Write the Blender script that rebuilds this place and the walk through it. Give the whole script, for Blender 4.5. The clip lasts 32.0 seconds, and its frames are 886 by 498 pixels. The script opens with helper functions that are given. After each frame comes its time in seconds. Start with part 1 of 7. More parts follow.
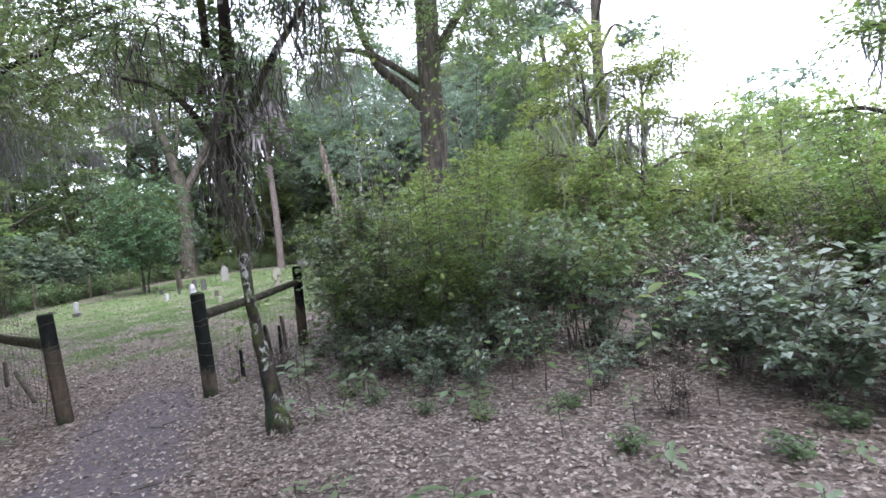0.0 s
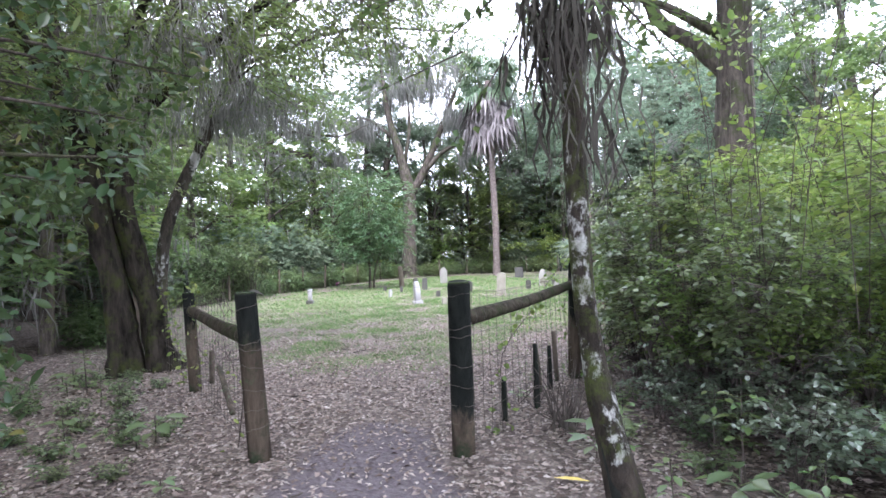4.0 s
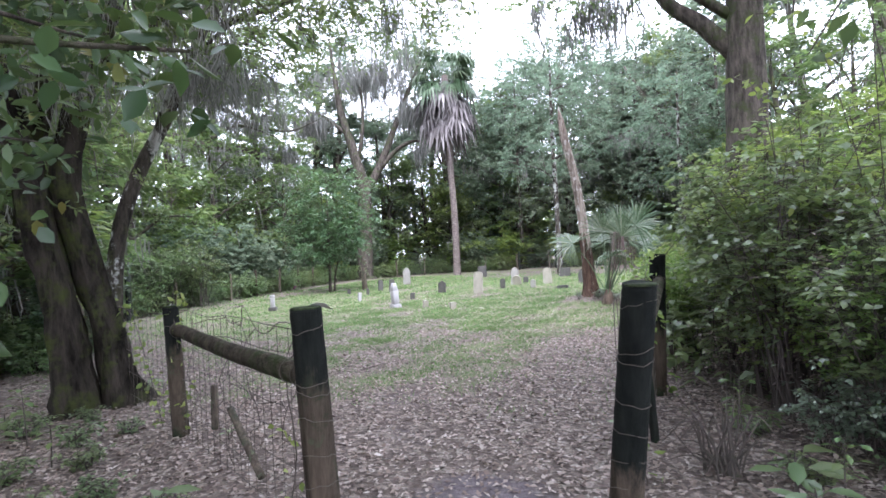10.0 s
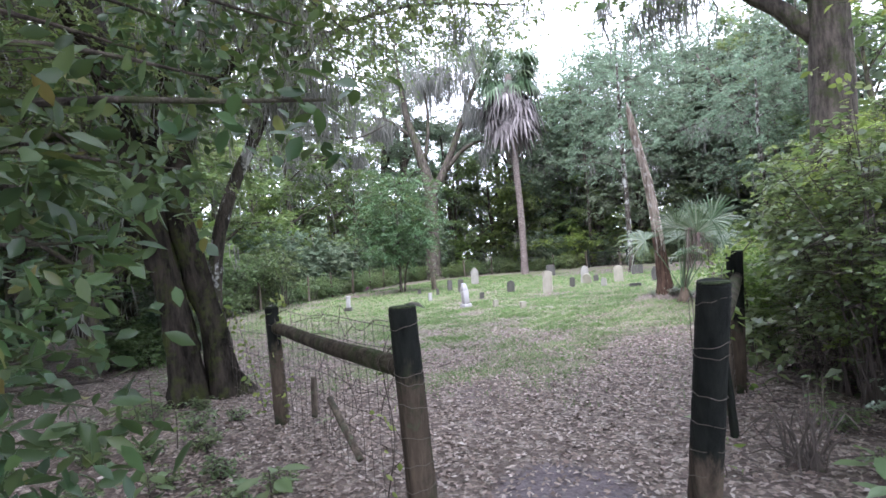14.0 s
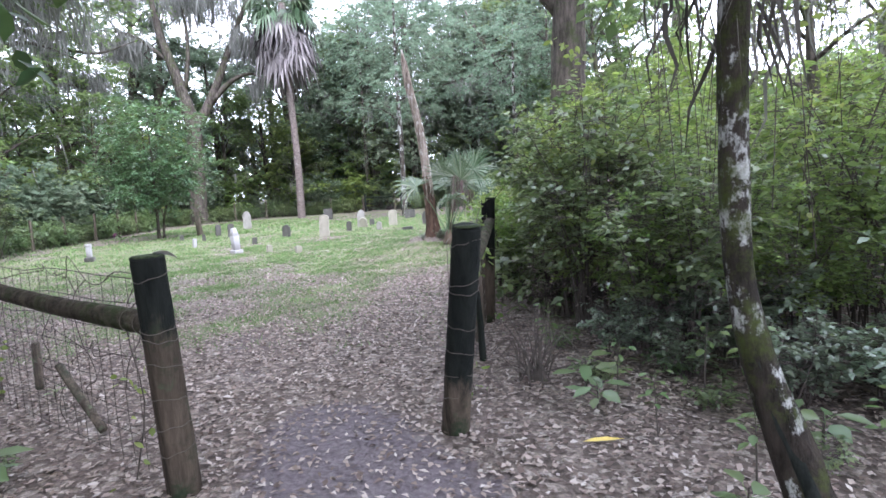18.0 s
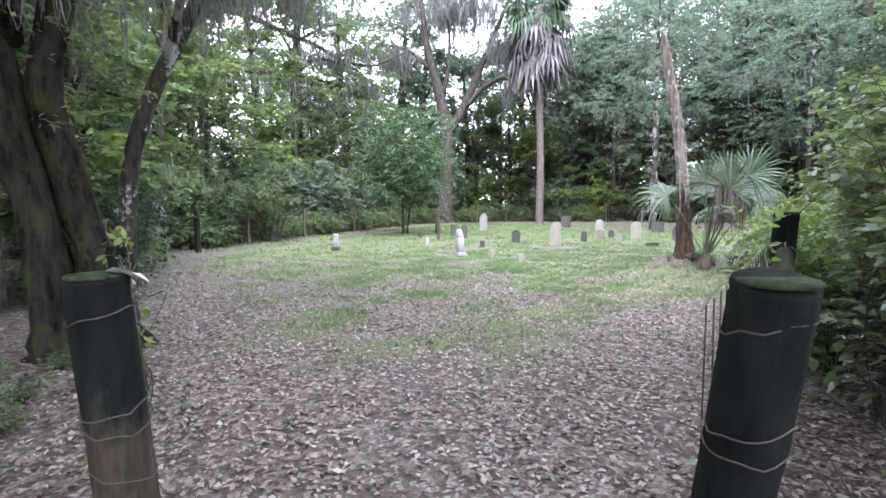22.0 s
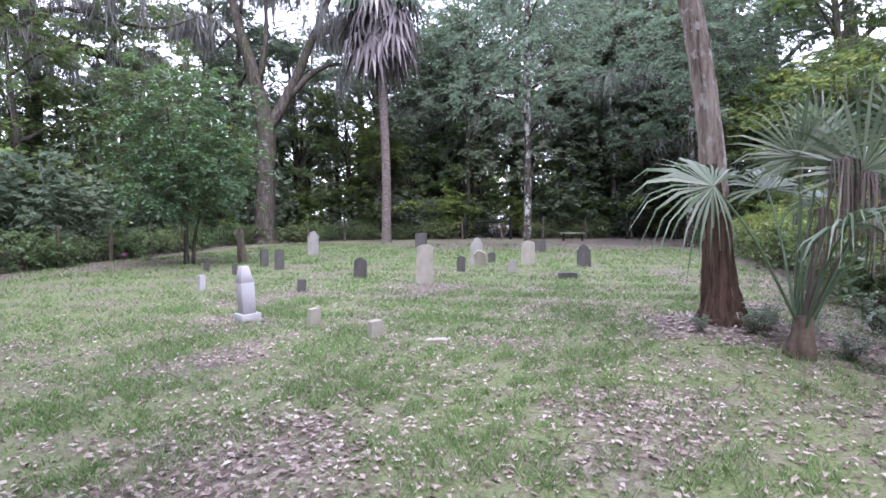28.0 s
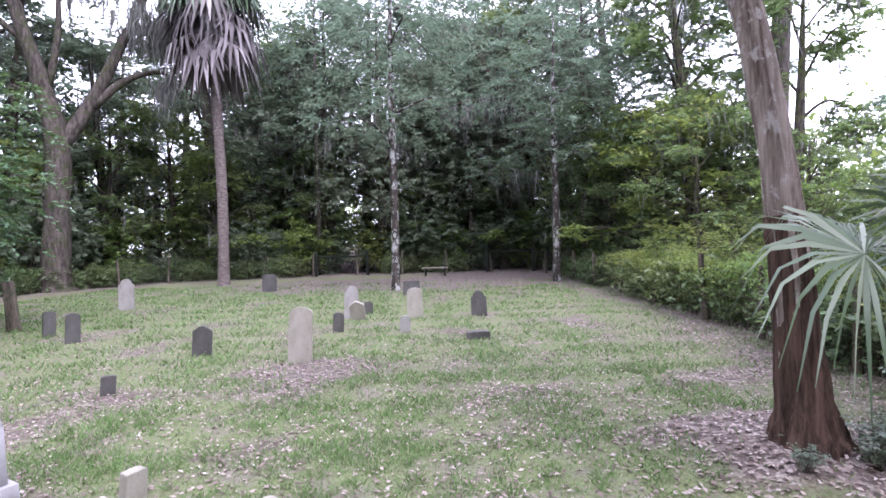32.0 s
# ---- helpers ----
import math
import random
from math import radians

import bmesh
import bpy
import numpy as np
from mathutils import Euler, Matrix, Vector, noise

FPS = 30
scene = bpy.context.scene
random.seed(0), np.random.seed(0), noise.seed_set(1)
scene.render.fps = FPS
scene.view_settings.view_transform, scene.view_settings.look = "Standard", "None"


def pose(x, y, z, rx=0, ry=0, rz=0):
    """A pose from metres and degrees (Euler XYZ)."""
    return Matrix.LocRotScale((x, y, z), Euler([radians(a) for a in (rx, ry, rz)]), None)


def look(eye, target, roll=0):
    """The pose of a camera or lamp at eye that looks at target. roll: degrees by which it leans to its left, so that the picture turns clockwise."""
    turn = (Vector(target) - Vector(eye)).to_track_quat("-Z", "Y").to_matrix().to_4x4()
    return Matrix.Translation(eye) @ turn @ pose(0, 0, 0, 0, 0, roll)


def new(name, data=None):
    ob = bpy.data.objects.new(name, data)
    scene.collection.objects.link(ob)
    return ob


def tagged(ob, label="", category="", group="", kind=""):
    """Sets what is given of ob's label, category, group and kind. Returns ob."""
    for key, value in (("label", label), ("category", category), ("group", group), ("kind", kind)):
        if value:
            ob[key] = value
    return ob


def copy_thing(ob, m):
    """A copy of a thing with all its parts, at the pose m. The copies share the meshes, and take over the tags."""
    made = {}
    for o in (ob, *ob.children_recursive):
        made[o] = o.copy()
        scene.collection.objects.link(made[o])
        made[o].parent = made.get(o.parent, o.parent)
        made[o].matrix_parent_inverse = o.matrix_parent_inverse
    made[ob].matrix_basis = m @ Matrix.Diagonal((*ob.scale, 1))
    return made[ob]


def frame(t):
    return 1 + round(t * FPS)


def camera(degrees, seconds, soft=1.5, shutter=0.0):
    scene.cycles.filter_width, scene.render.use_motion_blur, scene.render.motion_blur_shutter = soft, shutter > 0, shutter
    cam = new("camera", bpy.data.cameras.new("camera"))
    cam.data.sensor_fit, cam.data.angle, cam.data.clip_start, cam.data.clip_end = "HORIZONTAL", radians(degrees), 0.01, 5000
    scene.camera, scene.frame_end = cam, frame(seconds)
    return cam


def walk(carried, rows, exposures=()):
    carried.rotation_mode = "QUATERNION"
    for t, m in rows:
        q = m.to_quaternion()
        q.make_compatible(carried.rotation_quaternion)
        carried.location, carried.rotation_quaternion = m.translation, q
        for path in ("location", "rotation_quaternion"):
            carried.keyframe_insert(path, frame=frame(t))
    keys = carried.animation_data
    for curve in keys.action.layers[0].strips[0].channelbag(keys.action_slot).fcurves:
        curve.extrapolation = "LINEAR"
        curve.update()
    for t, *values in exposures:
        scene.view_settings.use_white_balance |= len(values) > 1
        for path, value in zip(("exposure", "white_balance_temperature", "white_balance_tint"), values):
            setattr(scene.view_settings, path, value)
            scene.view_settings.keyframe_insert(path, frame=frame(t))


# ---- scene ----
cam = camera(79.0, 32.0, soft=1.6)
# seconds, eye, target, roll
PATH = [
    (0, (1.606, -0.503, 1.813), (1.278, 1.468, 1.733), -6.0),
    (0.5, (1.316, -0.296, 1.669), (0.903, 1.661, 1.636), -5.1),
    (1, (0.959, 0.04, 1.592), (0.452, 1.974, 1.635), -3.5),
    (1.5, (0.621, 0.42, 1.56), (-0.005, 2.32, 1.53), -5.4),
    (2, (0.41, 0.883, 1.533), (-0.394, 2.714, 1.54), -5.4),
    (2.5, (0.248, 1.212, 1.523), (-0.66, 2.994, 1.511), -4.4),
    (3, (-0.046, 1.576, 1.505), (-1.005, 3.331, 1.514), -3.4),
    (3.5, (-0.308, 1.832, 1.513), (-1.325, 3.554, 1.523), -2.3),
    (5.5, (-1.262, 2.587, 1.512), (-2.285, 4.303, 1.601), -1.9),
    (6, (-1.458, 2.759, 1.497), (-2.542, 4.439, 1.521), -2.0),
    (6.5, (-1.547, 2.933, 1.493), (-2.682, 4.579, 1.534), -2.6),
    (7, (-1.725, 3.108, 1.509), (-2.855, 4.757, 1.582), -2.5),
    (7.5, (-1.948, 3.19, 1.498), (-2.956, 4.917, 1.555), -2.1),
    (8, (-2.131, 3.12, 1.516), (-3.012, 4.914, 1.579), -1.5),
    (8.5, (-2.193, 3.052, 1.5), (-3.013, 4.876, 1.506), -0.8),
    (9, (-2.152, 2.856, 1.493), (-2.952, 4.688, 1.442), -2.9),
    (9.5, (-2.162, 2.713, 1.511), (-3.013, 4.523, 1.534), -2.9),
    (10, (-2.178, 2.626, 1.524), (-3.011, 4.444, 1.544), -3.3),
    (10.5, (-2.174, 2.569, 1.534), (-3.017, 4.381, 1.594), -4.0),
    (11, (-2.164, 2.543, 1.543), (-3.039, 4.336, 1.677), -4.1),
    (11.5, (-2.16, 2.548, 1.532), (-3.118, 4.302, 1.602), -4.0),
    (12, (-2.173, 2.54, 1.531), (-3.047, 4.338, 1.594), -2.9),
    (12.5, (-2.148, 2.457, 1.555), (-3.166, 4.177, 1.616), -3.8),
    (13, (-2.131, 2.379, 1.549), (-3.376, 3.944, 1.59), -5.0),
    (13.5, (-2.135, 2.332, 1.546), (-3.216, 4.015, 1.542), -3.5),
    (15.5, (-2.119, 2.352, 1.569), (-3.159, 4.057, 1.669), -5.3),
    (16, (-2.157, 2.54, 1.531), (-3.164, 4.267, 1.46), -2.7),
    (16.5, (-2.134, 2.54, 1.519), (-2.842, 4.409, 1.434), -2.5),
    (17, (-2.156, 2.505, 1.535), (-2.914, 4.355, 1.483), -2.9),
    (17.5, (-2.125, 2.445, 1.533), (-2.815, 4.320, 1.432), -2.4),
    (18, (-2.09, 2.39, 1.548), (-2.393, 4.355, 1.32), -3.4),
    (18.5, (-2.08, 2.615, 1.494), (-2.466, 4.545, 1.14), -4.6),
    (19, (-2.099, 2.937, 1.468), (-2.937, 4.731, 1.183), -4.0),
    (19.5, (-2.115, 3.149, 1.489), (-3.08, 4.891, 1.299), -4.4),
    (20, (-2.133, 3.403, 1.487), (-2.623, 5.326, 1.239), -3.3),
    (20.5, (-2.108, 3.694, 1.483), (-2.721, 5.593, 1.35), -3.0),
    (21, (-2.035, 3.814, 1.509), (-3.141, 5.475, 1.374), -3.4),
    (21.5, (-2.107, 3.948, 1.478), (-3.445, 5.433, 1.414), -3.7),
    (22, (-2.361, 4.113, 1.486), (-3.477, 5.763, 1.314), -0.4),
    (22.5, (-2.618, 4.434, 1.433), (-3.849, 5.995, 1.207), -3.0),
    (23, (-2.915, 4.851, 1.431), (-4.217, 6.357, 1.244), -3.1),
    (23.5, (-3.312, 5.325, 1.432), (-4.466, 6.956, 1.365), -1.2),
    (24, (-3.673, 5.847, 1.466), (-4.661, 7.577, 1.296), -3.1),
    (24.5, (-4.043, 6.442, 1.446), (-5.121, 8.116, 1.26), -2.9),
    (25, (-4.463, 7.033, 1.464), (-5.351, 8.814, 1.265), -0.1),
    (25.5, (-4.748, 7.615, 1.456), (-5.55, 9.428, 1.191), -1.8),
    (26, (-5.021, 8.2, 1.494), (-5.805, 10.034, 1.339), -0.3),
    (26.5, (-5.233, 8.799, 1.458), (-5.877, 10.681, 1.253), -1.0),
    (28.5, (-5.833, 11.23, 1.317), (-6.423, 13.141, 1.274), -0.4),
    (29, (-6.051, 11.787, 1.285), (-6.663, 13.691, 1.324), 0.6),
    (29.5, (-6.237, 12.211, 1.335), (-6.715, 14.151, 1.421), -0.6),
    (30, (-6.389, 12.571, 1.431), (-6.832, 14.52, 1.502), -0.8),
    (30.5, (-6.523, 12.642, 1.534), (-6.804, 14.619, 1.638), 0.3),
    (31, (-6.656, 12.69, 1.678), (-6.811, 14.684, 1.705), -0.9),
    (31.5, (-6.809, 12.788, 1.698), (-6.864, 14.787, 1.669), -0.2),
    (32, (-7.08, 12.976, 1.732), (-7.083, 14.976, 1.707), -1.5),
]

walk(cam, [(t, look(eye, target, roll)) for t, eye, target, roll in PATH], exposures=[(0.0, 1.74, 6000, 18.5), (3.0, 2.22, 5950, 21), (6.0, 2.13, 6000, 20.5), (10.0, 2.02, 5950, 20.5), (13.0, 2.0, 5950, 21), (16.0, 2.02, 5950, 21), (19.0, 2.2, 5850, 20), (21.0, 2.24, 5900, 20.5), (23.0, 2.02, 5850, 21.5), (26.0, 1.7, 5800, 25), (29.0, 1.6, 5850, 32), (32.0, 1.62, 5900, 33)])

# ---- light: bright overcast sky, very soft sun ----
world = bpy.data.worlds.new("overcast_sky")
scene.world = world
world.use_nodes = True
wn, wl = world.node_tree.nodes, world.node_tree.links
sky = wn.new("ShaderNodeTexSky")
sky.sky_type = "NISHITA"
sky.sun_disc = False
sky.sun_elevation, sky.sun_rotation = radians(55), radians(200)
sky.air_density, sky.dust_density, sky.ozone_density = 1.0, 1.0, 1.0
pale = wn.new("ShaderNodeHueSaturation")
pale.inputs["Saturation"].default_value = 0.12
veil = wn.new("ShaderNodeMix")  # the even cloud layer in front of the blue sky
veil.data_type = "RGBA"
veil.inputs["Factor"].default_value = 0.8
veil.inputs["B"].default_value = (13.0, 14.0, 15.2, 1)
wl.new(sky.outputs["Color"], pale.inputs["Color"])
wl.new(pale.outputs["Color"], veil.inputs["A"])
wl.new(veil.outputs["Result"], wn["Background"].inputs["Color"])
wn["Background"].inputs["Strength"].default_value = 0.12
sun = new("sun", bpy.data.lights.new("sun", "SUN"))
sun.data.energy, sun.data.angle, sun.data.color = 1.3, radians(30), (1.0, 0.98, 0.95)
sun.matrix_world = look((0, 0, 40), (-14, 22, 0))


# ---- materials ----
def node_material(name):
    m = bpy.data.materials.new(name)
    m.use_nodes = True
    nt = m.node_tree
    return m, nt, nt.nodes["Principled BSDF"]


def ramp_node(nt, source, stops):
    r = nt.nodes.new("ShaderNodeValToRGB")
    while len(r.color_ramp.elements) < len(stops):
        r.color_ramp.elements.new(0.5)
    for e, (p, c) in zip(r.color_ramp.elements, stops):
        e.position, e.color = p, (*c, 1)
    nt.links.new(source, r.inputs["Fac"])
    return r.outputs["Color"]


def noise_node(nt, scale, detail=4.0, rough=0.6, stretch=(1, 1, 1), coord="Object"):
    tc = nt.nodes.new("ShaderNodeTexCoord")
    mp = nt.nodes.new("ShaderNodeMapping")
    mp.inputs["Scale"].default_value = stretch
    n = nt.nodes.new("ShaderNodeTexNoise")
    n.inputs["Scale"].default_value, n.inputs["Detail"].default_value, n.inputs["Roughness"].default_value = scale, detail, rough
    nt.links.new(tc.outputs[coord], mp.inputs["Vector"])
    nt.links.new(mp.outputs["Vector"], n.inputs["Vector"])
    return n.outputs["Fac"]


def mix_node(nt, fac, a, b, blend="MIX"):
    m = nt.nodes.new("ShaderNodeMix")
    m.data_type, m.blend_type = "RGBA", blend
    for socket, value in ((m.inputs["Factor"], fac), (m.inputs["A"], a), (m.inputs["B"], b)):
        if isinstance(value, (int, float)):
            socket.default_value = value
        elif isinstance(value, tuple):
            socket.default_value = (*value, 1)
        else:
            nt.links.new(value, socket)
    return m.outputs["Result"]


def math_node(nt, op, a, b=0.0, clamp=False):
    m = nt.nodes.new("ShaderNodeMath")
    m.operation, m.use_clamp = op, clamp
    for socket, value in zip(m.inputs, (a, b)):
        if isinstance(value, (int, float)):
            socket.default_value = value
        else:
            nt.links.new(value, socket)
    return m.outputs[0]


def bump_node(nt, bsdf, height, strength, distance=0.02):
    b = nt.nodes.new("ShaderNodeBump")
    b.inputs["Strength"].default_value, b.inputs["Distance"].default_value = strength, distance
    nt.links.new(height, b.inputs["Height"])
    nt.links.new(b.outputs["Normal"], bsdf.inputs["Normal"])


def leaf_material(name, stops, rough=0.5, through_light=0.35, gloss=0.5, green=True):
    """Leaves: colour by leaf, half of the light shines through."""
    m, nt, bsdf = node_material(name)
    geo = nt.nodes.new("ShaderNodeNewGeometry")
    info = nt.nodes.new("ShaderNodeObjectInfo")
    col = ramp_node(nt, geo.outputs["Random Per Island"], stops)
    tone = nt.nodes.new("ShaderNodeHueSaturation")
    tone.inputs["Saturation"].default_value = 1.0
    nt.links.new(math_node(nt, "MULTIPLY_ADD", info.outputs["Random"], 0.06), tone.inputs["Hue"])
    hue = tone.inputs["Hue"].links[0].from_node
    hue.inputs[2].default_value = 0.47
    val = math_node(nt, "MULTIPLY_ADD", noise_node(nt, 0.8, 2.0), 0.9)
    val.node.inputs[2].default_value = 0.55
    nt.links.new(val, tone.inputs["Value"])
    nt.links.new(col, tone.inputs["Color"])
    nt.links.new(tone.outputs["Color"], bsdf.inputs["Base Color"])
    bsdf.inputs["Roughness"].default_value = rough
    bsdf.inputs["Specular IOR Level"].default_value = gloss
    lit = nt.nodes.new("ShaderNodeBsdfTranslucent")
    warm = mix_node(nt, 0.35, tone.outputs["Color"], (0.26, 0.36, 0.06), "MIX") if green else tone.outputs["Color"]
    nt.links.new(warm, lit.inputs["Color"])
    both = nt.nodes.new("ShaderNodeMixShader")
    both.inputs["Fac"].default_value = through_light
    nt.links.new(bsdf.outputs["BSDF"], both.inputs[1])
    nt.links.new(lit.outputs["BSDF"], both.inputs[2])
    nt.links.new(both.outputs["Shader"], nt.nodes["Material Output"].inputs["Surface"])
    return m


def bark_material(name, dark, light, lichen=None, cover=0.5, moss=None, scale=9.0, stretch=(1, 1, 0.25), spot=7.5, depth=0.05):
    m, nt, bsdf = node_material(name)
    ridges = noise_node(nt, scale, 8.0, 0.7, stretch)
    col = ramp_node(nt, ridges, [(0.38, dark), (0.63, light)])
    if lichen:
        patch = ramp_node(nt, noise_node(nt, spot, 9.0, 0.72, (1, 1, 0.7)), [(1 - cover - 0.02, (0, 0, 0)), (1 - cover + 0.035, (1, 1, 1))])
        col = mix_node(nt, patch, col, lichen)
    if moss:
        patch = ramp_node(nt, noise_node(nt, 2.6, 8.0, 0.75), [(0.5, (0, 0, 0)), (0.62, (1, 1, 1))])
        col = mix_node(nt, patch, col, moss)
    nt.links.new(col, bsdf.inputs["Base Color"])
    bsdf.inputs["Roughness"].default_value = 0.92
    bsdf.inputs["Specular IOR Level"].default_value = 0.12
    bump_node(nt, bsdf, ridges, 1.0, depth)
    return m


def stone_material(name, base, stain, cover=0.5, rough=0.8):
    m, nt, bsdf = node_material(name)
    big, fine = noise_node(nt, 4.0, 7.0, 0.7, (1, 1, 0.5)), noise_node(nt, 60.0, 4.0)
    col = mix_node(nt, ramp_node(nt, big, [(0.62 - cover * 0.4, (0, 0, 0)), (0.85 - cover * 0.3, (1, 1, 1))]), base, stain)
    col = mix_node(nt, 0.25, col, ramp_node(nt, fine, [(0.3, stain), (0.7, base)]))
    nt.links.new(col, bsdf.inputs["Base Color"])
    bsdf.inputs["Roughness"].default_value = rough
    bump_node(nt, bsdf, fine, 0.25, 0.01)
    return m


def plain_material(name, col, rough=0.6, metal=0.0):
    m, nt, bsdf = node_material(name)
    n = noise_node(nt, 25.0, 5.0)
    nt.links.new(mix_node(nt, n, tuple(c * 0.65 for c in col), tuple(min(1, c * 1.3) for c in col)), bsdf.inputs["Base Color"])
    bsdf.inputs["Roughness"].default_value, bsdf.inputs["Metallic"].default_value = rough, metal
    return m


GREEN_DARK = [(0.0, (0.040, 0.075, 0.045)), (0.5, (0.070, 0.118, 0.070)), (1.0, (0.115, 0.170, 0.105))]
GREEN_LIGHT = [(0.0, (0.095, 0.150, 0.042)), (0.5, (0.155, 0.220, 0.062)), (1.0, (0.250, 0.310, 0.095))]
M_LEAF_OAK = leaf_material("oak_leaf", [(0.0, (0.072, 0.115, 0.054)), (0.5, (0.118, 0.172, 0.080)), (1.0, (0.190, 0.245, 0.120))], 0.55, 0.45, 0.3)
# paler and greyer than near leaves: distance haze is put into this colour
M_LEAF_FAR = leaf_material("hazed_forest_leaf", [(0.0, (0.115, 0.160, 0.108)), (0.5, (0.165, 0.220, 0.148)), (1.0, (0.235, 0.290, 0.200))], 0.75, 0.55, 0.15, False)
M_LEAF_DARK = leaf_material("dark_glossy_leaf", GREEN_DARK, 0.28, 0.25, 0.6)
M_LEAF_LAUREL = leaf_material("laurel_leaf", [(0.0, (0.022, 0.048, 0.022)), (0.6, (0.040, 0.078, 0.034)), (0.95, (0.075, 0.125, 0.048)), (1.0, (0.22, 0.16, 0.04))], 0.34, 0.25, 0.4)
M_LEAF_BLUE = leaf_material("blue_green_leaf", [(0.0, (0.075, 0.110, 0.072)), (0.5, (0.120, 0.168, 0.115)), (1.0, (0.19, 0.24, 0.175))], 0.3, 0.35, 1.0)
M_LEAF_BUSH = leaf_material("thicket_leaf", [(0.0, (0.070, 0.115, 0.052)), (0.5, (0.115, 0.172, 0.076)), (1.0, (0.190, 0.250, 0.120))], 0.36, 0.42, 0.8)
M_LEAF_LIGHT = leaf_material("yellow_green_leaf", GREEN_LIGHT, 0.45, 0.5, 0.45)
M_LEAF_ROUND = leaf_material("round_tree_leaf", [(0.0, (0.040, 0.090, 0.042)), (0.5, (0.068, 0.140, 0.065)), (1.0, (0.120, 0.205, 0.105))], 0.4, 0.3, 0.5)
M_LEAF_BROAD = leaf_material("broad_sapling_leaf", [(0.0, (0.060, 0.105, 0.036)), (0.5, (0.095, 0.160, 0.050)), (0.9, (0.15, 0.215, 0.075)), (1.0, (0.23, 0.24, 0.07))], 0.32, 0.4, 0.6)
M_PALM = leaf_material("palm_frond", [(0.0, (0.055, 0.092, 0.045)), (0.6, (0.105, 0.158, 0.085)), (1.0, (0.21, 0.25, 0.175))], 0.35, 0.3, 0.5, False)
M_PALM_DEAD = leaf_material("dead_palm_frond", [(0.0, (0.094, 0.083, 0.082)), (0.6, (0.176, 0.158, 0.156)), (1.0, (0.285, 0.262, 0.258))], 0.9, 0.15, 0.1, False)
M_MOSS = leaf_material("hanging_moss", [(0.0, (0.13, 0.13, 0.115)), (0.6, (0.21, 0.21, 0.19)), (1.0, (0.31, 0.31, 0.285))], 0.95, 0.3, 0.05, False)
M_MOSS_DARK = leaf_material("dark_dry_moss", [(0.0, (0.040, 0.036, 0.030)), (0.6, (0.085, 0.078, 0.066)), (1.0, (0.17, 0.165, 0.14))], 0.95, 0.2, 0.05, False)
M_GRASS = leaf_material("grass_blade", [(0.0, (0.085, 0.150, 0.045)), (0.5, (0.145, 0.235, 0.076)), (0.8, (0.215, 0.305, 0.118)), (0.9, (0.30, 0.290, 0.19)), (1.0, (0.36, 0.325, 0.24))], 0.6, 0.4, 0.2, False)
M_LITTER = leaf_material("fallen_leaf", [(0.0, (0.085, 0.062, 0.050)), (0.3, (0.185, 0.140, 0.118)), (0.7, (0.33, 0.27, 0.232)), (0.93, (0.39, 0.335, 0.298)), (1.0, (0.43, 0.388, 0.35))], 0.75, 0.1, 0.3, False)
M_BARK = bark_material("grey_brown_bark", (0.028, 0.023, 0.020), (0.115, 0.098, 0.083), (0.20, 0.20, 0.18), 0.3, (0.10, 0.12, 0.04))
M_BARK_DARK = bark_material("dark_furrowed_bark", (0.034, 0.029, 0.025), (0.125, 0.106, 0.092), (0.15, 0.15, 0.135), 0.25, (0.055, 0.065, 0.030))
M_BARK_LICHEN = bark_material("lichen_covered_bark", (0.014, 0.012, 0.010), (0.075, 0.064, 0.052), (0.42, 0.425, 0.40), 0.45, (0.05, 0.055, 0.026), 9.0, (1, 1, 0.25), 3.0)
M_BARK_MOSSY = bark_material("mossy_bark", (0.006, 0.005, 0.004), (0.046, 0.038, 0.031), (0.11, 0.115, 0.095), 0.16, (0.042, 0.052, 0.015))
M_BARK_SPOT = bark_material("dark_bark_with_pale_spots", (0.010, 0.008, 0.007), (0.052, 0.042, 0.033), (0.36, 0.36, 0.335), 0.44, (0.05, 0.065, 0.015), 9.0, (1, 1, 0.25), 5.0)
M_BARK_PALE = bark_material("pale_patched_bark", (0.018, 0.015, 0.013), (0.085, 0.072, 0.06), (0.31, 0.315, 0.295), 0.47, None, 9.0, (1, 1, 0.25), 4.5)
M_DEAD_FAN = leaf_material("withered_fan_leaf", [(0.0, (0.060, 0.047, 0.040)), (0.6, (0.130, 0.104, 0.090)), (1.0, (0.245, 0.212, 0.190))], 0.9, 0.15, 0.1, False)
M_PALM_TRUNK = bark_material("palm_trunk_bark", (0.09, 0.072, 0.066), (0.20, 0.165, 0.15), (0.25, 0.23, 0.215), 0.4, None, 5.0, (1, 1, 2.5))
M_SNAG = bark_material("weathered_dead_wood", (0.10, 0.070, 0.056), (0.34, 0.285, 0.24), (0.40, 0.365, 0.33), 0.45, None, 16.0, (1, 1, 0.09))
M_POST = bark_material("weathered_post_wood", (0.05, 0.04, 0.032), (0.17, 0.14, 0.11), (0.10, 0.115, 0.075), 0.42, (0.03, 0.042, 0.025), 12.0, (1, 1, 0.1), 7.5, 0.012)


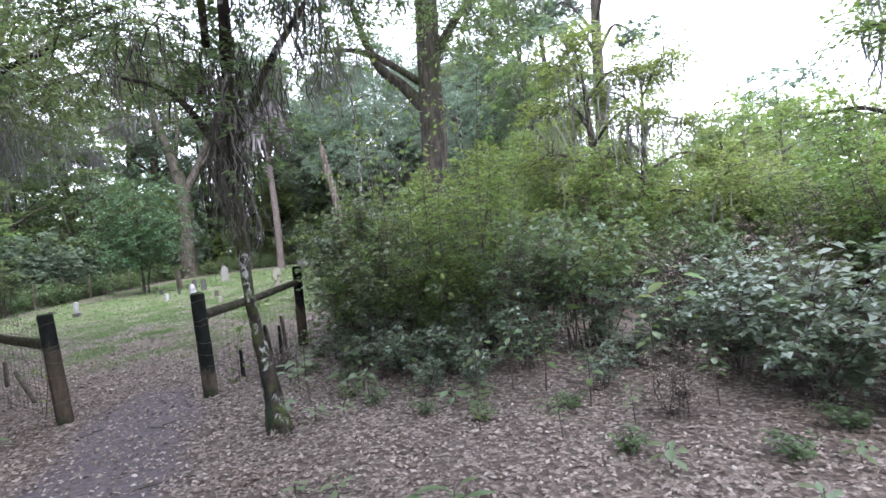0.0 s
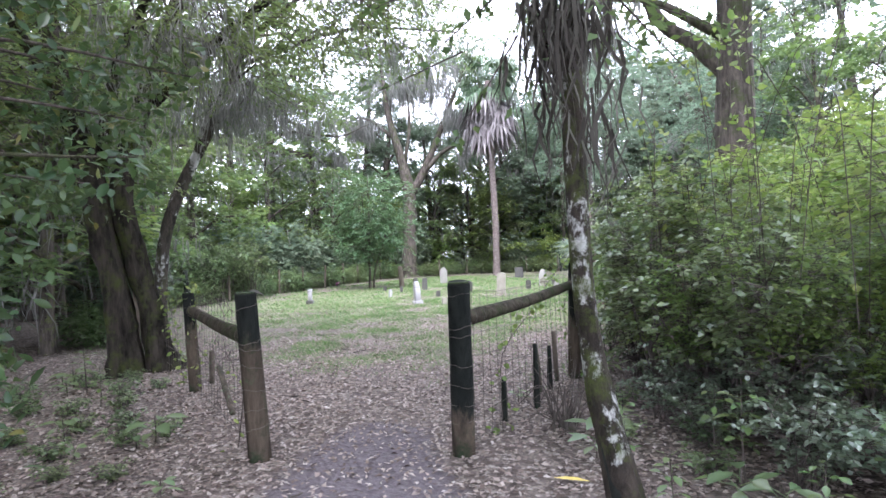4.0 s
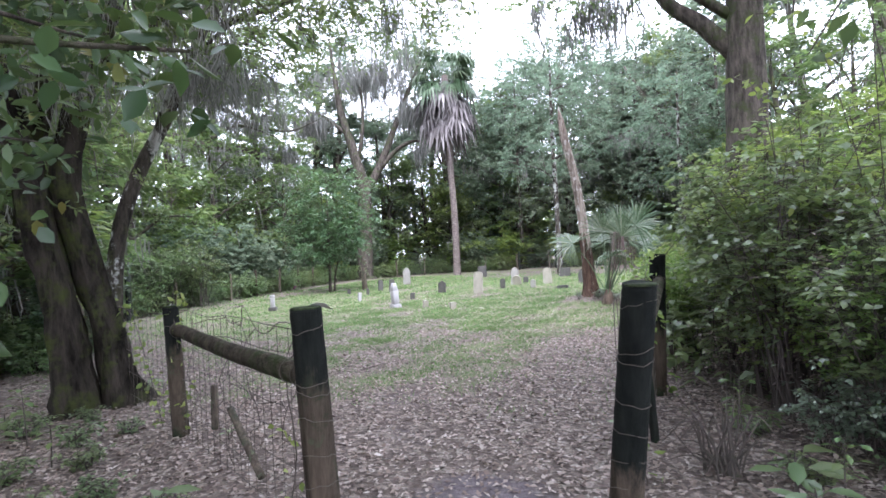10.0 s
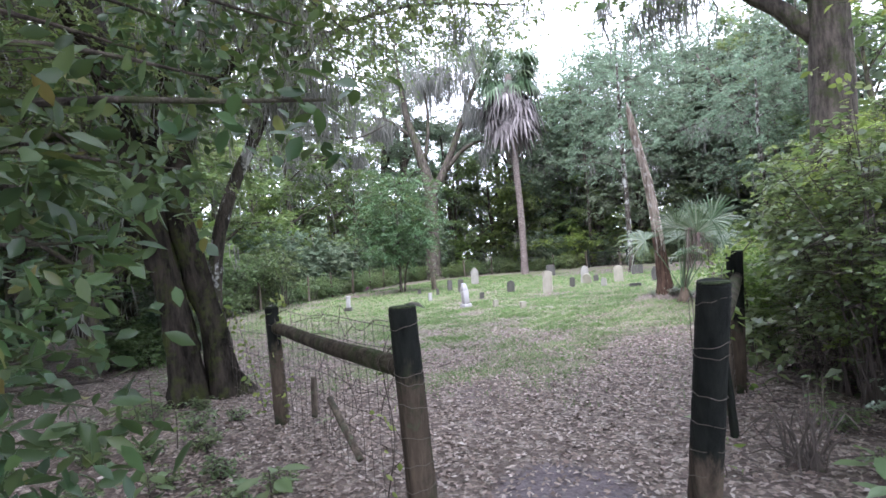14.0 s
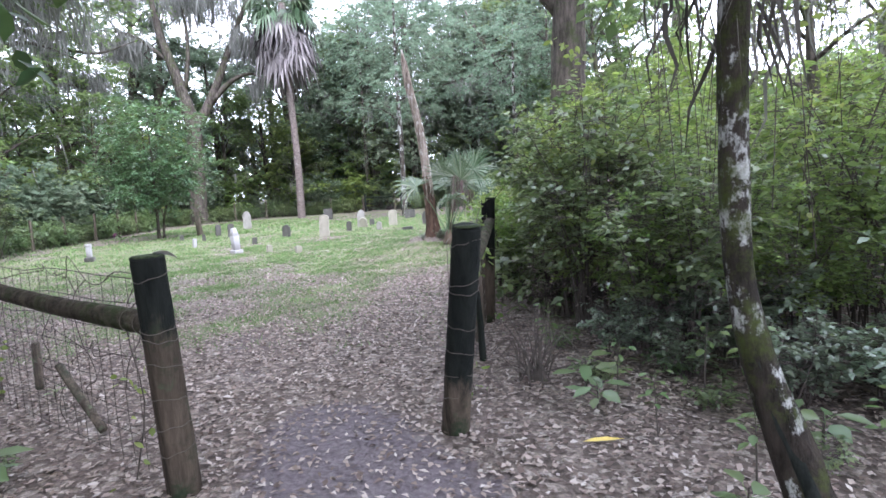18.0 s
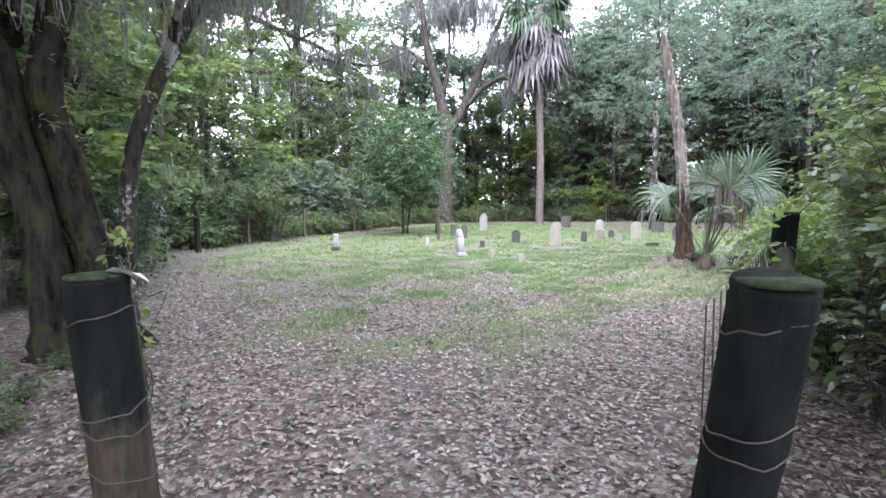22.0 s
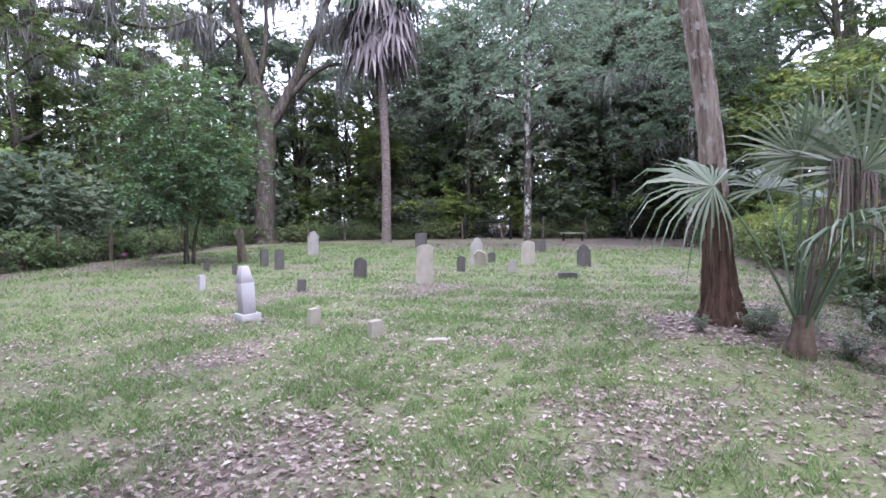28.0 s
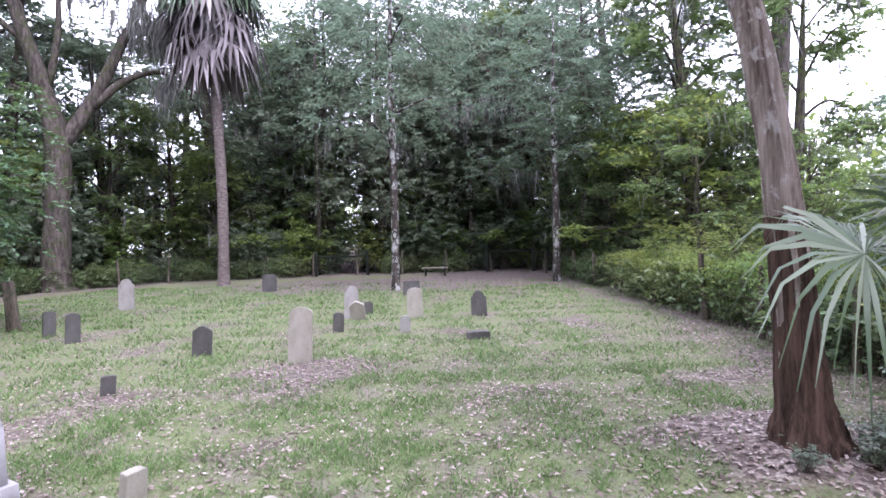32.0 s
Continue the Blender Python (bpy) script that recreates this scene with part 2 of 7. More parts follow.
def post_material(name, start):
    """Weathered wood whose upper end is stained black, with a ragged edge."""
    m = bark_material(name, (0.022, 0.017, 0.013), (0.090, 0.070, 0.052), (0.055, 0.062, 0.038), 0.40, (0.02, 0.03, 0.016), 12.0, (1, 1, 0.1), 7.5, 0.015)
    nt = m.node_tree
    bsdf = nt.nodes["Principled BSDF"]
    wood_col = bsdf.inputs["Base Color"].links[0].from_socket
    tc = nt.nodes.new("ShaderNodeTexCoord")
    sep = nt.nodes.new("ShaderNodeSeparateXYZ")
    nt.links.new(tc.outputs["Object"], sep.inputs["Vector"])
    height = math_node(nt, "ADD", sep.outputs["Z"], math_node(nt, "MULTIPLY_ADD", noise_node(nt, 6.0, 6.0, 0.7, (1, 1, 0.3)), 0.9))
    height.node.inputs[1].links[0].from_node.inputs[2].default_value = -0.45
    stain = ramp_node(nt, math_node(nt, "SUBTRACT", height, start), [(0.0, (0, 0, 0)), (0.12, (1, 1, 1))])
    black = ramp_node(nt, noise_node(nt, 14.0, 6.0, 0.7, (1, 1, 0.2)), [(0.35, (0.005, 0.006, 0.0055)), (0.75, (0.018, 0.020, 0.017))])
    nt.links.new(mix_node(nt, stain, wood_col, black), bsdf.inputs["Base Color"])
    return m


M_POST_TOP = bark_material("black_post_head", (0.007, 0.008, 0.007), (0.026, 0.028, 0.024), None, 0.5, (0.018, 0.034, 0.016), 12.0, (1, 1, 0.15), 7.5, 0.008)
M_POST_END = bark_material("algae_covered_end_grain", (0.010, 0.014, 0.008), (0.050, 0.066, 0.032), (0.075, 0.095, 0.045), 0.3, None, 30.0, (1, 1, 1), 14.0, 0.004)
M_WIRE = plain_material("rusted_fence_wire", (0.09, 0.075, 0.062), 0.65, 0.5)
M_MARBLE = stone_material("white_marble", (0.35, 0.345, 0.355), (0.23, 0.217, 0.205), 0.4)
M_STONE = stone_material("grey_weathered_stone", (0.30, 0.29, 0.265), (0.14, 0.13, 0.115), 0.5)
M_STONE_PALE = stone_material("pale_weathered_stone", (0.33, 0.31, 0.255), (0.17, 0.155, 0.12), 0.5)
M_STONE_DARK = stone_material("dark_stained_stone", (0.095, 0.09, 0.082), (0.028, 0.028, 0.025), 0.6)
M_TWIG = plain_material("dry_twig", (0.068, 0.055, 0.046), 0.9)


# ---- ground: one sheet, lawn, leaf litter and a bare path ----
def smooth(a, b, v):
    v = np.clip((v - a) / (b - a), 0, 1)
    return v * v * (3 - 2 * v)


def seg_dist(x, y, ax, ay, bx, by):
    dx, dy = bx - ax, by - ay
    u = np.clip(((x - ax) * dx + (y - ay) * dy) / (dx * dx + dy * dy), 0, 1)
    return np.hypot(x - ax - u * dx, y - ay - u * dy)


YARD = [(-2.45, 8.4), (-2.75, 13.4), (-2.2, 17.3), (-1.75, 24.0), (-1.5, 30.0), (-1.9, 43.4), (-12.0, 43.5), (-21.5, 41.0), (-25.0, 34.0), (-22.5, 27.0),
        (-20.9, 20.5), (-19.8, 16.8), (-17.9, 13.6), (-16.2, 11.5), (-10.6, 7.7), (-6.4, 6.05), (-4.0, 4.9), (-2.55, 5.65)]


def yard_depth(x, y):
    """Metres inside the fence line (negative outside)."""
    best, inside = np.full(np.shape(x), 1e9), np.zeros(np.shape(x), bool)
    for (ax, ay), (bx, by) in zip(YARD, YARD[1:] + YARD[:1]):
        best = np.minimum(best, seg_dist(x, y, ax, ay, bx, by))
        cross = ((ay > y) != (by > y)) & (x < (bx - ax) * (y - ay) / ((by - ay) or 1e-9) + ax)
        inside ^= cross
    return np.where(inside, best, -best)


def lumps(x, y, s, seed=0):
    """Cheap smooth variation from a few sine waves."""
    r, out = np.random.default_rng(seed), 0
    for k in range(7):
        a, f, p = r.uniform(0, 6.28), s * r.uniform(0.6, 2.2), r.uniform(0, 6.28)
        out = out + np.sin(f * (x * math.cos(a) + y * math.sin(a)) + p)
    return out / 7


def lawn_amount(x, y):
    d = yard_depth(x, y)
    g = smooth(-1.2, 0.4, d + 0.7 * lumps(x, y, 1.1, 3))
    g = g * smooth(2.6, 5.0, np.hypot((x + 3.2) * 0.9, y - 4.6) + 1.2 * lumps(x, y, 1.3, 4))
    for cx, cy, rx, ry, k in [(-7.6, 12.0, 2.1, 0.85, 0.75), (-9.7, 10.3, 1.1, 0.6, 0.7), (-4.35, 17.0, 1.15, 1.1, 1.0), (-9.0, 20.4, 1.5, 0.8, 0.75), (-10.3, 16.5, 0.8, 0.7, 0.6),
                           (-9.0, 36.0, 9.5, 4.2, 0.8), (-3.9, 40.0, 5.0, 7.0, 0.85), (-3.4, 10.6, 1.2, 2.6, 0.7), (-19.5, 24.0, 1.6, 3.2, 0.7), (-11.2, 19.4, 0.7, 0.4, 0.6), (-5.0, 24.5, 1.0, 0.5, 0.5), (-6.6, 16.2, 0.5, 0.4, 0.4)]:
        u = np.hypot((x - cx) / rx, (y - cy) / ry) + 0.45 * lumps(x, y, 2.5, 8) + 0.3 * lumps(x, y, 6.0, 9)
        g = g * (1 - k * (1 - smooth(0.55, 1.15, u)))
    g = g * (0.45 + 0.55 * smooth(0.2, 2.4, d + 1.0 * lumps(x, y, 1.7, 42)))
    g = g * (1 - 0.6 * smooth(0.12, 0.5, lumps(x, y, 1.5, 41) + 0.45 * lumps(x, y, 4.2, 43)))
    thin = 1 - smooth(8.0, 15.0, y + 1.5 * lumps(x, y, 0.8, 5))
    patch = smooth(-0.22, 0.22, lumps(x, y, 1.9, 6) + 0.55 * lumps(x, y, 5.5, 7))
    return g * (1 - thin * (0.35 + 0.5 * (1 - patch))) * (0.8 + 0.2 * patch)


def bare_amount(x, y):
    d = np.minimum(seg_dist(x, y, 1.2, -2.6, -1.5, 2.2), seg_dist(x, y, -1.5, 2.2, -3.3, 5.3))
    p = 0.95 * (1 - smooth(0.3, 1.0, d + 0.35 * lumps(x, y, 2.6, 11)))
    for cx, cy, r in [(-4.6, 6.7, 0.5), (-5.0, 7.7, 0.7), (-9.7, 10.2, 0.7), (-9.0, 20.2, 0.8), (-8.0, 33.5, 3.0)]:
        p = np.maximum(p, 0.5 * (1 - smooth(0.3, 1.3, np.hypot(x - cx, y - cy) / r + 0.7 * lumps(x, y, 3.0, 12))))
    return p


def ground_height(x, y):
    mound = 0.27 * np.exp(-((x + 4.5) ** 2 + (y - 16.95) ** 2) / 1.1)  # old roots under the dead trunk
    return 0.02 * lumps(x, y, 2.0, 21) + 0.008 * lumps(x, y, 8.0, 22) + mound


def mesh_from(name, verts, faces, mat, smoothed=False):
    """verts (n, 3), faces (m, k): one mesh, fast."""
    verts, faces = np.asarray(verts, np.float32), np.asarray(faces, np.int32)
    me = bpy.data.meshes.new(name)
    me.vertices.add(len(verts))
    me.vertices.foreach_set("co", verts.ravel())
    me.loops.add(faces.size)
    me.loops.foreach_set("vertex_index", faces.ravel())
    me.polygons.add(len(faces))
    me.polygons.foreach_set("loop_start", np.arange(0, faces.size, faces.shape[1], dtype=np.int32))
    if smoothed:
        me.polygons.foreach_set("use_smooth", np.ones(len(faces), bool))
    me.update(calc_edges=True)
    me.validate()
    me.materials.append(mat)
    return me


def ground_material():
    m, nt, bsdf = node_material("forest_floor")
    lawn = nt.nodes.new("ShaderNodeAttribute")
    lawn.attribute_name = "lawn"
    bare = nt.nodes.new("ShaderNodeAttribute")
    bare.attribute_name = "bare"
    tc = nt.nodes.new("ShaderNodeTexCoord")
    cells = nt.nodes.new("ShaderNodeTexVoronoi")
    cells.inputs["Scale"].default_value = 24.0
    warp = nt.nodes.new("ShaderNodeMixRGB")
    warp.inputs["Fac"].default_value = 0.06
    wob = nt.nodes.new("ShaderNodeTexNoise")
    wob.inputs["Scale"].default_value = 9.0
    nt.links.new(tc.outputs["Object"], wob.inputs["Vector"])
    nt.links.new(tc.outputs["Object"], warp.inputs["Color1"])
    nt.links.new(wob.outputs["Color"], warp.inputs["Color2"])
    nt.links.new(warp.outputs["Color"], cells.inputs["Vector"])
    bw = nt.nodes.new("ShaderNodeSeparateColor")
    nt.links.new(cells.outputs["Color"], bw.inputs["Color"])
    litter = ramp_node(nt, bw.outputs["Red"], [(0.0, (0.062, 0.046, 0.038)), (0.4, (0.125, 0.094, 0.079)), (0.75, (0.215, 0.172, 0.147)), (1.0, (0.34, 0.295, 0.262))])
    litter = mix_node(nt, ramp_node(nt, noise_node(nt, 45.0, 5.0), [(0.35, (0.25, 0.25, 0.25)), (0.6, (1, 1, 1))]), (0.06, 0.045, 0.038), litter)
    soil = ramp_node(nt, noise_node(nt, 22.0, 8.0, 0.7), [(0.3, (0.060, 0.048, 0.054)), (0.7, (0.165, 0.136, 0.150))])
    turf = ramp_node(nt, noise_node(nt, 30.0, 6.0, 0.75), [(0.25, (0.060, 0.072, 0.028)), (0.5, (0.115, 0.138, 0.055)), (0.75, (0.175, 0.195, 0.092))])
    turf = mix_node(nt, ramp_node(nt, noise_node(nt, 2.2, 5.0, 0.7), [(0.48, (0, 0, 0)), (0.64, (0.8, 0.8, 0.8))]), turf, (0.165, 0.138, 0.112))
    edge = math_node(nt, "ADD", lawn.outputs["Fac"], math_node(nt, "MULTIPLY_ADD", noise_node(nt, 6.0, 8.0, 0.8), 1.5))
    edge.node.inputs[1].links[0].from_node.inputs[2].default_value = -0.75
    col = mix_node(nt, ramp_node(nt, edge, [(0.26, (0, 0, 0)), (0.8, (1, 1, 1))]), litter, turf)
    edge2 = math_node(nt, "ADD", bare.outputs["Fac"], math_node(nt, "MULTIPLY_ADD", noise_node(nt, 7.0, 6.0, 0.75), 0.8))
    edge2.node.inputs[1].links[0].from_node.inputs[2].default_value = -0.4
    col = mix_node(nt, ramp_node(nt, edge2, [(0.42, (0, 0, 0)), (0.75, (0.9, 0.9, 0.9))]), col, soil)
    nt.links.new(col, bsdf.inputs["Base Color"])
    bsdf.inputs["Roughness"].default_value = 0.95
    bump_node(nt, bsdf, math_node(nt, "ADD", cells.outputs["Distance"], noise_node(nt, 40.0, 5.0)), 0.6, 0.03)
    return m


def build_ground():
    xs = np.r_[-400, -200, -120, -80, -60, -45, np.arange(-36, 18.01, 0.25), 26, 40, 60, 100, 200, 400]
    ys = np.r_[-400, -200, -100, -50, -25, -12, np.arange(-6, 50.01, 0.25), 60, 75, 100, 150, 250, 400]
    gx, gy = np.meshgrid(xs, ys, indexing="ij")
    near = smooth(0, 6, np.minimum(np.minimum(gx + 36, 18 - gx), np.minimum(gy + 6, 50 - gy)))
    gz = ground_height(gx, gy) * near
    nx, ny = gx.shape
    k = np.arange(nx * ny).reshape(nx, ny)
    faces = np.stack([k[:-1, :-1], k[1:, :-1], k[1:, 1:], k[:-1, 1:]], -1).reshape(-1, 4)
    me = mesh_from("ground", np.stack([gx, gy, gz], -1).reshape(-1, 3), faces, ground_material(), True)
    for key, values in (("lawn", lawn_amount(gx, gy)), ("bare", bare_amount(gx, gy))):
        me.attributes.new(key, "FLOAT", "POINT").data.foreach_set("value", values.astype(np.float32).ravel())
    return tagged(new("ground", me), "leaf-littered forest floor with a mown grass clearing", "ground", kind="structure")


build_ground()


# ---- mesh helpers ----
class Soup:
    """Collects vertices and quads for one mesh."""

    def __init__(self):
        self.v, self.f, self.n = [], [], 0

    def add(self, verts, faces):
        verts = np.asarray(verts, np.float32).reshape(-1, 3)
        self.v.append(verts)
        self.f.append(np.asarray(faces, np.int32).reshape(-1, 4) + self.n)
        self.n += len(verts)
        return self

    def mesh(self, name, mat, smoothed=False):
        return mesh_from(name, np.concatenate(self.v), np.concatenate(self.f), mat, smoothed)


def part(name, data, parent, label="", matrix=None):
    ob = new(name, data)
    ob.parent = parent
    if matrix is not None:
        ob.matrix_basis = matrix
    return tagged(ob, label) if label else ob


def thing(name, label, category, m=None, group="", kind="", data=None):
    ob = new(name, data)
    if m is not None:
        ob.matrix_basis = m
    return tagged(ob, label, category, group, kind)


def spline(pts, per=4):
    """Smooth line through points (x, y, z, radius)."""
    p = np.asarray(pts, float)
    if len(p) < 3:
        u = np.linspace(0, 1, per + 1)[:, None]
        return p[0] * (1 - u) + p[-1] * u
    q = np.vstack([2 * p[0] - p[1], p, 2 * p[-1] - p[-2]])
    out = []
    for k in range(1, len(q) - 2):
        for u in np.arange(per) / per:
            a, b, c, d = q[k - 1], q[k], q[k + 1], q[k + 2]
            out.append(0.5 * (2 * b + (c - a) * u + (2 * a - 5 * b + 4 * c - d) * u * u + (3 * b - a - 3 * c + d) * u ** 3))
    out.append(p[-1])
    out = np.array(out)
    out[:, 3] = np.maximum(out[:, 3], 0.001)
    return out


def tube(soup, pts, sides=8, rough=0.0, seed=0, capped=True, per=4):
    """A round limb along points (x, y, z, radius), with an uneven skin."""
    sides += sides % 2
    p = spline(pts, per)
    c, r = p[:, :3], p[:, 3]
    t = np.gradient(c, axis=0)
    t /= np.linalg.norm(t, axis=1, keepdims=True) + 1e-9
    ref = np.where(np.abs(t[:, 2:3]) > 0.9, [[1.0, 0, 0]], [[0, 0, 1.0]])
    ref = np.tile(ref[0], (len(t), 1)) if abs(t[0, 2]) > 0.9 else ref
    a = np.cross(t, ref)
    a /= np.linalg.norm(a, axis=1, keepdims=True) + 1e-9
    for k in range(1, len(a)):
        a[k] = a[k - 1] - t[k] * (a[k - 1] @ t[k])
        a[k] /= np.linalg.norm(a[k]) + 1e-9
    b = np.cross(t, a)
    ang = np.linspace(0, 2 * math.pi, sides, endpoint=False)
    rg = np.random.default_rng(seed)
    skin = 1 + rough * (0.6 * rg.normal(size=(1, sides)) + 0.5 * rg.normal(size=(len(c), sides)))
    ring = c[:, None] + (r[:, None] * skin)[..., None] * (np.cos(ang)[None, :, None] * a[:, None] + np.sin(ang)[None, :, None] * b[:, None])
    n = len(c)
    k = np.arange(n * sides).reshape(n, sides)
    f = np.stack([k[:-1], np.roll(k[:-1], -1, 1), np.roll(k[1:], -1, 1), k[1:]], -1).reshape(-1, 4)
    v = ring.reshape(-1, 3)
    if capped:
        v = np.vstack([v, c[0], c[-1]])
        lo, hi = n * sides, n * sides + 1
        s = np.arange(0, sides, 2)
        f = np.vstack([f, np.stack([np.full(len(s), lo), (s + 2) % sides, s + 1, s], -1),
                       np.stack([np.full(len(s), hi), k[-1][s], k[-1][s + 1], k[-1][(s + 2) % sides]], -1)])
    soup.add(v, f)


def leaves(soup, rg, at, length, width, droop=0.3, up=0.5, fold=0.15):
    """A folded, pointed leaf at each place."""
    n = len(at)
    d = rg.normal(size=(n, 3))
    d[:, 2] = d[:, 2] * 0.7 - droop
    d /= np.linalg.norm(d, axis=1, keepdims=True)
    nn = rg.normal(size=(n, 3))
    nn[:, 2] += up * 2
    s = np.cross(d, nn)
    s /= np.linalg.norm(s, axis=1, keepdims=True) + 1e-9
    h = np.cross(s, d)
    L = (length * rg.uniform(0.6, 1.3, n))[:, None]
    W = (width * rg.uniform(0.7, 1.2, n))[:, None]
    mid = at + d * L * 0.45
    v = np.stack([at, mid + s * W * 0.5 + h * W * fold, at + d * L, mid - s * W * 0.5 + h * W * fold], 1)
    soup.add(v, np.arange(4 * n).reshape(n, 4))


def cloud(rg, centre, radii, clumps, per, spread, shell=0.45):
    """Leaf places in clumps, mostly near the outside of an ellipsoid."""
    u = rg.normal(size=(clumps, 3))
    u /= np.linalg.norm(u, axis=1, keepdims=True)
    c = u * (rg.uniform(shell, 1.0, (clumps, 1)))
    c = np.asarray(centre) + c * np.asarray(radii)
    p = np.repeat(c, per, 0) + rg.normal(size=(clumps * per, 3)) * np.asarray(spread)
    return p


def twig_sprays(soup, wood_soup, rg, start, way, length, per, size, droop=0.15, loose=0.35, thick=0.5):
    """Twigs with leaves set along both sides, lying mostly flat. start, way: (n, 3); length: (n,)."""
    n = len(start)
    way = way / (np.linalg.norm(way, axis=1, keepdims=True) + 1e-9)
    u = rg.uniform(0.1, 1.0, (n, per))
    L = length[:, None]
    p = start[:, None] + way[:, None] * (L * u)[..., None]
    p[..., 2] -= droop * L * u * u
    p = (p + rg.normal(size=p.shape) * (0.10 * thick * length)[:, None, None] * (0.4 + 0.6 * u)[..., None] * np.array([1, 1, 0.6])).reshape(-1, 3)
    m = n * per
    w = np.repeat(way, per, 0)
    side = np.cross(w, (0, 0, 1.0))
    side /= np.linalg.norm(side, axis=1, keepdims=True) + 1e-9
    d = w * rg.uniform(0.2, 0.9, (m, 1)) + side * rg.choice([-1.0, 1.0], (m, 1)) + rg.normal(size=(m, 3)) * 0.3
    d[:, 2] -= 0.15
    d /= np.linalg.norm(d, axis=1, keepdims=True)
    nn = rg.normal(size=(m, 3)) * loose + (0, 0, 1.0)
    s = np.cross(d, nn)
    s /= np.linalg.norm(s, axis=1, keepdims=True) + 1e-9
    h = np.cross(s, d)
    A, W = (size[0] * rg.uniform(0.6, 1.3, m))[:, None], (size[1] * rg.uniform(0.7, 1.25, m))[:, None]
    mid = p + d * A * 0.45
    soup.add(np.stack([p, mid + s * W * 0.5 + h * W * 0.12, p + d * A - h * A * 0.12, mid - s * W * 0.5 + h * W * 0.12], 1), np.arange(4 * m).reshape(m, 4))
    if wood_soup is not None:
        r = (0.006 + 0.006 * length)[:, None]
        sd = np.cross(way, (0, 0, 1.0))
        sd /= np.linalg.norm(sd, axis=1, keepdims=True) + 1e-9
        up = np.cross(sd, way)
        a = start - way * 0.35 * length[:, None]
        b = start + way * 0.9 * length[:, None] - np.array([0, 0, 1.0]) * (droop * 0.8 * length)[:, None]
        v = np.stack([a + sd * r, a + up * r, a - sd * r, b + sd * r * 0.3, b + up * r * 0.3, b - sd * r * 0.3], 1)
        q = np.array([[0, 1, 4, 3], [1, 2, 5, 4], [2, 0, 3, 5]])
        wood_soup.add(v.reshape(-1, 3), (np.arange(n)[:, None, None] * 6 + q[None]).reshape(-1, 4))


def spray_cloud(soup, wood_soup, rg, centre, radii, clumps, per, reach, size, shell=0.35, droop=0.2, loose=0.4):
    """Leafy twigs filling an ellipsoid, pointing outwards."""
    u = rg.normal(size=(clumps, 3))
    u /= np.linalg.norm(u, axis=1, keepdims=True)
    c = u * rg.uniform(shell, 1.0, (clumps, 1)) * np.asarray(radii) + np.asarray(centre)
    way = u * (1, 1, 0.5) + rg.normal(size=(clumps, 3)) * (0.5, 0.5, 0.22)
    twig_sprays(soup, wood_soup, rg, c, way, reach * rg.uniform(0.6, 1.35, clumps), per, size, droop, loose, 1.0)


def moss_strands(soup, rg, at, length, width=0.05):
    """Hanging moss: tapering wavy strands, each three short ribbons."""
    n = len(at)
    L = length * rg.uniform(0.35, 1.25, n)
    a = rg.uniform(0, 3.14, n)
    s = np.stack([np.cos(a), np.sin(a), np.zeros(n)], 1) * (width * rg.uniform(0.5, 1.3, n))[:, None]
    pos, prev = np.asarray(at, float), None
    rows = [np.stack([pos - s, pos + s], 1)]
    for k, w in ((1, 1.1), (2, 0.7), (3, 0.12)):
        pos = pos + np.stack([rg.normal(0, 0.09, n) * L, rg.normal(0, 0.09, n) * L, -L / 3], 1)
        rows.append(np.stack([pos - s * w, pos + s * w], 1))
    v = np.concatenate(rows, 1)
    q = np.array([[0, 1, 3, 2], [2, 3, 5, 4], [4, 5, 7, 6]])
    f = (np.arange(n)[:, None, None] * 8 + q[None]).reshape(-1, 4)
    soup.add(v.reshape(-1, 3), f)


def box(soup, x0, x1, y0, y1, z0, z1, tx=1.0, ty=1.0):
    """A box whose top is narrowed by tx, ty."""
    cx, cy = (x0 + x1) / 2, (y0 + y1) / 2
    lo = [(x0, y0, z0), (x1, y0, z0), (x1, y1, z0), (x0, y1, z0)]
    hi = [(cx + (x - cx) * tx, cy + (y - cy) * ty, z1) for x, y, _ in lo]
    soup.add(lo + hi, [(0, 3, 2, 1), (4, 5, 6, 7), (0, 1, 5, 4), (1, 2, 6, 5), (2, 3, 7, 6), (3, 0, 4, 7)])


def bevelled(me, width=0.008):
    bm = bmesh.new()
    bm.from_mesh(me)
    bmesh.ops.bevel(bm, geom=bm.edges[:], offset=width, segments=1, affect="EDGES", clamp_overlap=True)
    bm.to_mesh(me)
    bm.free()
    return me


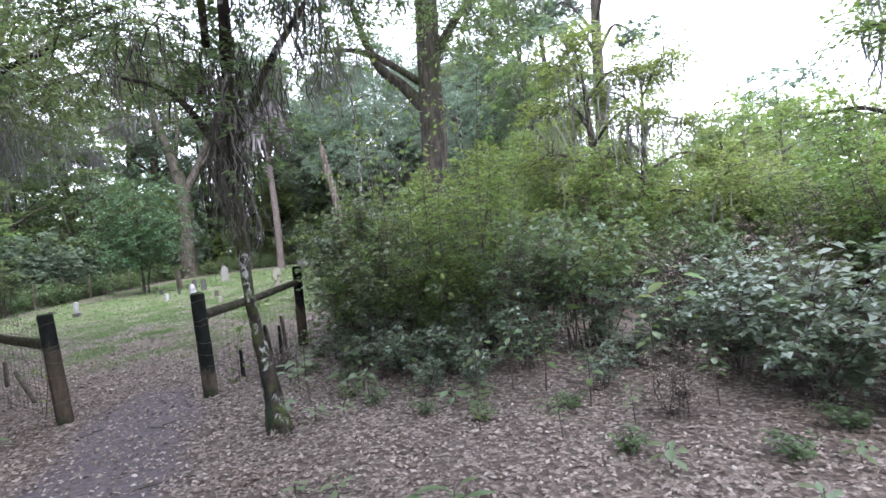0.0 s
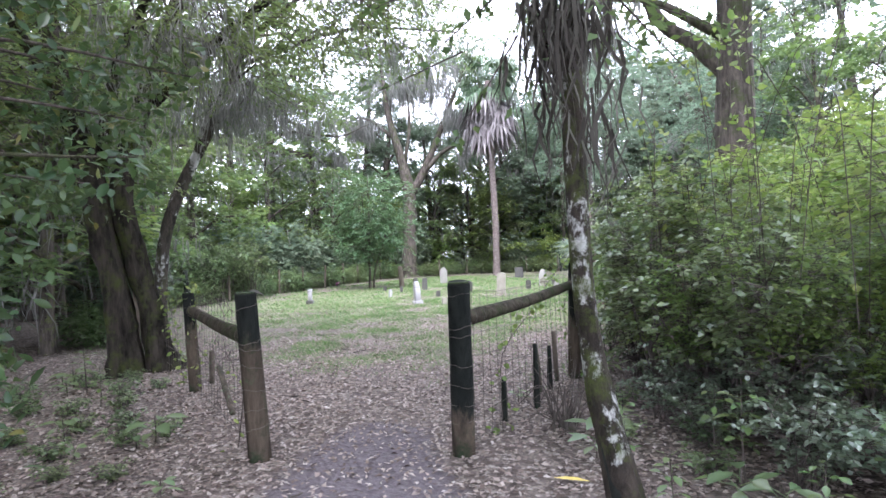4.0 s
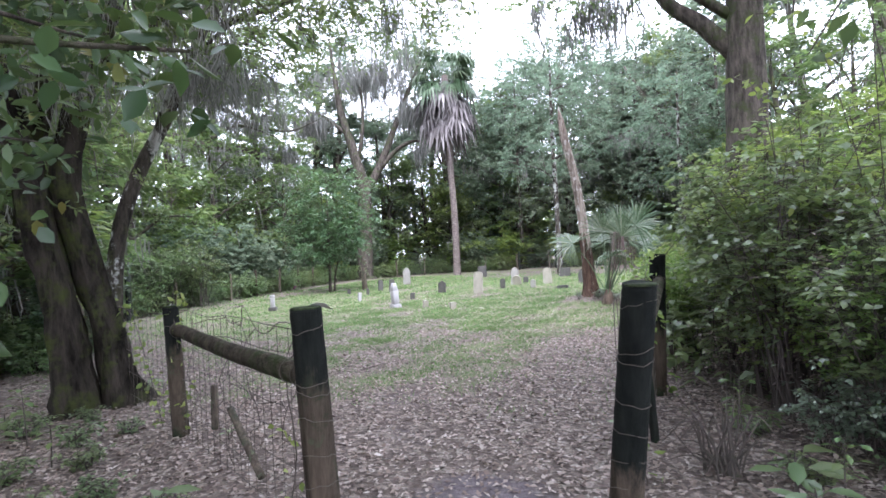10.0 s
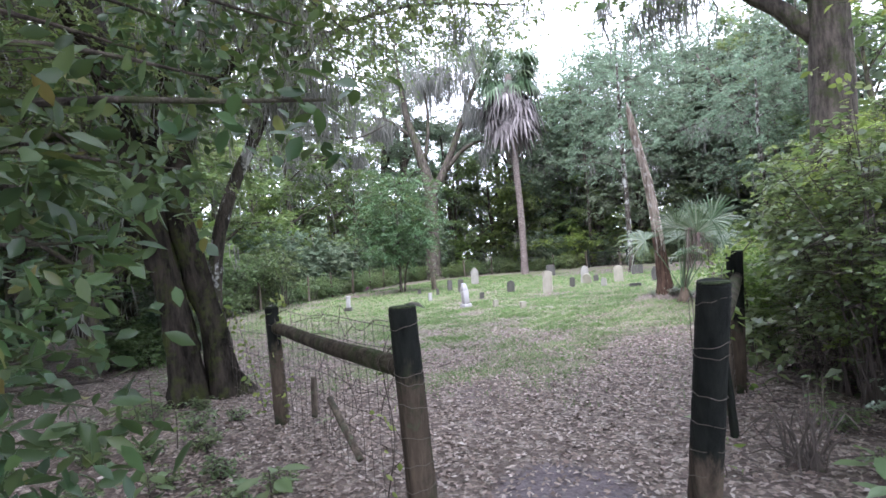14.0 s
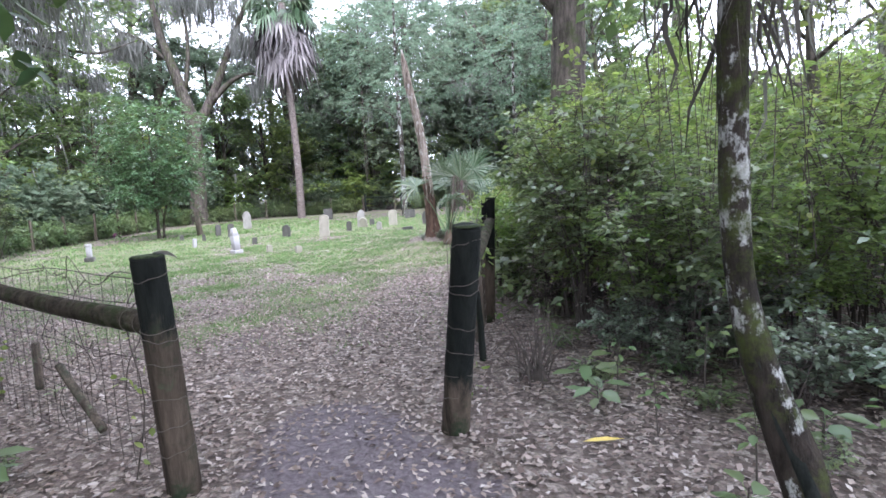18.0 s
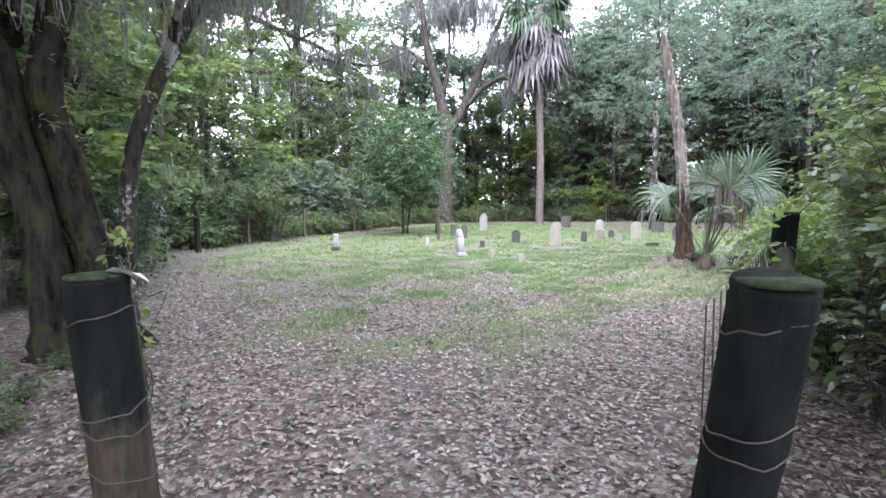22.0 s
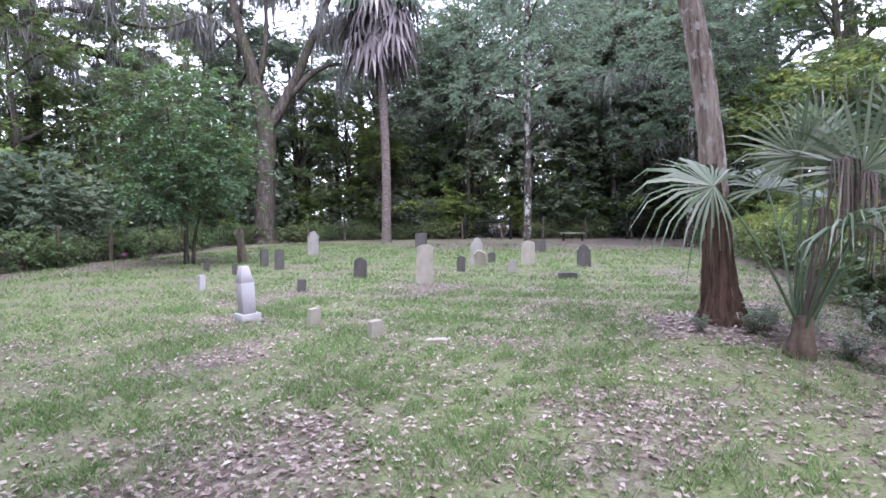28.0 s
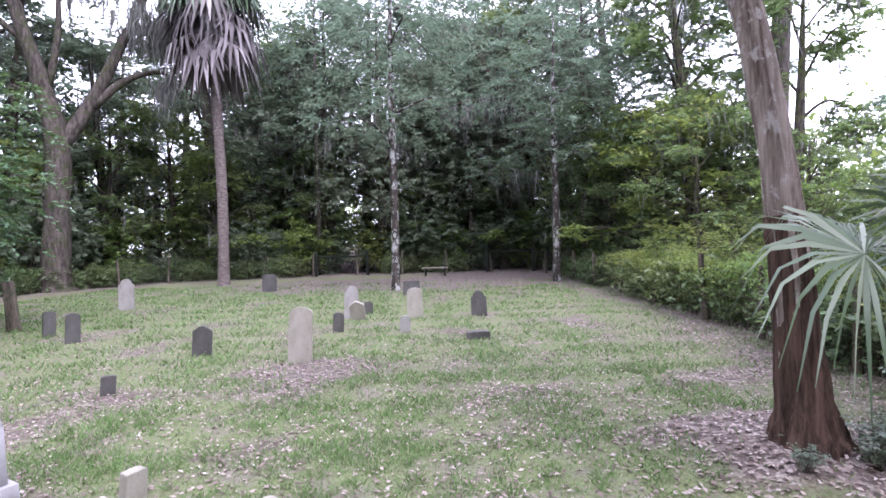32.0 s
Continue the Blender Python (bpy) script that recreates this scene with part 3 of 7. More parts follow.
# ---- fence at the entrance ----
def log_post(name, label, base, top, r, seed, bands=(), black=0.95, category="fence post"):
    base, top = np.array(base, float), np.array(top, float)
    ob = thing(name, label, category, pose(*base))
    d = top - base
    s = Soup()
    tube(s, [(*(d * k), r * (1.12 - 0.12 * k)) for k in (-0.06, 0.15, 0.35, 0.55, 0.75, 0.95, 1.0)], 18, 0.03, seed, True)
    part("shaft", s.mesh("shaft", post_material("stained_post_wood", black)), ob)
    s = Soup()
    tube(s, [(*(d * 0.999), r * 0.97), (*(d + (0, 0, 0.004)), r * 0.96), (*(d + (0, 0, 0.007)), r * 0.9)], 18, 0.03, seed, True, 1)
    part("cut_end", s.mesh("cut_end", M_POST_END), ob, "sawn post end green with algae")
    for k, h in enumerate(bands):
        s, c = Soup(), d * h
        rr = r * (1.12 - 0.12 * h) + 0.004
        tube(s, [(c[0] + rr * math.cos(a), c[1] + rr * math.sin(a), c[2] + 0.02 * math.sin(a + seed + k) + 0.006 * math.sin(5 * a + k), 0.0022) for a in np.linspace(0, 6.28, 13)], 5, 0, 0, False, 2)
        part("wire_band", s.mesh("wire_band", M_WIRE), ob)
    return ob


GATE_L, GATE_R, BACK_L, BACK_R = (-3.965, 4.887), (-2.58, 5.65), (-6.53, 6.10), (-2.55, 8.40)
log_post("gate_post", "round weathered wooden gate post leaning, wire wound round it", (*GATE_L, 0), (-3.935, 4.775, 1.295), 0.078, 1, (0.2, 0.3, 0.42, 0.57, 0.68, 0.72, 0.92), 0.82)
log_post("gate_post", "dark round wooden gate post wound with fence wire", (*GATE_R, 0), (-2.405, 5.355, 1.325), 0.08, 2, (0.2, 0.3, 0.42, 0.55, 0.72, 0.76, 0.93), 0.32)
log_post("brace_post", "thin dark wooden brace post in the wire fence", (*BACK_L, 0), (-6.40, 5.955, 1.20), 0.065, 3, (0.6, 0.85), 0.7)
log_post("brace_post", "dark wooden brace post beside the thicket", (*BACK_R, 0), (-2.47, 8.31, 1.40), 0.075, 4, (0.6, 0.85), 0.6)


def rail(a, b, r, seed, label):
    a, b = np.array(a), np.array(b)
    ob = thing("log_rail", label, "fence rail", pose(*a))
    s = Soup()
    m = (b - a) * 0.5 + (0, 0, -0.02)
    tube(s, [(0, 0, 0, r), (*(m * 0.5), r * 0.96), (*m, r * 0.92), (*(b - a), r * 0.85)], 12, 0.05, seed)
    part("log", s.mesh("log", M_POST_RAIL, True), ob)
    way = (b - a) / np.linalg.norm(b - a)
    for at, out, rr in ((0 * a, -way, r), (b - a, way, r * 0.85)):
        s = Soup()
        tube(s, [(*(at - out * 0.004), rr * 0.97), (*(at + out * 0.004), rr * 0.95), (*(at + out * 0.007), rr * 0.85)], 12, 0.03, seed, True, 1)
        part("cut_end", s.mesh("cut_end", M_POST_END), ob, "weathered sawn log end")
    side = np.cross(way, (0, 0, 1.0))
    up = np.cross(side, way)
    for u in (0.04, 0.09, 0.95):
        s, c = Soup(), (b - a) * u + (0, 0, -0.02 * (1 - abs(2 * u - 1)))
        tube(s, [(*(c + (side * math.cos(q) + up * math.sin(q)) * (r + 0.005) + way * 0.012 * math.sin(q + seed)), 0.0022) for q in np.linspace(0, 6.28, 13)], 5, 0, 0, False, 2)
        part("wire_tie", s.mesh("wire_tie", M_WIRE), ob, "rusty wire wound round the log")
    return ob


M_POST_RAIL = bark_material("mossy_rail_wood", (0.02, 0.017, 0.013), (0.08, 0.066, 0.048), (0.07, 0.08, 0.05), 0.4, (0.03, 0.042, 0.016), 12.0, (1, 1, 1))
rail((-3.99, 4.86, 0.93), (-6.41, 5.99, 1.00), 0.062, 5, "round mossy log rail bracing the gate post")
rail((-2.44, 5.45, 1.05), (-2.47, 8.33, 1.14), 0.06, 6, "dark mossy log rail running to the brace post")


def wire_panel(a, b, height, label, seed, stays=()):
    a, b = np.array(a, float), np.array(b, float)
    ob = thing("wire_fence", label, "wire fence", pose(a[0], a[1], 0))
    d, rg = b - a, np.random.default_rng(seed)
    length = np.linalg.norm(d)
    for h in np.linspace(0.06, height, 8):
        s = Soup()
        tube(s, [(*(d * u), h + 0.012 * rg.normal(), 0.003) for u in np.linspace(0, 1, 9)], 4, 0, 0, False, 2)
        part("line_wire", s.mesh("line_wire", M_WIRE), ob)
    for u in np.arange(0.06, length, 0.15) / length:
        s = Soup()
        tube(s, [(*(d * (u + 0.004 * rg.normal())), h, 0.0025) for h in np.linspace(0.02, height, 5)], 4, 0, 0, False, 1)
        part("stay_wire", s.mesh("stay_wire", M_WIRE), ob)
    for u, z0, z1, du in stays:
        s = Soup()
        p, q = d * u, d * (u + du)
        tube(s, [(*p, z1, 0.027), (*((p + q) / 2), (z0 + z1) / 2, 0.03), (*q, z0, 0.027)], 8, 0.06, seed, True, 2)
        part("wooden_stay", s.mesh("wooden_stay", M_POST), ob, "broken wooden stay caught in the wire")
    return ob


wire_panel(GATE_L, BACK_L, 1.16, "sagging woven wire fence with broken wooden stays", 7, [(0.62, 0.28, 0.62, 0.015), (0.50, 0.16, 0.50, -0.19)])
wire_panel(GATE_R, BACK_R, 1.2, "woven wire fence panel beside the entrance", 8, [(0.55, 0.1, 0.6, 0.04), (0.75, 0.1, 0.65, 0.02)])


# ---- gravestones ----
def stone_slab(name, label, x, y, w, h, t, turn, mat, top="round", tilt=0.0, side=0.0, category="headstone"):
    """An upright slab with a round, shouldered, pointed or flat head."""
    ob = thing(name, label, category, pose(x, y, -0.03, tilt, side, turn), "gravestones")
    n = 16
    if top == "round":
        a = np.linspace(0, math.pi, n)
        prof = [(w / 2 * math.cos(k), h - w * 0.28 + w * 0.28 * math.sin(k)) for k in a]
    elif top == "shoulder":
        prof = [(w / 2, h - w * 0.42)] + [(w * 0.36 * math.cos(k), h - w * 0.36 + w * 0.36 * math.sin(k)) for k in np.linspace(0, math.pi, n)] + [(-w / 2, h - w * 0.42)]
    elif top == "point":
        prof = [(w / 2, h - w * 0.3), (w * 0.22, h - w * 0.1), (0, h), (-w * 0.22, h - w * 0.1), (-w / 2, h - w * 0.3)]
    else:
        prof = [(w / 2, h - 0.01), (w * 0.25, h), (-w * 0.2, h - 0.006), (-w / 2, h - 0.015)]
    prof = [(w / 2 * 1.02, 0)] + prof + [(-w / 2 * 1.02, 0)]
    bm = bmesh.new()
    f = bm.faces.new([bm.verts.new((px, -t / 2, pz)) for px, pz in prof])
    ext = bmesh.ops.extrude_face_region(bm, geom=[f])
    bmesh.ops.translate(bm, verts=[v for v in ext["geom"] if isinstance(v, bmesh.types.BMVert)], vec=(0, t, 0))
    bmesh.ops.recalc_face_normals(bm, faces=bm.faces)
    bmesh.ops.bevel(bm, geom=[e for e in bm.edges if e.calc_face_angle(0) > 0.9], offset=min(0.004, t * 0.1), segments=2, affect="EDGES")
    me = bpy.data.meshes.new("slab")
    bm.to_mesh(me)
    bm.free()
    me.materials.append(mat)
    part("slab", me, ob)
    return ob


def obelisk(x, y):
    ob = thing("marble_monument", "white marble grave marker with tapering head on square base", "monument", pose(x, y, 0, 0, -3, 60))
    for nm, dims in (("base", (0.13, 0.135, -0.03, 0.115, 1, 1)), ("shaft", (0.085, 0.088, 0.115, 0.53, 1.07, 1.07)), ("cap", (0.0915, 0.0945, 0.528, 0.745, 0.54, 0.56))):
        s = Soup()
        a, b, z0, z1, tx, ty = dims
        box(s, -a, a, -b, b, z0, z1, tx, ty)
        part(nm, bevelled(s.mesh(nm, M_MARBLE), 0.0025), ob)
    return ob


def dark_monument(x, y):
    ob = thing("small_monument", "small white column monument on a dark stone base", "monument", pose(x, y, 0, 0, 0, 20))
    for nm, dims, mat in (("base", (0.12, 0.11, -0.03, 0.13, 0.94, 0.94), M_STONE_DARK), ("shaft", (0.062, 0.058, 0.13, 0.44, 0.97, 0.97), M_MARBLE), ("cap", (0.075, 0.07, 0.44, 0.52, 0.85, 0.85), M_MARBLE)):
        s = Soup()
        a, b, z0, z1, tx, ty = dims
        box(s, -a, a, -b, b, z0, z1, tx, ty)
        part(nm, bevelled(s.mesh(nm, mat), 0.006), ob)
    return ob


obelisk(-10.28, 16.68)
dark_monument(-14.6, 16.2)
stone_slab("headstone", "tall pale grey headstone with a rounded head", -9.26, 20.95, 0.34, 0.85, 0.09, 8, M_STONE_PALE, "round", -2, 2)
stone_slab("headstone", "dark grey headstone with a pointed head", -11.02, 21.6, 0.29, 0.53, 0.08, 10, M_STONE_DARK, "point", 2, 4)
stone_slab("headstone", "pale headstone standing before a lichen-covered trunk", -7.78, 25.4, 0.36, 0.73, 0.09, 0, M_STONE_PALE, "round", 0, 0)
stone_slab("headstone", "dark weathered headstone with a shouldered head", -6.29, 25.47, 0.36, 0.62, 0.09, 0, M_STONE_DARK, "shoulder", 0, -2)
stone_slab("headstone", "tall broken grey headstone", -9.3, 25.6, 0.32, 0.80, 0.09, 5, M_STONE, "shoulder", -3, 2)
stone_slab("headstone", "leaning broken stone fragment propped on a headstone", -9.08, 25.35, 0.34, 0.5, 0.08, 5, M_STONE_PALE, "point", 18, -6)
stone_slab("headstone", "grey headstone near the back fence", -16.39, 28.66, 0.40, 0.93, 0.1, 18, M_STONE, "shoulder", 0, 0)
stone_slab("headstone", "low wide dark granite headstone under the palm", -13.86, 33.76, 0.52, 0.7, 0.14, 10, M_STONE_DARK, "flat")
stone_slab("footstone", "small dark stone with a rounded head", -9.23, 23.67, 0.21, 0.42, 0.08, 15, M_STONE_DARK, "round", 3, 3)
stone_slab("footstone", "small brown stone with a rounded head", -8.99, 26.29, 0.22, 0.34, 0.08, 12, M_STONE_DARK, "round")
stone_slab("footstone", "small grey-brown stone slab", -7.87, 23.39, 0.2, 0.36, 0.07, 0, M_STONE, "round", 0, 1)
stone_slab("footstone", "low black stone with a flat top in bare soil", -11.16, 19.4, 0.16, 0.27, 0.09, 30, M_STONE_DARK, "flat", 0, 4)
stone_slab("headstone", "small dark headstone with a rounded head and pale edge", -14.16, 23.13, 0.24, 0.6, 0.07, 40, M_STONE_DARK, "round", 0, 2)
stone_slab("headstone", "narrow dark headstone seen nearly edge on", -15.28, 24.04, 0.22, 0.55, 0.08, 55, M_STONE_DARK, "round", 0, 2)
stone_slab("footstone", "short dark wooden-looking stone stub", -14.56, 21.83, 0.12, 0.3, 0.08, 30, M_STONE_DARK, "flat")
stone_slab("footstone", "short dark stone stub in the grass", -15.9, 22.4, 0.14, 0.26, 0.08, 10, M_STONE_DARK, "flat")
stone_slab("footstone", "short square white marble footstone", -13.21, 19.15, 0.11, 0.34, 0.1, 60, M_MARBLE, "flat", 0, 3)
stone_slab("footstone", "short white marble footstone", -9.28, 16.67, 0.15, 0.25, 0.09, 62, M_STONE_PALE, "flat", 3, 3)
stone_slab("footstone", "short white marble footstone in the grass", -8.2, 16.2, 0.16, 0.23, 0.11, 52, M_STONE_PALE, "flat", 0, 2)
stone_slab("flat_stone", "pale stone lying almost flush with the grass", -7.45, 16.15, 0.24, 0.07, 0.14, 8, M_STONE_PALE, "flat")
stone_slab("grave_block", "low dark stone block sunk in the grass", -6.51, 22.53, 0.4, 0.17, 0.2, 5, M_STONE_DARK, "flat")
stone_slab("headstone", "low dark wide headstone behind the broken one", -8.2, 31.0, 0.55, 0.5, 0.1, 0, M_STONE_DARK, "flat")


def marker_board(x, y):
    ob = thing("wooden_marker", "tall grey wooden grave board leaning", "grave marker", pose(x, y, 0, 0, -4, 40))
    s = Soup()
    box(s, -0.14, 0.14, -0.025, 0.025, -0.05, 1.12, 0.75, 1)
    part("board", bevelled(s.mesh("board", M_POST), 0.008), ob)


marker_board(-16.66, 24.87)


# ---- trees ----
def build_tree(name, label, x, y, limbs, bark, leaf=None, crowns=(), leaf_size=(0.12, 0.05), moss=(), seed=0, sides=10, rough=0.06, droop=0.3, group="", moss_len=0.9, moss_w=0.035, moss_mat=None):
    """limbs: lists of (x, y, z, radius) about the foot. crowns: (centre, radii, clumps, leaves a clump, spread). moss: (centre, radii, strands)."""
    ob = thing(name, label, "tree", pose(x, y, 0), group)
    for k, pts in enumerate(limbs):
        s = Soup()
        tube(s, pts, sides if k == 0 or pts[0][3] > 0.3 else max(6, sides - 4), rough, seed + k)
        part("trunk" if k == 0 else "limb", s.mesh("trunk" if k == 0 else "limb", bark, True), ob)
    rg = np.random.default_rng(seed)
    if leaf and crowns:
        s, tw = Soup(), Soup()
        for c, r, n, per, sp in crowns:
            spray_cloud(s, tw, rg, c, r, n, per, sp * 3.2, leaf_size, 0.3, 0.15 + droop * 0.3, 0.45)
        tagged(part("crown", s.mesh("crown", leaf), ob), kind="stuff")
        tagged(part("branchwork", tw.mesh("branchwork", M_TWIG), ob), kind="stuff")
    if moss:
        s = Soup()
        for c, r, n in moss:
            moss_strands(s, rg, cloud(rg, c, r, max(1, n // 12), 12, 0.09, 0.1), moss_len, moss_w)
        tagged(part("hanging_moss", s.mesh("hanging_moss", moss_mat or M_MOSS), ob, "grey hanging moss"), kind="stuff")
    return ob


def forest_tree(rg, h, spread, leaf, bark, n_clumps, leaf_size, moss, name, label, low=0.35, seed=0):
    """A tall woodland tree with a forked trunk; far enough for clumps of leaves."""
    lean = rg.normal(0, 0.04, 2) * h
    r0 = 0.014 * h + 0.06
    top = (lean[0], lean[1], h * 0.85)
    limbs = [[(0, 0, -0.1, r0 * 1.5), (0, 0, 0.4, r0 * 1.05), (lean[0] * 0.3, lean[1] * 0.3, h * 0.35, r0 * 0.8), (lean[0] * 0.7, lean[1] * 0.7, h * 0.6, r0 * 0.5), (*top, r0 * 0.12)]]
    ends, hung = [], []
    for k in range(13):
        u = low + (0.97 - low) * (k + rg.uniform(0.1, 0.9)) / 13
        a, reach = 2.4 * k + rg.uniform(-0.5, 0.5), spread * rg.uniform(0.55, 1.0) * (1.2 - 0.75 * u)
        p = np.array([lean[0] * u, lean[1] * u, h * 0.85 * u])
        q = p + (reach * math.cos(a), reach * math.sin(a), rg.uniform(-0.01, 0.12) * h)
        m = p * 0.5 + q * 0.5 + (*rg.normal(0, 0.05 * reach, 2), 0.05 * h)
        limbs.append([(*p, r0 * 0.4 * (1.1 - u) + 0.02), (*m, r0 * 0.25 * (1.1 - u) + 0.015), (*q, 0.012)])
        for v in rg.uniform(0.35, 1.08, max(4, n_clumps // 26)):
            c = (1 - v) ** 2 * p + 2 * v * (1 - v) * m + v * v * q
            ends.append((*(c + rg.normal(size=3) * (0.07, 0.07, 0.05) * np.array(spread)), a))
    for k in range(n_clumps // 14):
        a, r = rg.uniform(0, 6.28), 0.36 * spread * math.sqrt(rg.uniform(0, 1))
        ends.append((top[0] + r * math.cos(a), top[1] + r * math.sin(a), top[2] + rg.uniform(-0.16, 0.14) * h * (1 - r / spread), a))
    ends = np.array(ends)
    ang = ends[:, 3] + rg.normal(0, 0.8, len(ends))
    way = np.stack([np.cos(ang), np.sin(ang), rg.normal(0.12, 0.25, len(ends))], 1)
    ob = build_tree(name, label, 0, 0, limbs, bark, None, (), leaf_size, (), seed, 8, 0.05, 0.2, "woodland trees")
    s, tw = Soup(), Soup()
    twig_sprays(s, tw, rg, ends[:, :3], way, 0.21 * spread * rg.uniform(0.6, 1.4, len(ends)), 15, leaf_size, 0.25, 0.4, 1.6)
    tagged(part("crown", s.mesh("crown", leaf), ob), kind="stuff")
    tagged(part("branchwork", tw.mesh("branchwork", M_TWIG), ob), kind="stuff")
    if moss:
        s = Soup()
        pick = ends[rg.integers(0, len(ends), moss // 6), :3]
        moss_strands(s, rg, np.repeat(pick, 6, 0) + rg.normal(size=(len(pick) * 6, 3)) * (0.3, 0.3, 0.06), 1.5, 0.018)
        tagged(part("hanging_moss", s.mesh("hanging_moss", M_MOSS), ob, "grey hanging moss"), kind="stuff")
    return ob


# the lichen-spotted tree beside the path, hung with moss
mossy_tree = build_tree("mossy_tree", "leaning lichen-spotted tree with a split mossy trunk and hanging moss", -1.26, 4.62,
           [[(0.27, -0.29, -0.1, 0.17), (0.23, -0.26, 0.10, 0.105), (0.14, -0.15, 0.45, 0.078), (0.01, -0.05, 0.95, 0.056), (-0.04, -0.04, 1.5, 0.05), (-0.04, -0.05, 2.4, 0.052), (0.02, -0.05, 3.4, 0.055), (0.08, -0.02, 5.0, 0.055), (0.1, 0.1, 7.0, 0.04)],
            [(-0.12, -0.05, 2.5, 0.05), (0.3, 0.2, 3.6, 0.04), (0.9, 0.5, 4.6, 0.02)], [(-0.14, -0.05, 2.8, 0.04), (-0.7, 0.1, 3.5, 0.03), (-1.6, 0.3, 3.9, 0.012)],
            [(-0.2, 0, 3.9, 0.04), (0.2, -0.7, 4.6, 0.03), (0.5, -1.6, 5.0, 0.012)]],
           M_BARK_SPOT, M_LEAF_OAK, [((0.0, 0.1, 5.8), (2.4, 2.4, 1.3), 300, 22, 0.2), ((-1.3, 0.4, 4.6), (1.2, 1.0, 0.5), 110, 20, 0.16), ((0.9, 0.6, 4.9), (1.4, 1.2, 0.6), 130, 20, 0.16), ((-0.1, 0.2, 3.6), (0.7, 0.7, 0.5), 30, 16, 0.12), ((-0.15, 0.1, 3.15), (1.1, 0.9, 0.8), 80, 14, 0.13)],
           (0.085, 0.035), [((-0.05, -0.04, 2.75), (0.17, 0.15, 0.85), 420), ((0.15, 0.05, 3.5), (0.42, 0.4, 0.5), 220), ((-0.7, 0.15, 3.8), (0.9, 0.5, 0.45), 170), ((0.6, 0.3, 4.3), (0.8, 0.7, 0.6), 200), ((0.3, 0.3, 5.0), (1.4, 1.2, 0.6), 420)], 31, 12, 0.1, 0.3, "", 0.42, 0.008, M_MOSS_DARK)

# thin black strip, slightly proud of the bark, marks the split
split = Soup()
tube(split, [(0.23, -0.35, 0.0, 0.05), (0.21, -0.335, 0.14, 0.036), (0.145, -0.235, 0.40, 0.026), (0.06, -0.145, 0.65, 0.016), (0.015, -0.115, 0.85, 0.005)], 8, 0.15, 33)
part("bark_split", split.mesh("bark_split", M_POST_TOP, True), mossy_tree, "black strip marking the split low in the trunk")

# twin-stemmed tree and the pale leaning one beyond the left fence
build_tree("twin_trunk_tree", "thick twin-stemmed tree with dark mossy bark and a deep crack", -8.42, 6.55,
           [[(-0.03, -0.24, -0.1, 0.36), (-0.05, -0.22, 0.15, 0.24), (-0.10, -0.26, 0.9, 0.18), (-0.17, -0.38, 1.8, 0.172), (-0.24, -0.55, 2.9, 0.165), (-0.5, -0.9, 5.0, 0.12), (-0.8, -1.4, 9.0, 0.04)],
            [(0.15, 0.25, -0.1, 0.34), (0.13, 0.21, 0.15, 0.225), (0.06, 0.12, 0.9, 0.165), (-0.03, -0.05, 1.8, 0.155), (-0.05, -0.18, 2.9, 0.145), (0.3, 0.5, 5.5, 0.1), (0.7, 1.4, 9.0, 0.04)],
            [(0.3, 0.5, -0.1, 0.12), (0.17, 0.33, 0.2, 0.1), (0.06, 0.16, 0.7, 0.07)],
            [(-0.2, -0.4, 3.0, 0.09), (0.9, -0.7, 4.2, 0.06), (2.4, -1.0, 4.8, 0.02)], [(0.1, 0.2, 4.0, 0.09), (1.4, 0.9, 5.2, 0.06), (3.2, 1.0, 5.6, 0.02)], [(-0.5, -0.8, 5.2, 0.08), (1.2, -1.6, 6.8, 0.05), (2.4, -2.4, 7.4, 0.02)], [(-0.3, -0.6, 3.4, 0.08), (0.9, -2.0, 4.6, 0.05), (3.2, -3.4, 5.2, 0.015)]],
           M_BARK_MOSSY, M_LEAF_OAK, [((0.9, 0, 7.4), (4.2, 3.6, 2.4), 380, 22, 0.24), ((2.2, -0.8, 4.7), (1.6, 1.4, 0.9), 120, 22, 0.2), ((3.0, 1.0, 5.2), (1.8, 1.6, 1.0), 130, 22, 0.2), ((0.4, -1.6, 4.2), (1.6, 1.3, 1.2), 120, 20, 0.2), ((-1.2, -0.2, 3.4), (1.4, 1.4, 1.4), 90, 20, 0.2), ((1.7, -2.6, 4.9), (2.2, 1.8, 0.9), 170, 20, 0.18), ((3.2, -3.4, 5.4), (1.8, 1.6, 0.8), 130, 20, 0.18), ((0.2, -2.8, 4.2), (1.6, 1.4, 1.0), 110, 20, 0.18)],
           (0.095, 0.04), [((1.8, -0.4, 4.3), (1.9, 1.4, 0.4), 520), ((0.8, 0.4, 5.4), (3.0, 2.4, 0.8), 500), ((0.2, -0.3, 3.8), (1.2, 1.0, 0.5), 360)], 41, 22, 0.17, 0.3, "", 0.55, 0.008)
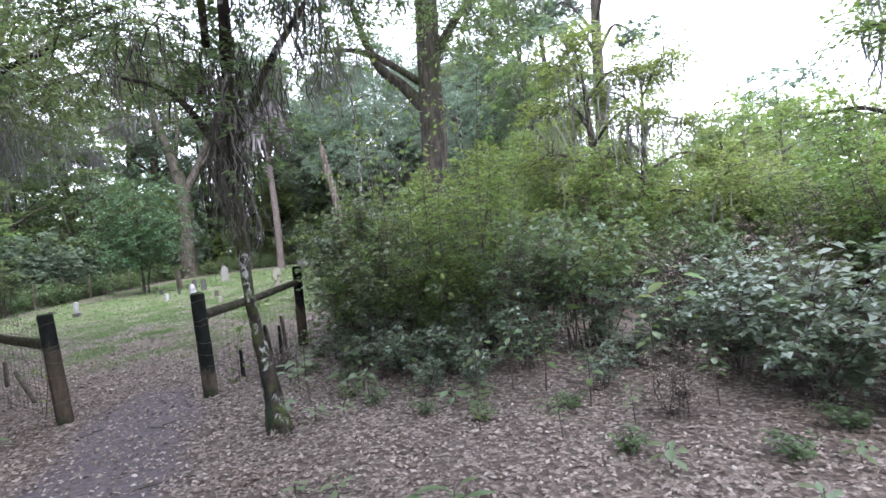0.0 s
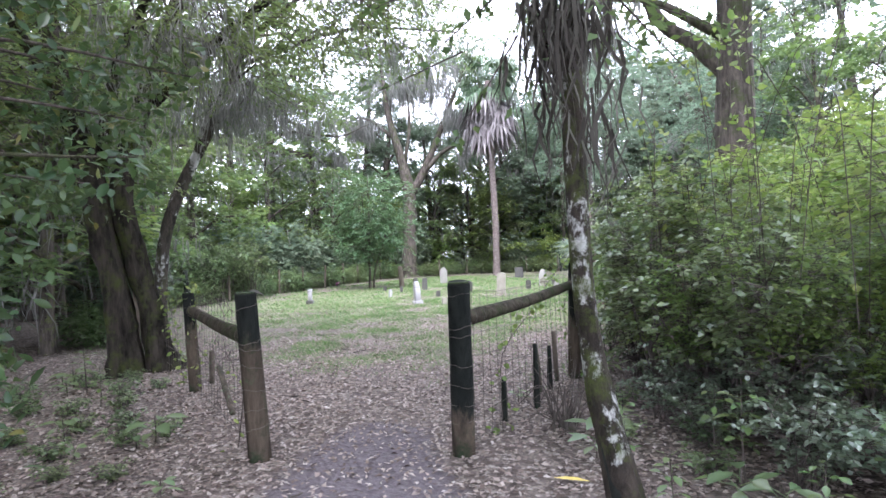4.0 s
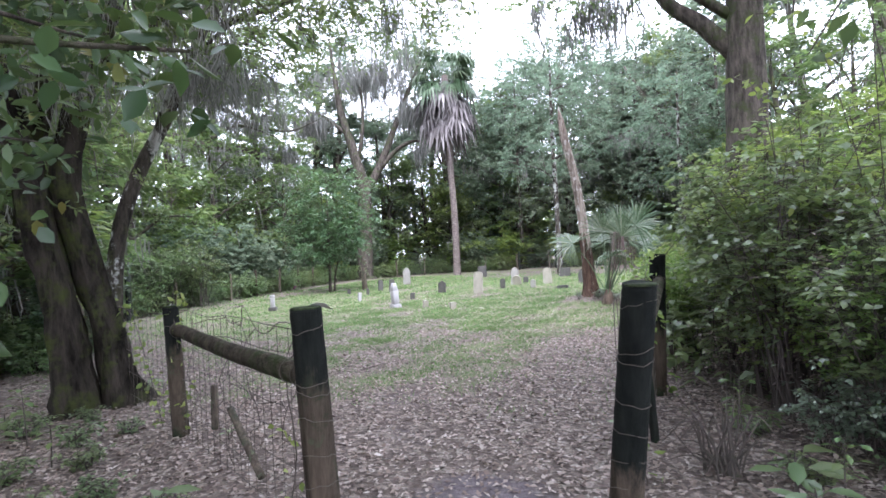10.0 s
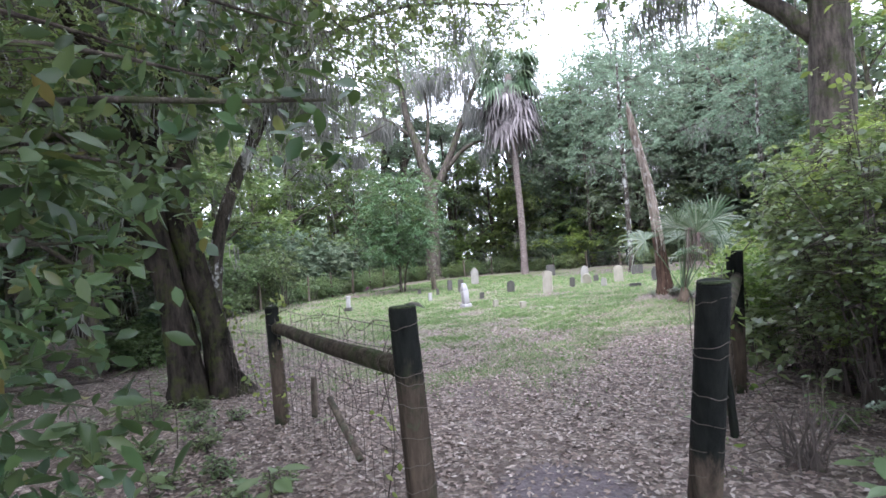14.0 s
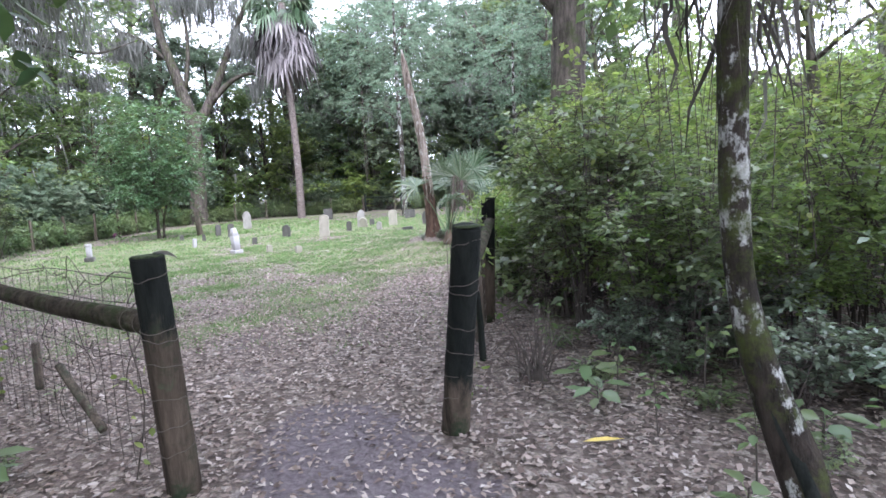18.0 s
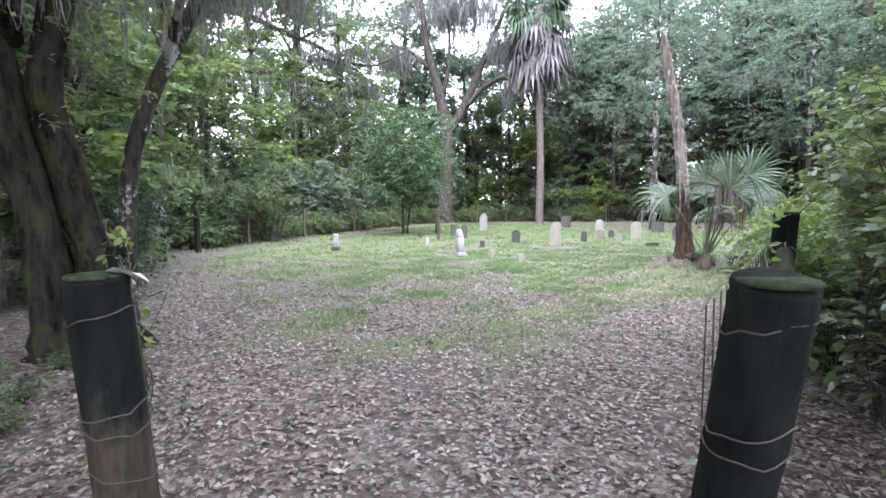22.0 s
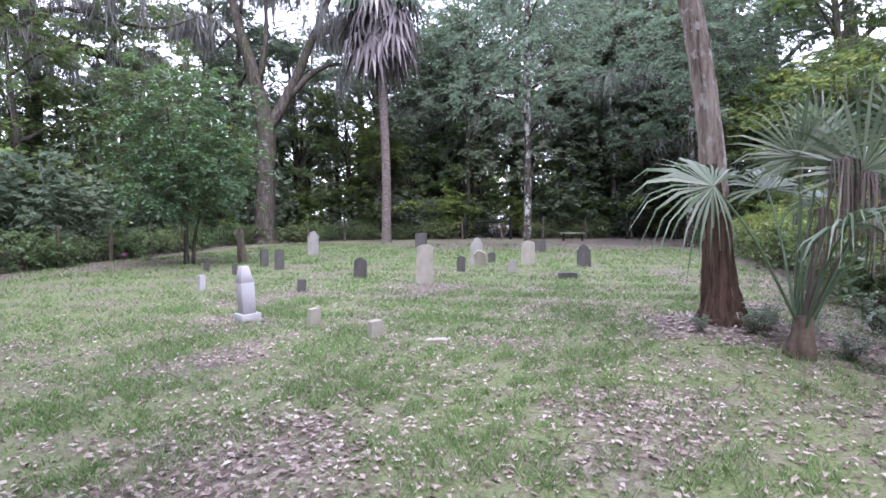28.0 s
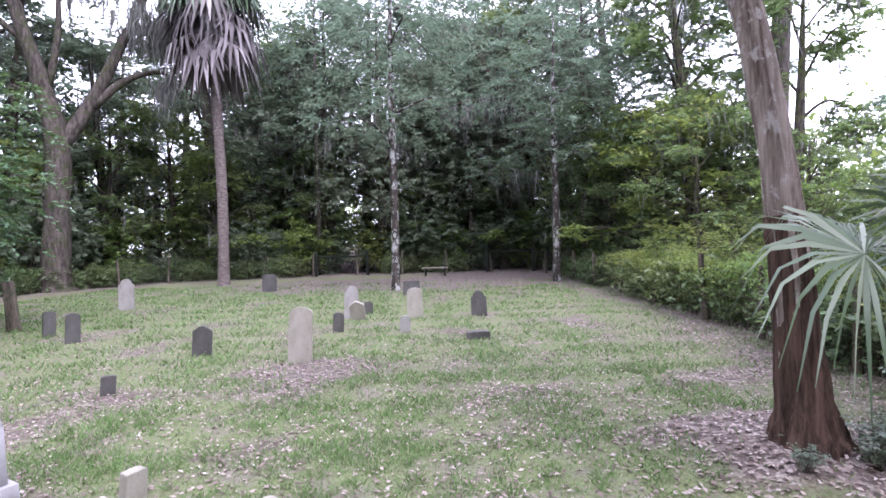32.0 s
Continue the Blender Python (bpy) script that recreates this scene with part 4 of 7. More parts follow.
build_tree("lichen_tree", "slender leaning tree with white lichen patches on its bark", -9.52, 7.50,
           [[(-0.02, -0.04, -0.1, 0.17), (-0.01, -0.02, 0.3, 0.12), (0.03, 0.02, 1.2, 0.105), (0.08, 0.08, 2.0, 0.1), (0.22, 0.32, 2.9, 0.1), (0.5, 0.8, 4.1, 0.085), (0.9, 1.4, 6.0, 0.06), (1.1, 1.9, 8.0, 0.025)],
            [(0.3, 0.45, 3.2, 0.05), (1.2, 0.3, 4.2, 0.035), (2.4, 0.2, 4.6, 0.012)], [(0.6, 1.0, 4.6, 0.05), (0.4, 2.2, 5.4, 0.03), (0.3, 3.4, 5.6, 0.012)], [(0.8, 1.2, 5.2, 0.05), (2.2, 2.6, 6.0, 0.035), (3.8, 4.2, 6.1, 0.012)], [(0.9, 1.4, 5.8, 0.05), (2.8, 1.4, 6.3, 0.03), (4.6, 1.2, 6.2, 0.012)]],
           M_BARK_LICHEN, M_LEAF_OAK, [((1.4, 1.2, 6.2), (2.8, 2.6, 1.8), 230, 22, 0.22), ((2.0, 0.2, 4.5), (1.3, 1.0, 0.6), 80, 20, 0.16), ((0.4, 2.9, 5.2), (1.0, 1.5, 0.7), 80, 20, 0.16), ((3.0, 3.4, 6.0), (1.7, 1.7, 0.6), 120, 20, 0.16), ((3.9, 1.4, 6.2), (1.9, 1.3, 0.6), 110, 20, 0.16), ((2.2, 1.8, 5.3), (1.4, 1.4, 0.5), 70, 18, 0.16)], (0.085, 0.035), [((1.6, 0.4, 4.2), (1.3, 0.9, 0.4), 460), ((0.5, 2.4, 4.9), (0.8, 1.5, 0.4), 460), ((0.6, 0.9, 4.4), (0.8, 0.8, 0.6), 300), ((3.0, 3.2, 5.6), (1.6, 1.6, 0.4), 300), ((3.8, 1.4, 5.8), (1.6, 1.2, 0.3), 240)], 47, 12, 0.07, 0.3, "", 0.6, 0.008)

# oak added out of view beside the start of the path, its low crown shading the walk
build_tree("canopy_oak", "wide dark oak added out of view to shade the path start", 5.6, -0.8,
           [[(0, 0, -0.1, 0.5), (0, 0, 0.5, 0.36), (-0.1, 0.2, 3.0, 0.32), (-0.4, 0.5, 5.4, 0.24), (-0.6, 0.8, 9.0, 0.08)],
            [(-0.3, 0.4, 4.6, 0.18), (-2.2, 2.2, 6.2, 0.12), (-4.4, 4.2, 6.8, 0.07), (-6.4, 6.4, 7.2, 0.02)], [(-0.3, 0.4, 5.0, 0.16), (-3.0, 0.8, 6.6, 0.1), (-5.6, 1.6, 7.0, 0.03)]],
           M_BARK_DARK, M_LEAF_OAK, [((-4.0, 3.6, 7.2), (3.6, 3.4, 1.2), 820, 20, 0.26), ((-6.2, 6.2, 7.6), (2.8, 2.6, 0.9), 460, 20, 0.26), ((-2.6, 1.7, 7.4), (2.4, 2.0, 0.8), 330, 20, 0.26), ((-5.0, 1.4, 7.4), (2.6, 2.2, 0.8), 320, 20, 0.26), ((-0.6, 0.8, 9.0), (3.4, 3.2, 1.6), 160, 20, 0.3)], (0.16, 0.07), (), 57, 12, 0.08)

# big oak behind the thicket
build_tree("big_oak", "tall dark oak rising behind the thicket", -1.0, 15.3,
           [[(0, 0, -0.1, 0.62), (0, 0, 0.5, 0.44), (0.0, 0, 3.0, 0.40), (0.1, 0, 6.0, 0.36), (0.3, 0, 10.0, 0.28), (0.5, 0.2, 16.0, 0.08)],
            [(-0.05, 0, 5.3, 0.2), (-0.7, 0.05, 6.1, 0.17), (-1.5, 0.05, 7.0, 0.13), (-2.0, -0.4, 9.0, 0.07), (-2.4, -0.8, 11.0, 0.02)], [(0.1, 0, 6.5, 0.16), (1.2, -0.3, 7.8, 0.11), (2.8, -0.5, 9.0, 0.03)], [(0.2, 0, 8.0, 0.16), (1.0, -1.5, 9.6, 0.1), (1.6, -3.4, 10.4, 0.03)],
            [(0.2, 0, 8.6, 0.15), (-1.4, -1.4, 9.8, 0.1), (-3.4, -2.6, 10.2, 0.03)], [(0.0, 0, 6.0, 0.12), (-1.6, -0.8, 7.0, 0.08), (-3.4, -1.4, 7.0, 0.02)]],
           M_BARK_DARK, M_LEAF_OAK, [((0, 0, 12.5), (5.0, 5.0, 3.5), 360, 20, 0.3), ((2.6, -0.6, 9.2), (1.8, 1.6, 0.9), 80, 20, 0.25), ((-2.8, -2.2, 10.4), (2.2, 2.0, 1.0), 90, 20, 0.25), ((-3.0, -1.2, 6.8), (1.7, 1.4, 0.7), 90, 20, 0.2), ((1.6, -2.4, 6.6), (1.6, 1.4, 0.7), 80, 20, 0.2), ((1.9, -1.0, 8.2), (2.0, 1.6, 1.3), 110, 20, 0.24), ((-2.2, -0.8, 8.4), (2.0, 1.6, 1.3), 100, 20, 0.24), ((0.4, -0.4, 10.0), (3.0, 2.4, 1.2), 120, 20, 0.26), ((-1.9, -1.6, 7.6), (1.6, 1.3, 0.9), 60, 20, 0.22), ((1.9, -2.0, 7.8), (1.7, 1.4, 1.0), 70, 20, 0.22)], (0.12, 0.052),
           [((1.6, -1.0, 8.8), (2.6, 2.2, 0.6), 500), ((-2.0, -1.0, 9.2), (2.2, 2.0, 0.8), 500), ((-2.8, -1.2, 6.6), (1.5, 1.2, 0.4), 260)], 53, 12, 0.08, 0.3, "", 1.0, 0.016)


def snag(x, y):
    ob = thing("dead_snag", "leaning bare dead trunk with peeling reddish wood and a broken top", "dead tree", pose(x, y, float(ground_height(x, y))))
    s = Soup()
    tube(s, [(0.05, 0, -0.1, 0.25), (0.03, 0, 0.12, 0.17), (0, 0, 0.5, 0.134), (-0.05, 0.02, 1.4, 0.118), (-0.14, 0.08, 2.4, 0.11), (-0.29, 0.15, 3.3, 0.103), (-0.48, 0.24, 4.2, 0.095), (-0.55, 0.29, 4.65, 0.076), (-0.58, 0.3, 4.85, 0.042), (-0.6, 0.31, 5.05, 0.01)], 20, 0.11, 61)
    part("trunk", s.mesh("trunk", M_SNAG, True), ob)
    s = Soup()
    tube(s, [(0.05, 0, -0.1, 0.29), (0.03, 0, 0.12, 0.21), (0, 0, 0.5, 0.156), (-0.03, 0.015, 1.05, 0.14), (-0.08, 0.04, 1.6, 0.12)], 40, 0.10, 62, False)
    part("lower_bark", s.mesh("lower_bark", M_SNAG_BARK, True), ob, "dark reddish bark left on the lower trunk")


M_SNAG_BARK = bark_material("reddish_snag_bark", (0.035, 0.022, 0.017), (0.145, 0.092, 0.070), (0.19, 0.145, 0.12), 0.3, None, 18.0, (1, 1, 0.10))
snag(-4.57, 16.8)


def fan_leaf(soup, rg, base, tip_dir, stalk, radius, segs=24, droop=0.25):  # narrower blades the more there are
    """A palmetto fan: a stalk and long narrow folded blades spread in an arc."""
    d = np.array(tip_dir, float)
    d /= np.linalg.norm(d)
    side = np.cross(d, (0, 0, 1.0))
    side /= np.linalg.norm(side) + 1e-9
    upv = np.cross(side, d)
    b = np.array(base, float)
    hub = b + d * stalk
    tube(soup, [(*b, 0.014), (*(b + d * stalk * 0.5 + upv * 0.04), 0.011), (*hub, 0.008)], 5, 0, 0, False, 2)
    for a in np.linspace(-2.0, 2.0, segs):
        a += rg.normal(0, 0.04)
        w = d * math.cos(a) + side * math.sin(a)
        L = radius * (0.75 + 0.25 * math.cos(a)) * rg.uniform(0.88, 1.08)
        wd = np.cross(w, upv) * 0.85 * radius / segs
        p1 = hub + w * L * 0.55 + upv * 0.05
        p2 = hub + w * L + (0, 0, -droop * L * rg.uniform(0.3, 1.2))
        fold = upv * rg.normal(0, 0.012)
        soup.add([hub, p1 + wd + fold, p2, p1 - wd], [(0, 1, 2, 3)])


def big_fan(soup, rg, base, hub, axis, face, radius, blades, droop):
    """A long arching stalk and a broad fan: blades joined near the hub, free and drooping at their tips."""
    base, hub, axis = (np.array(v, float) for v in (base, hub, axis))
    axis /= np.linalg.norm(axis)
    side = np.cross(axis, face)
    side /= np.linalg.norm(side)
    nrm = np.cross(side, axis)
    mid = base * 0.45 + hub * 0.55 + (0, 0, 0.12)
    tube(soup, [(*base, 0.016), (*mid, 0.012), (*hub, 0.009)], 5, 0, 0, False, 4)
    step = 4.3 / blades
    for a in np.linspace(-2.15, 2.15, blades):
        w = axis * math.cos(a) + side * math.sin(a) + nrm * 0.12 * math.cos(2 * a)
        across = -axis * math.sin(a) + side * math.cos(a)
        L = radius * (0.78 + 0.22 * math.cos(a)) * rg.uniform(0.9, 1.06)
        crease = nrm * 0.012 * rg.choice([-1, 1])
        fall = droop * rg.uniform(0.5, 1.3) * L
        p1, p2, p3 = hub + w * L * 0.45, hub + w * L * 0.74 - np.array((0, 0, fall * 0.25)), hub + w * L * 0.97 - np.array((0, 0, fall))
        h1, h2 = across * step * 0.5 * L * 0.31, across * step * 0.5 * L * 0.18
        soup.add([hub - across * 0.003, hub + across * 0.003, p1 + h1 + crease, p1 - h1, p2 + h2 + crease, p2 - h2, p3 + across * 0.002, p3 - across * 0.002], [(0, 1, 2, 3), (3, 2, 4, 5), (5, 4, 6, 7)])


def palmetto(x, y, seed=0):
    ob = thing("palmetto", "tall clump of palmetto with broad green fans and hanging dead ones", "palm", pose(x, y, float(ground_height(x, y))))
    rg = np.random.default_rng(seed)
    s = Soup()
    tube(s, [(0, 0, -0.05, 0.15), (0.03, 0, 0.14, 0.12), (0.05, 0.02, 0.34, 0.07)], 10, 0.2, seed)
    part("stem", s.mesh("stem", M_PALM_DEAD_STEM, True), ob)
    fans = [((-0.72, -0.12, 1.5), (-0.95, 0.1, 0.25), (0.15, -0.75, 0.7), 0.78, 0.5), ((-0.02, 0.05, 1.75), (-0.15, 0.0, 1.0), (0.1, -1, 0.2), 0.72, 0.2), ((0.42, -0.05, 1.6), (0.25, 0.0, 1.0), (0.1, -1, 0.25), 0.84, 0.15),
            ((0.9, 0.1, 1.35), (0.9, 0.1, 0.2), (-0.1, -0.7, 0.7), 0.7, 0.85), ((0.15, 0.5, 1.75), (-0.1, 0.3, 0.9), (-0.4, -1, 0.4), 0.6, 0.5), ((0.3, 0.45, 1.9), (0.2, 0.3, 1.0), (0.3, -1, 0.3), 0.72, 0.25),
            ((0.45, 0.75, 1.4), (0.1, 1.0, 0.2), (-0.2, -0.5, 0.9), 0.6, 0.8), ((0.7, 0.6, 1.6), (0.7, 0.6, 0.5), (0.3, -0.5, 0.9), 0.8, 0.6), ((-0.1, 0.7, 1.5), (-0.1, 1.0, 0.5), (0, -0.4, 1.0), 0.75, 0.5), ((0.2, -0.4, 1.15), (0.2, -0.7, 0.3), (0.1, -0.6, 0.8), 0.6, 0.6),
            ((0.75, -0.1, 1.85), (0.6, 0.1, 0.9), (0.1, -1, 0.3), 0.85, 0.35)]
    for k, (hub, axis, face, r, droop) in enumerate(fans):
        s = Soup()
        a = 0.57 * k
        big_fan(s, rg, (0.05 * math.cos(a), 0.05 * math.sin(a), 0.15), hub, axis, face, r, 30, droop)
        part("fan_leaf", s.mesh("fan_leaf", M_PALM), ob)
    for hub, r in (((0.28, -0.1, 1.72), 0.75), ((0.45, -0.05, 1.6), 0.7), ((0.6, 0.0, 1.35), 0.62), ((0.2, 0.1, 1.3), 0.6)):
        s = Soup()
        for k in range(26):
            a = 6.28 * k / 26 + rg.normal(0, 0.1)
            o = np.array(hub)
            w = np.array((math.cos(a), math.sin(a), 0.0))
            q = np.array((-math.sin(a), math.cos(a), 0)) * 0.009
            p1, p2 = o + w * rg.uniform(0.05, 0.16) + (0, 0, -0.05 * r), o + w * rg.uniform(0.04, 0.24) - (0, 0, r * rg.uniform(0.75, 1.1))
            soup_v = [o - q * 0.3, o + q * 0.3, p1 + q, p1 - q, p2 + q * 0.4, p2 - q * 0.4]
            s.add(soup_v, [(0, 1, 2, 3), (3, 2, 4, 5)])
        tube(s, [(0.03, 0, 0.2, 0.014), (hub[0] * 0.6, hub[1] * 0.6, hub[2] * 0.75, 0.011), (*hub, 0.008)], 5, 0, 0, False, 3)
        part("dead_leaf", s.mesh("dead_leaf", M_DEAD_FAN), ob, "withered grey-brown fan hanging folded")
    return ob


M_PALM_DEAD_STEM = bark_material("palmetto_stem", (0.06, 0.045, 0.035), (0.17, 0.13, 0.10))
palmetto(-4.05, 16.05, 71)


def dead_palm_stub(x, y):
    ob = thing("dead_palm_stub", "short palm stub covered in withered grey fronds", "palm", pose(x, y, 0))
    rg = np.random.default_rng(77)
    s = Soup()
    tube(s, [(0, 0, -0.05, 0.1), (0, 0, 0.4, 0.08), (0.02, 0, 0.78, 0.07)], 8, 0.1, 3)
    part("trunk", s.mesh("trunk", M_PALM_DEAD_STEM, True), ob)
    for k in range(9):
        a = k * 0.7
        s = Soup()
        fan_leaf(s, rg, (0.05 * math.cos(a), 0.05 * math.sin(a), 0.72), (0.16 * math.cos(a), 0.16 * math.sin(a), -0.9), 0.06, 0.22 + 0.07 * (k % 3), 8, 0.6)
        part("dead_leaf", s.mesh("dead_leaf", M_PALM_DEAD), ob)


dead_palm_stub(-3.3, 15.6)


def cabbage_palm(x, y):
    ob = thing("cabbage_palm", "tall cabbage palm with a skirt of dead brown fronds", "palm", pose(x, y, 0))
    rg = np.random.default_rng(81)
    s = Soup()
    tube(s, [(0, 0, -0.1, 0.34), (0, 0, 0.4, 0.26), (0.05, 0, 4, 0.23), (-0.1, 0, 9.5, 0.22), (-0.1, 0, 14.2, 0.24)], 12, 0.04, 81)
    part("trunk", s.mesh("trunk", M_PALM_TRUNK, True), ob)
    for k in range(96):
        a, z = rg.uniform(0, 6.28), rg.uniform(11.6, 14.2)
        s = Soup()
        e = rg.uniform(-1.45, -0.6)
        fan_leaf(s, rg, (-0.1 + 0.2 * math.cos(a), 0.2 * math.sin(a), z), (math.cos(a) * math.cos(e), math.sin(a) * math.cos(e), math.sin(e)), rg.uniform(1.0, 1.8), rg.uniform(1.1, 1.6), 12, 0.95)
        part("dead_frond", s.mesh("dead_frond", M_PALM_DEAD), ob)
    for k in range(44):
        a, e = rg.uniform(0, 6.28), rg.uniform(-0.75, 0.95)
        s = Soup()
        fan_leaf(s, rg, (-0.1, 0, 14.3), (math.cos(a) * math.cos(e), math.sin(a) * math.cos(e), math.sin(e)), rg.uniform(1.1, 1.8), rg.uniform(1.2, 1.7), 18, 0.75)
        part("frond", s.mesh("frond", M_PALM), ob)


cabbage_palm(-17.2, 37.6)

# forked oak at the back, lichen-grey, hung with moss
build_tree("forked_oak", "large grey forked oak hung with moss at the back fence", -24.2, 36.6,
           [[(0, 0, -0.1, 0.85), (0, 0, 0.6, 0.58), (0.1, 0.1, 3.5, 0.5), (0.2, 0.1, 6.6, 0.48), (-0.3, -0.2, 9.5, 0.34), (-1.0, -0.7, 13.0, 0.22), (-1.4, -1.0, 18.0, 0.06)],
            [(0.3, 0.2, 6.4, 0.36), (1.2, 0.9, 8.4, 0.3), (2.4, 1.6, 11.5, 0.22), (3.8, 2.2, 15.0, 0.12), (5.0, 3.0, 18.0, 0.04)], [(1.3, 0.9, 8.3, 0.2), (2.4, 1.5, 9.6, 0.16), (3.6, 2.1, 10.2, 0.1), (4.6, 2.4, 9.8, 0.03)],
            [(-0.6, -0.4, 10.8, 0.16), (-2.6, -1.0, 12.5, 0.1), (-4.6, -1.4, 13.0, 0.03)], [(0.0, 0, 9.0, 0.16), (0.4, 0.2, 12.0, 0.12), (0.2, 0.2, 16.0, 0.04)]],
           M_BARK_DARK, M_LEAF_FAR, [((0.5, 0.5, 18.5), (7.0, 6.0, 3.0), 190, 18, 0.4), ((-4.0, -1.0, 13.5), (2.6, 2.4, 1.4), 50, 18, 0.35), ((5.0, 2.6, 16.5), (2.6, 2.4, 1.6), 50, 18, 0.35)], (0.22, 0.1),
           [((1, 0.6, 15.5), (6.0, 4.0, 1.6), 1900), ((-3.6, -1.0, 12.3), (2.4, 1.6, 0.9), 900), ((3.6, 2.0, 12.5), (2.4, 1.6, 1.2), 700), ((4.0, 2.2, 9.8), (0.9, 0.6, 0.3), 120)], 91, 12, 0.08, 0.2, "", 1.5, 0.03)

build_tree("leaning_oak", "dark leaning oak in the back corner of the woods", 0.6, 44.5,
           [[(0, 0, -0.1, 0.5), (0, 0, 0.5, 0.36), (-0.6, 0, 3.5, 0.32), (-2.4, -0.2, 7.5, 0.27), (-4.6, -0.4, 11.0, 0.2), (-6.4, -0.4, 14.5, 0.06)],
            [(-1.4, -0.1, 5.5, 0.2), (0.2, -0.8, 8.0, 0.14), (1.6, -1.2, 11.0, 0.04)], [(-3.4, -0.3, 9.0, 0.15), (-5.6, -1.2, 9.6, 0.1), (-8.2, -1.8, 9.0, 0.03)], [(-0.8, 0, 4.2, 0.14), (-3.0, -1.0, 5.2, 0.09), (-5.2, -1.8, 5.4, 0.03)]],
           M_BARK_DARK, M_LEAF_FAR, [((-4.5, -0.6, 13.0), (4.0, 3.4, 2.6), 170, 18, 0.32), ((-6.8, -1.6, 9.2), (2.4, 1.8, 0.9), 70, 18, 0.28), ((1.2, -1.0, 10.4), (2.2, 2.0, 1.6), 70, 18, 0.28), ((-4.4, -1.6, 5.6), (2.0, 1.4, 0.7), 60, 18, 0.26)], (0.2, 0.09),
           [((-5.4, -1.2, 9.4), (3.0, 1.6, 0.6), 420), ((-3.4, -1.2, 5.4), (2.0, 1.0, 0.4), 200), ((0.8, -1.0, 9.4), (1.6, 1.4, 0.8), 200)], 93, 12, 0.08, 0.2, "", 1.3, 0.026)

# the small round-headed tree on the left of the clearing
build_tree("broad_leaved_tree", "small dense round-headed tree with glossy green leaves", -18.3, 24.3,
           [[(0, 0, -0.1, 0.1), (0, 0, 0.4, 0.07), (0.05, 0, 1.6, 0.06), (0, 0.1, 3.4, 0.045), (0, 0.1, 6.0, 0.012)], [(0.15, 0.1, -0.05, 0.06), (0.3, 0.1, 1.0, 0.045), (0.8, 0.3, 2.6, 0.03), (1.5, 0.4, 4.0, 0.01)], [(0.02, 0, 1.2, 0.045), (-0.6, -0.4, 2.6, 0.03), (-1.5, -0.6, 4.2, 0.01)], [(0, 0.05, 2.4, 0.04), (0.4, -0.8, 3.6, 0.025), (0.8, -1.4, 4.8, 0.01)]],
           M_BARK_DARK, M_LEAF_ROUND, [((0.1, 0, 4.6), (2.3, 2.2, 1.7), 380, 18, 0.2), ((-1.2, 0.4, 3.1), (1.6, 1.5, 1.1), 190, 18, 0.18), ((1.3, -0.4, 3.0), (1.6, 1.5, 1.1), 190, 18, 0.18), ((0.2, -0.9, 2.3), (1.4, 1.3, 0.8), 120, 18, 0.18), ((0.0, 0.6, 2.4), (1.5, 1.3, 0.8), 120, 18, 0.18)], (0.14, 0.075), (), 95, 8, 0.05, 0.5)

# live oak far beyond the left fence, its fern-covered limb high over the woods' edge
LIMB = [(0.3, 0.6, 6.0, 0.42), (-0.3, 3.0, 8.6, 0.36), (-0.3, 5.7, 9.6, 0.33), (0.55, 7.0, 9.4, 0.31), (1.2, 9.7, 9.2, 0.27), (2.35, 12.6, 9.0, 0.2), (2.9, 14.6, 8.6, 0.1), (3.6, 16.4, 8.9, 0.03)]
live_oak = build_tree("live_oak", "huge live oak with a fern-covered limb hung with moss", -30.3, 17.05,
                      [[(0, 0, -0.1, 1.1), (0, 0, 0.6, 0.8), (0.1, 0.2, 3.0, 0.7), (0.3, 0.6, 6.0, 0.6), (0.3, 1.2, 10.0, 0.4), (0, 2.0, 16.0, 0.1)], LIMB,
                       [(0.3, 1.4, 9.5, 0.3), (1.0, 5.0, 12.0, 0.22), (1.9, 9.0, 11.6, 0.15), (2.5, 11.3, 11.1, 0.12), (2.9, 12.4, 10.6, 0.1), (4.1, 14.3, 10.4, 0.07), (5.7, 15.7, 11.3, 0.02)],
                       [(2.2, 10.0, 11.4, 0.1), (3.0, 12.0, 12.6, 0.07), (4.6, 14.0, 12.4, 0.02)], [(1.2, 9.7, 9.2, 0.14), (2.6, 11.2, 10.4, 0.09), (4.0, 13.2, 9.8, 0.03)], [(0.2, 1.6, 12.0, 0.25), (3.6, 4.0, 14.0, 0.15), (7.0, 7.0, 14.6, 0.04)]],
                      M_BARK_DARK, M_LEAF_OAK, [((2.0, 6.0, 15.0), (5.0, 6.5, 2.2), 230, 20, 0.3), ((3.2, 12.6, 11.8), (2.6, 3.6, 1.3), 190, 20, 0.24), ((3.4, 14.6, 9.6), (1.8, 2.6, 0.9), 120, 20, 0.22), ((6.4, 7.0, 14.4), (3.0, 3.0, 1.4), 100, 20, 0.28), ((1.6, 9.4, 12.6), (1.8, 2.6, 0.9), 80, 20, 0.24)],
                      (0.19, 0.08), [((1.6, 11.0, 8.9), (0.9, 4.0, 0.2), 520), ((3.4, 14.6, 9.2), (1.6, 2.2, 0.5), 420), ((3.0, 12.0, 11.0), (2.2, 3.2, 0.6), 420), ((0.2, 6.6, 9.2), (0.5, 2.0, 0.2), 160)], 101, 14, 0.1, 0.3, "", 1.5, 0.022)
ferns, fern_rg = Soup(), np.random.default_rng(103)
fern_line = spline(LIMB[1:7], 12)
pick = fern_line[fern_rg.integers(0, len(fern_line), 330)]
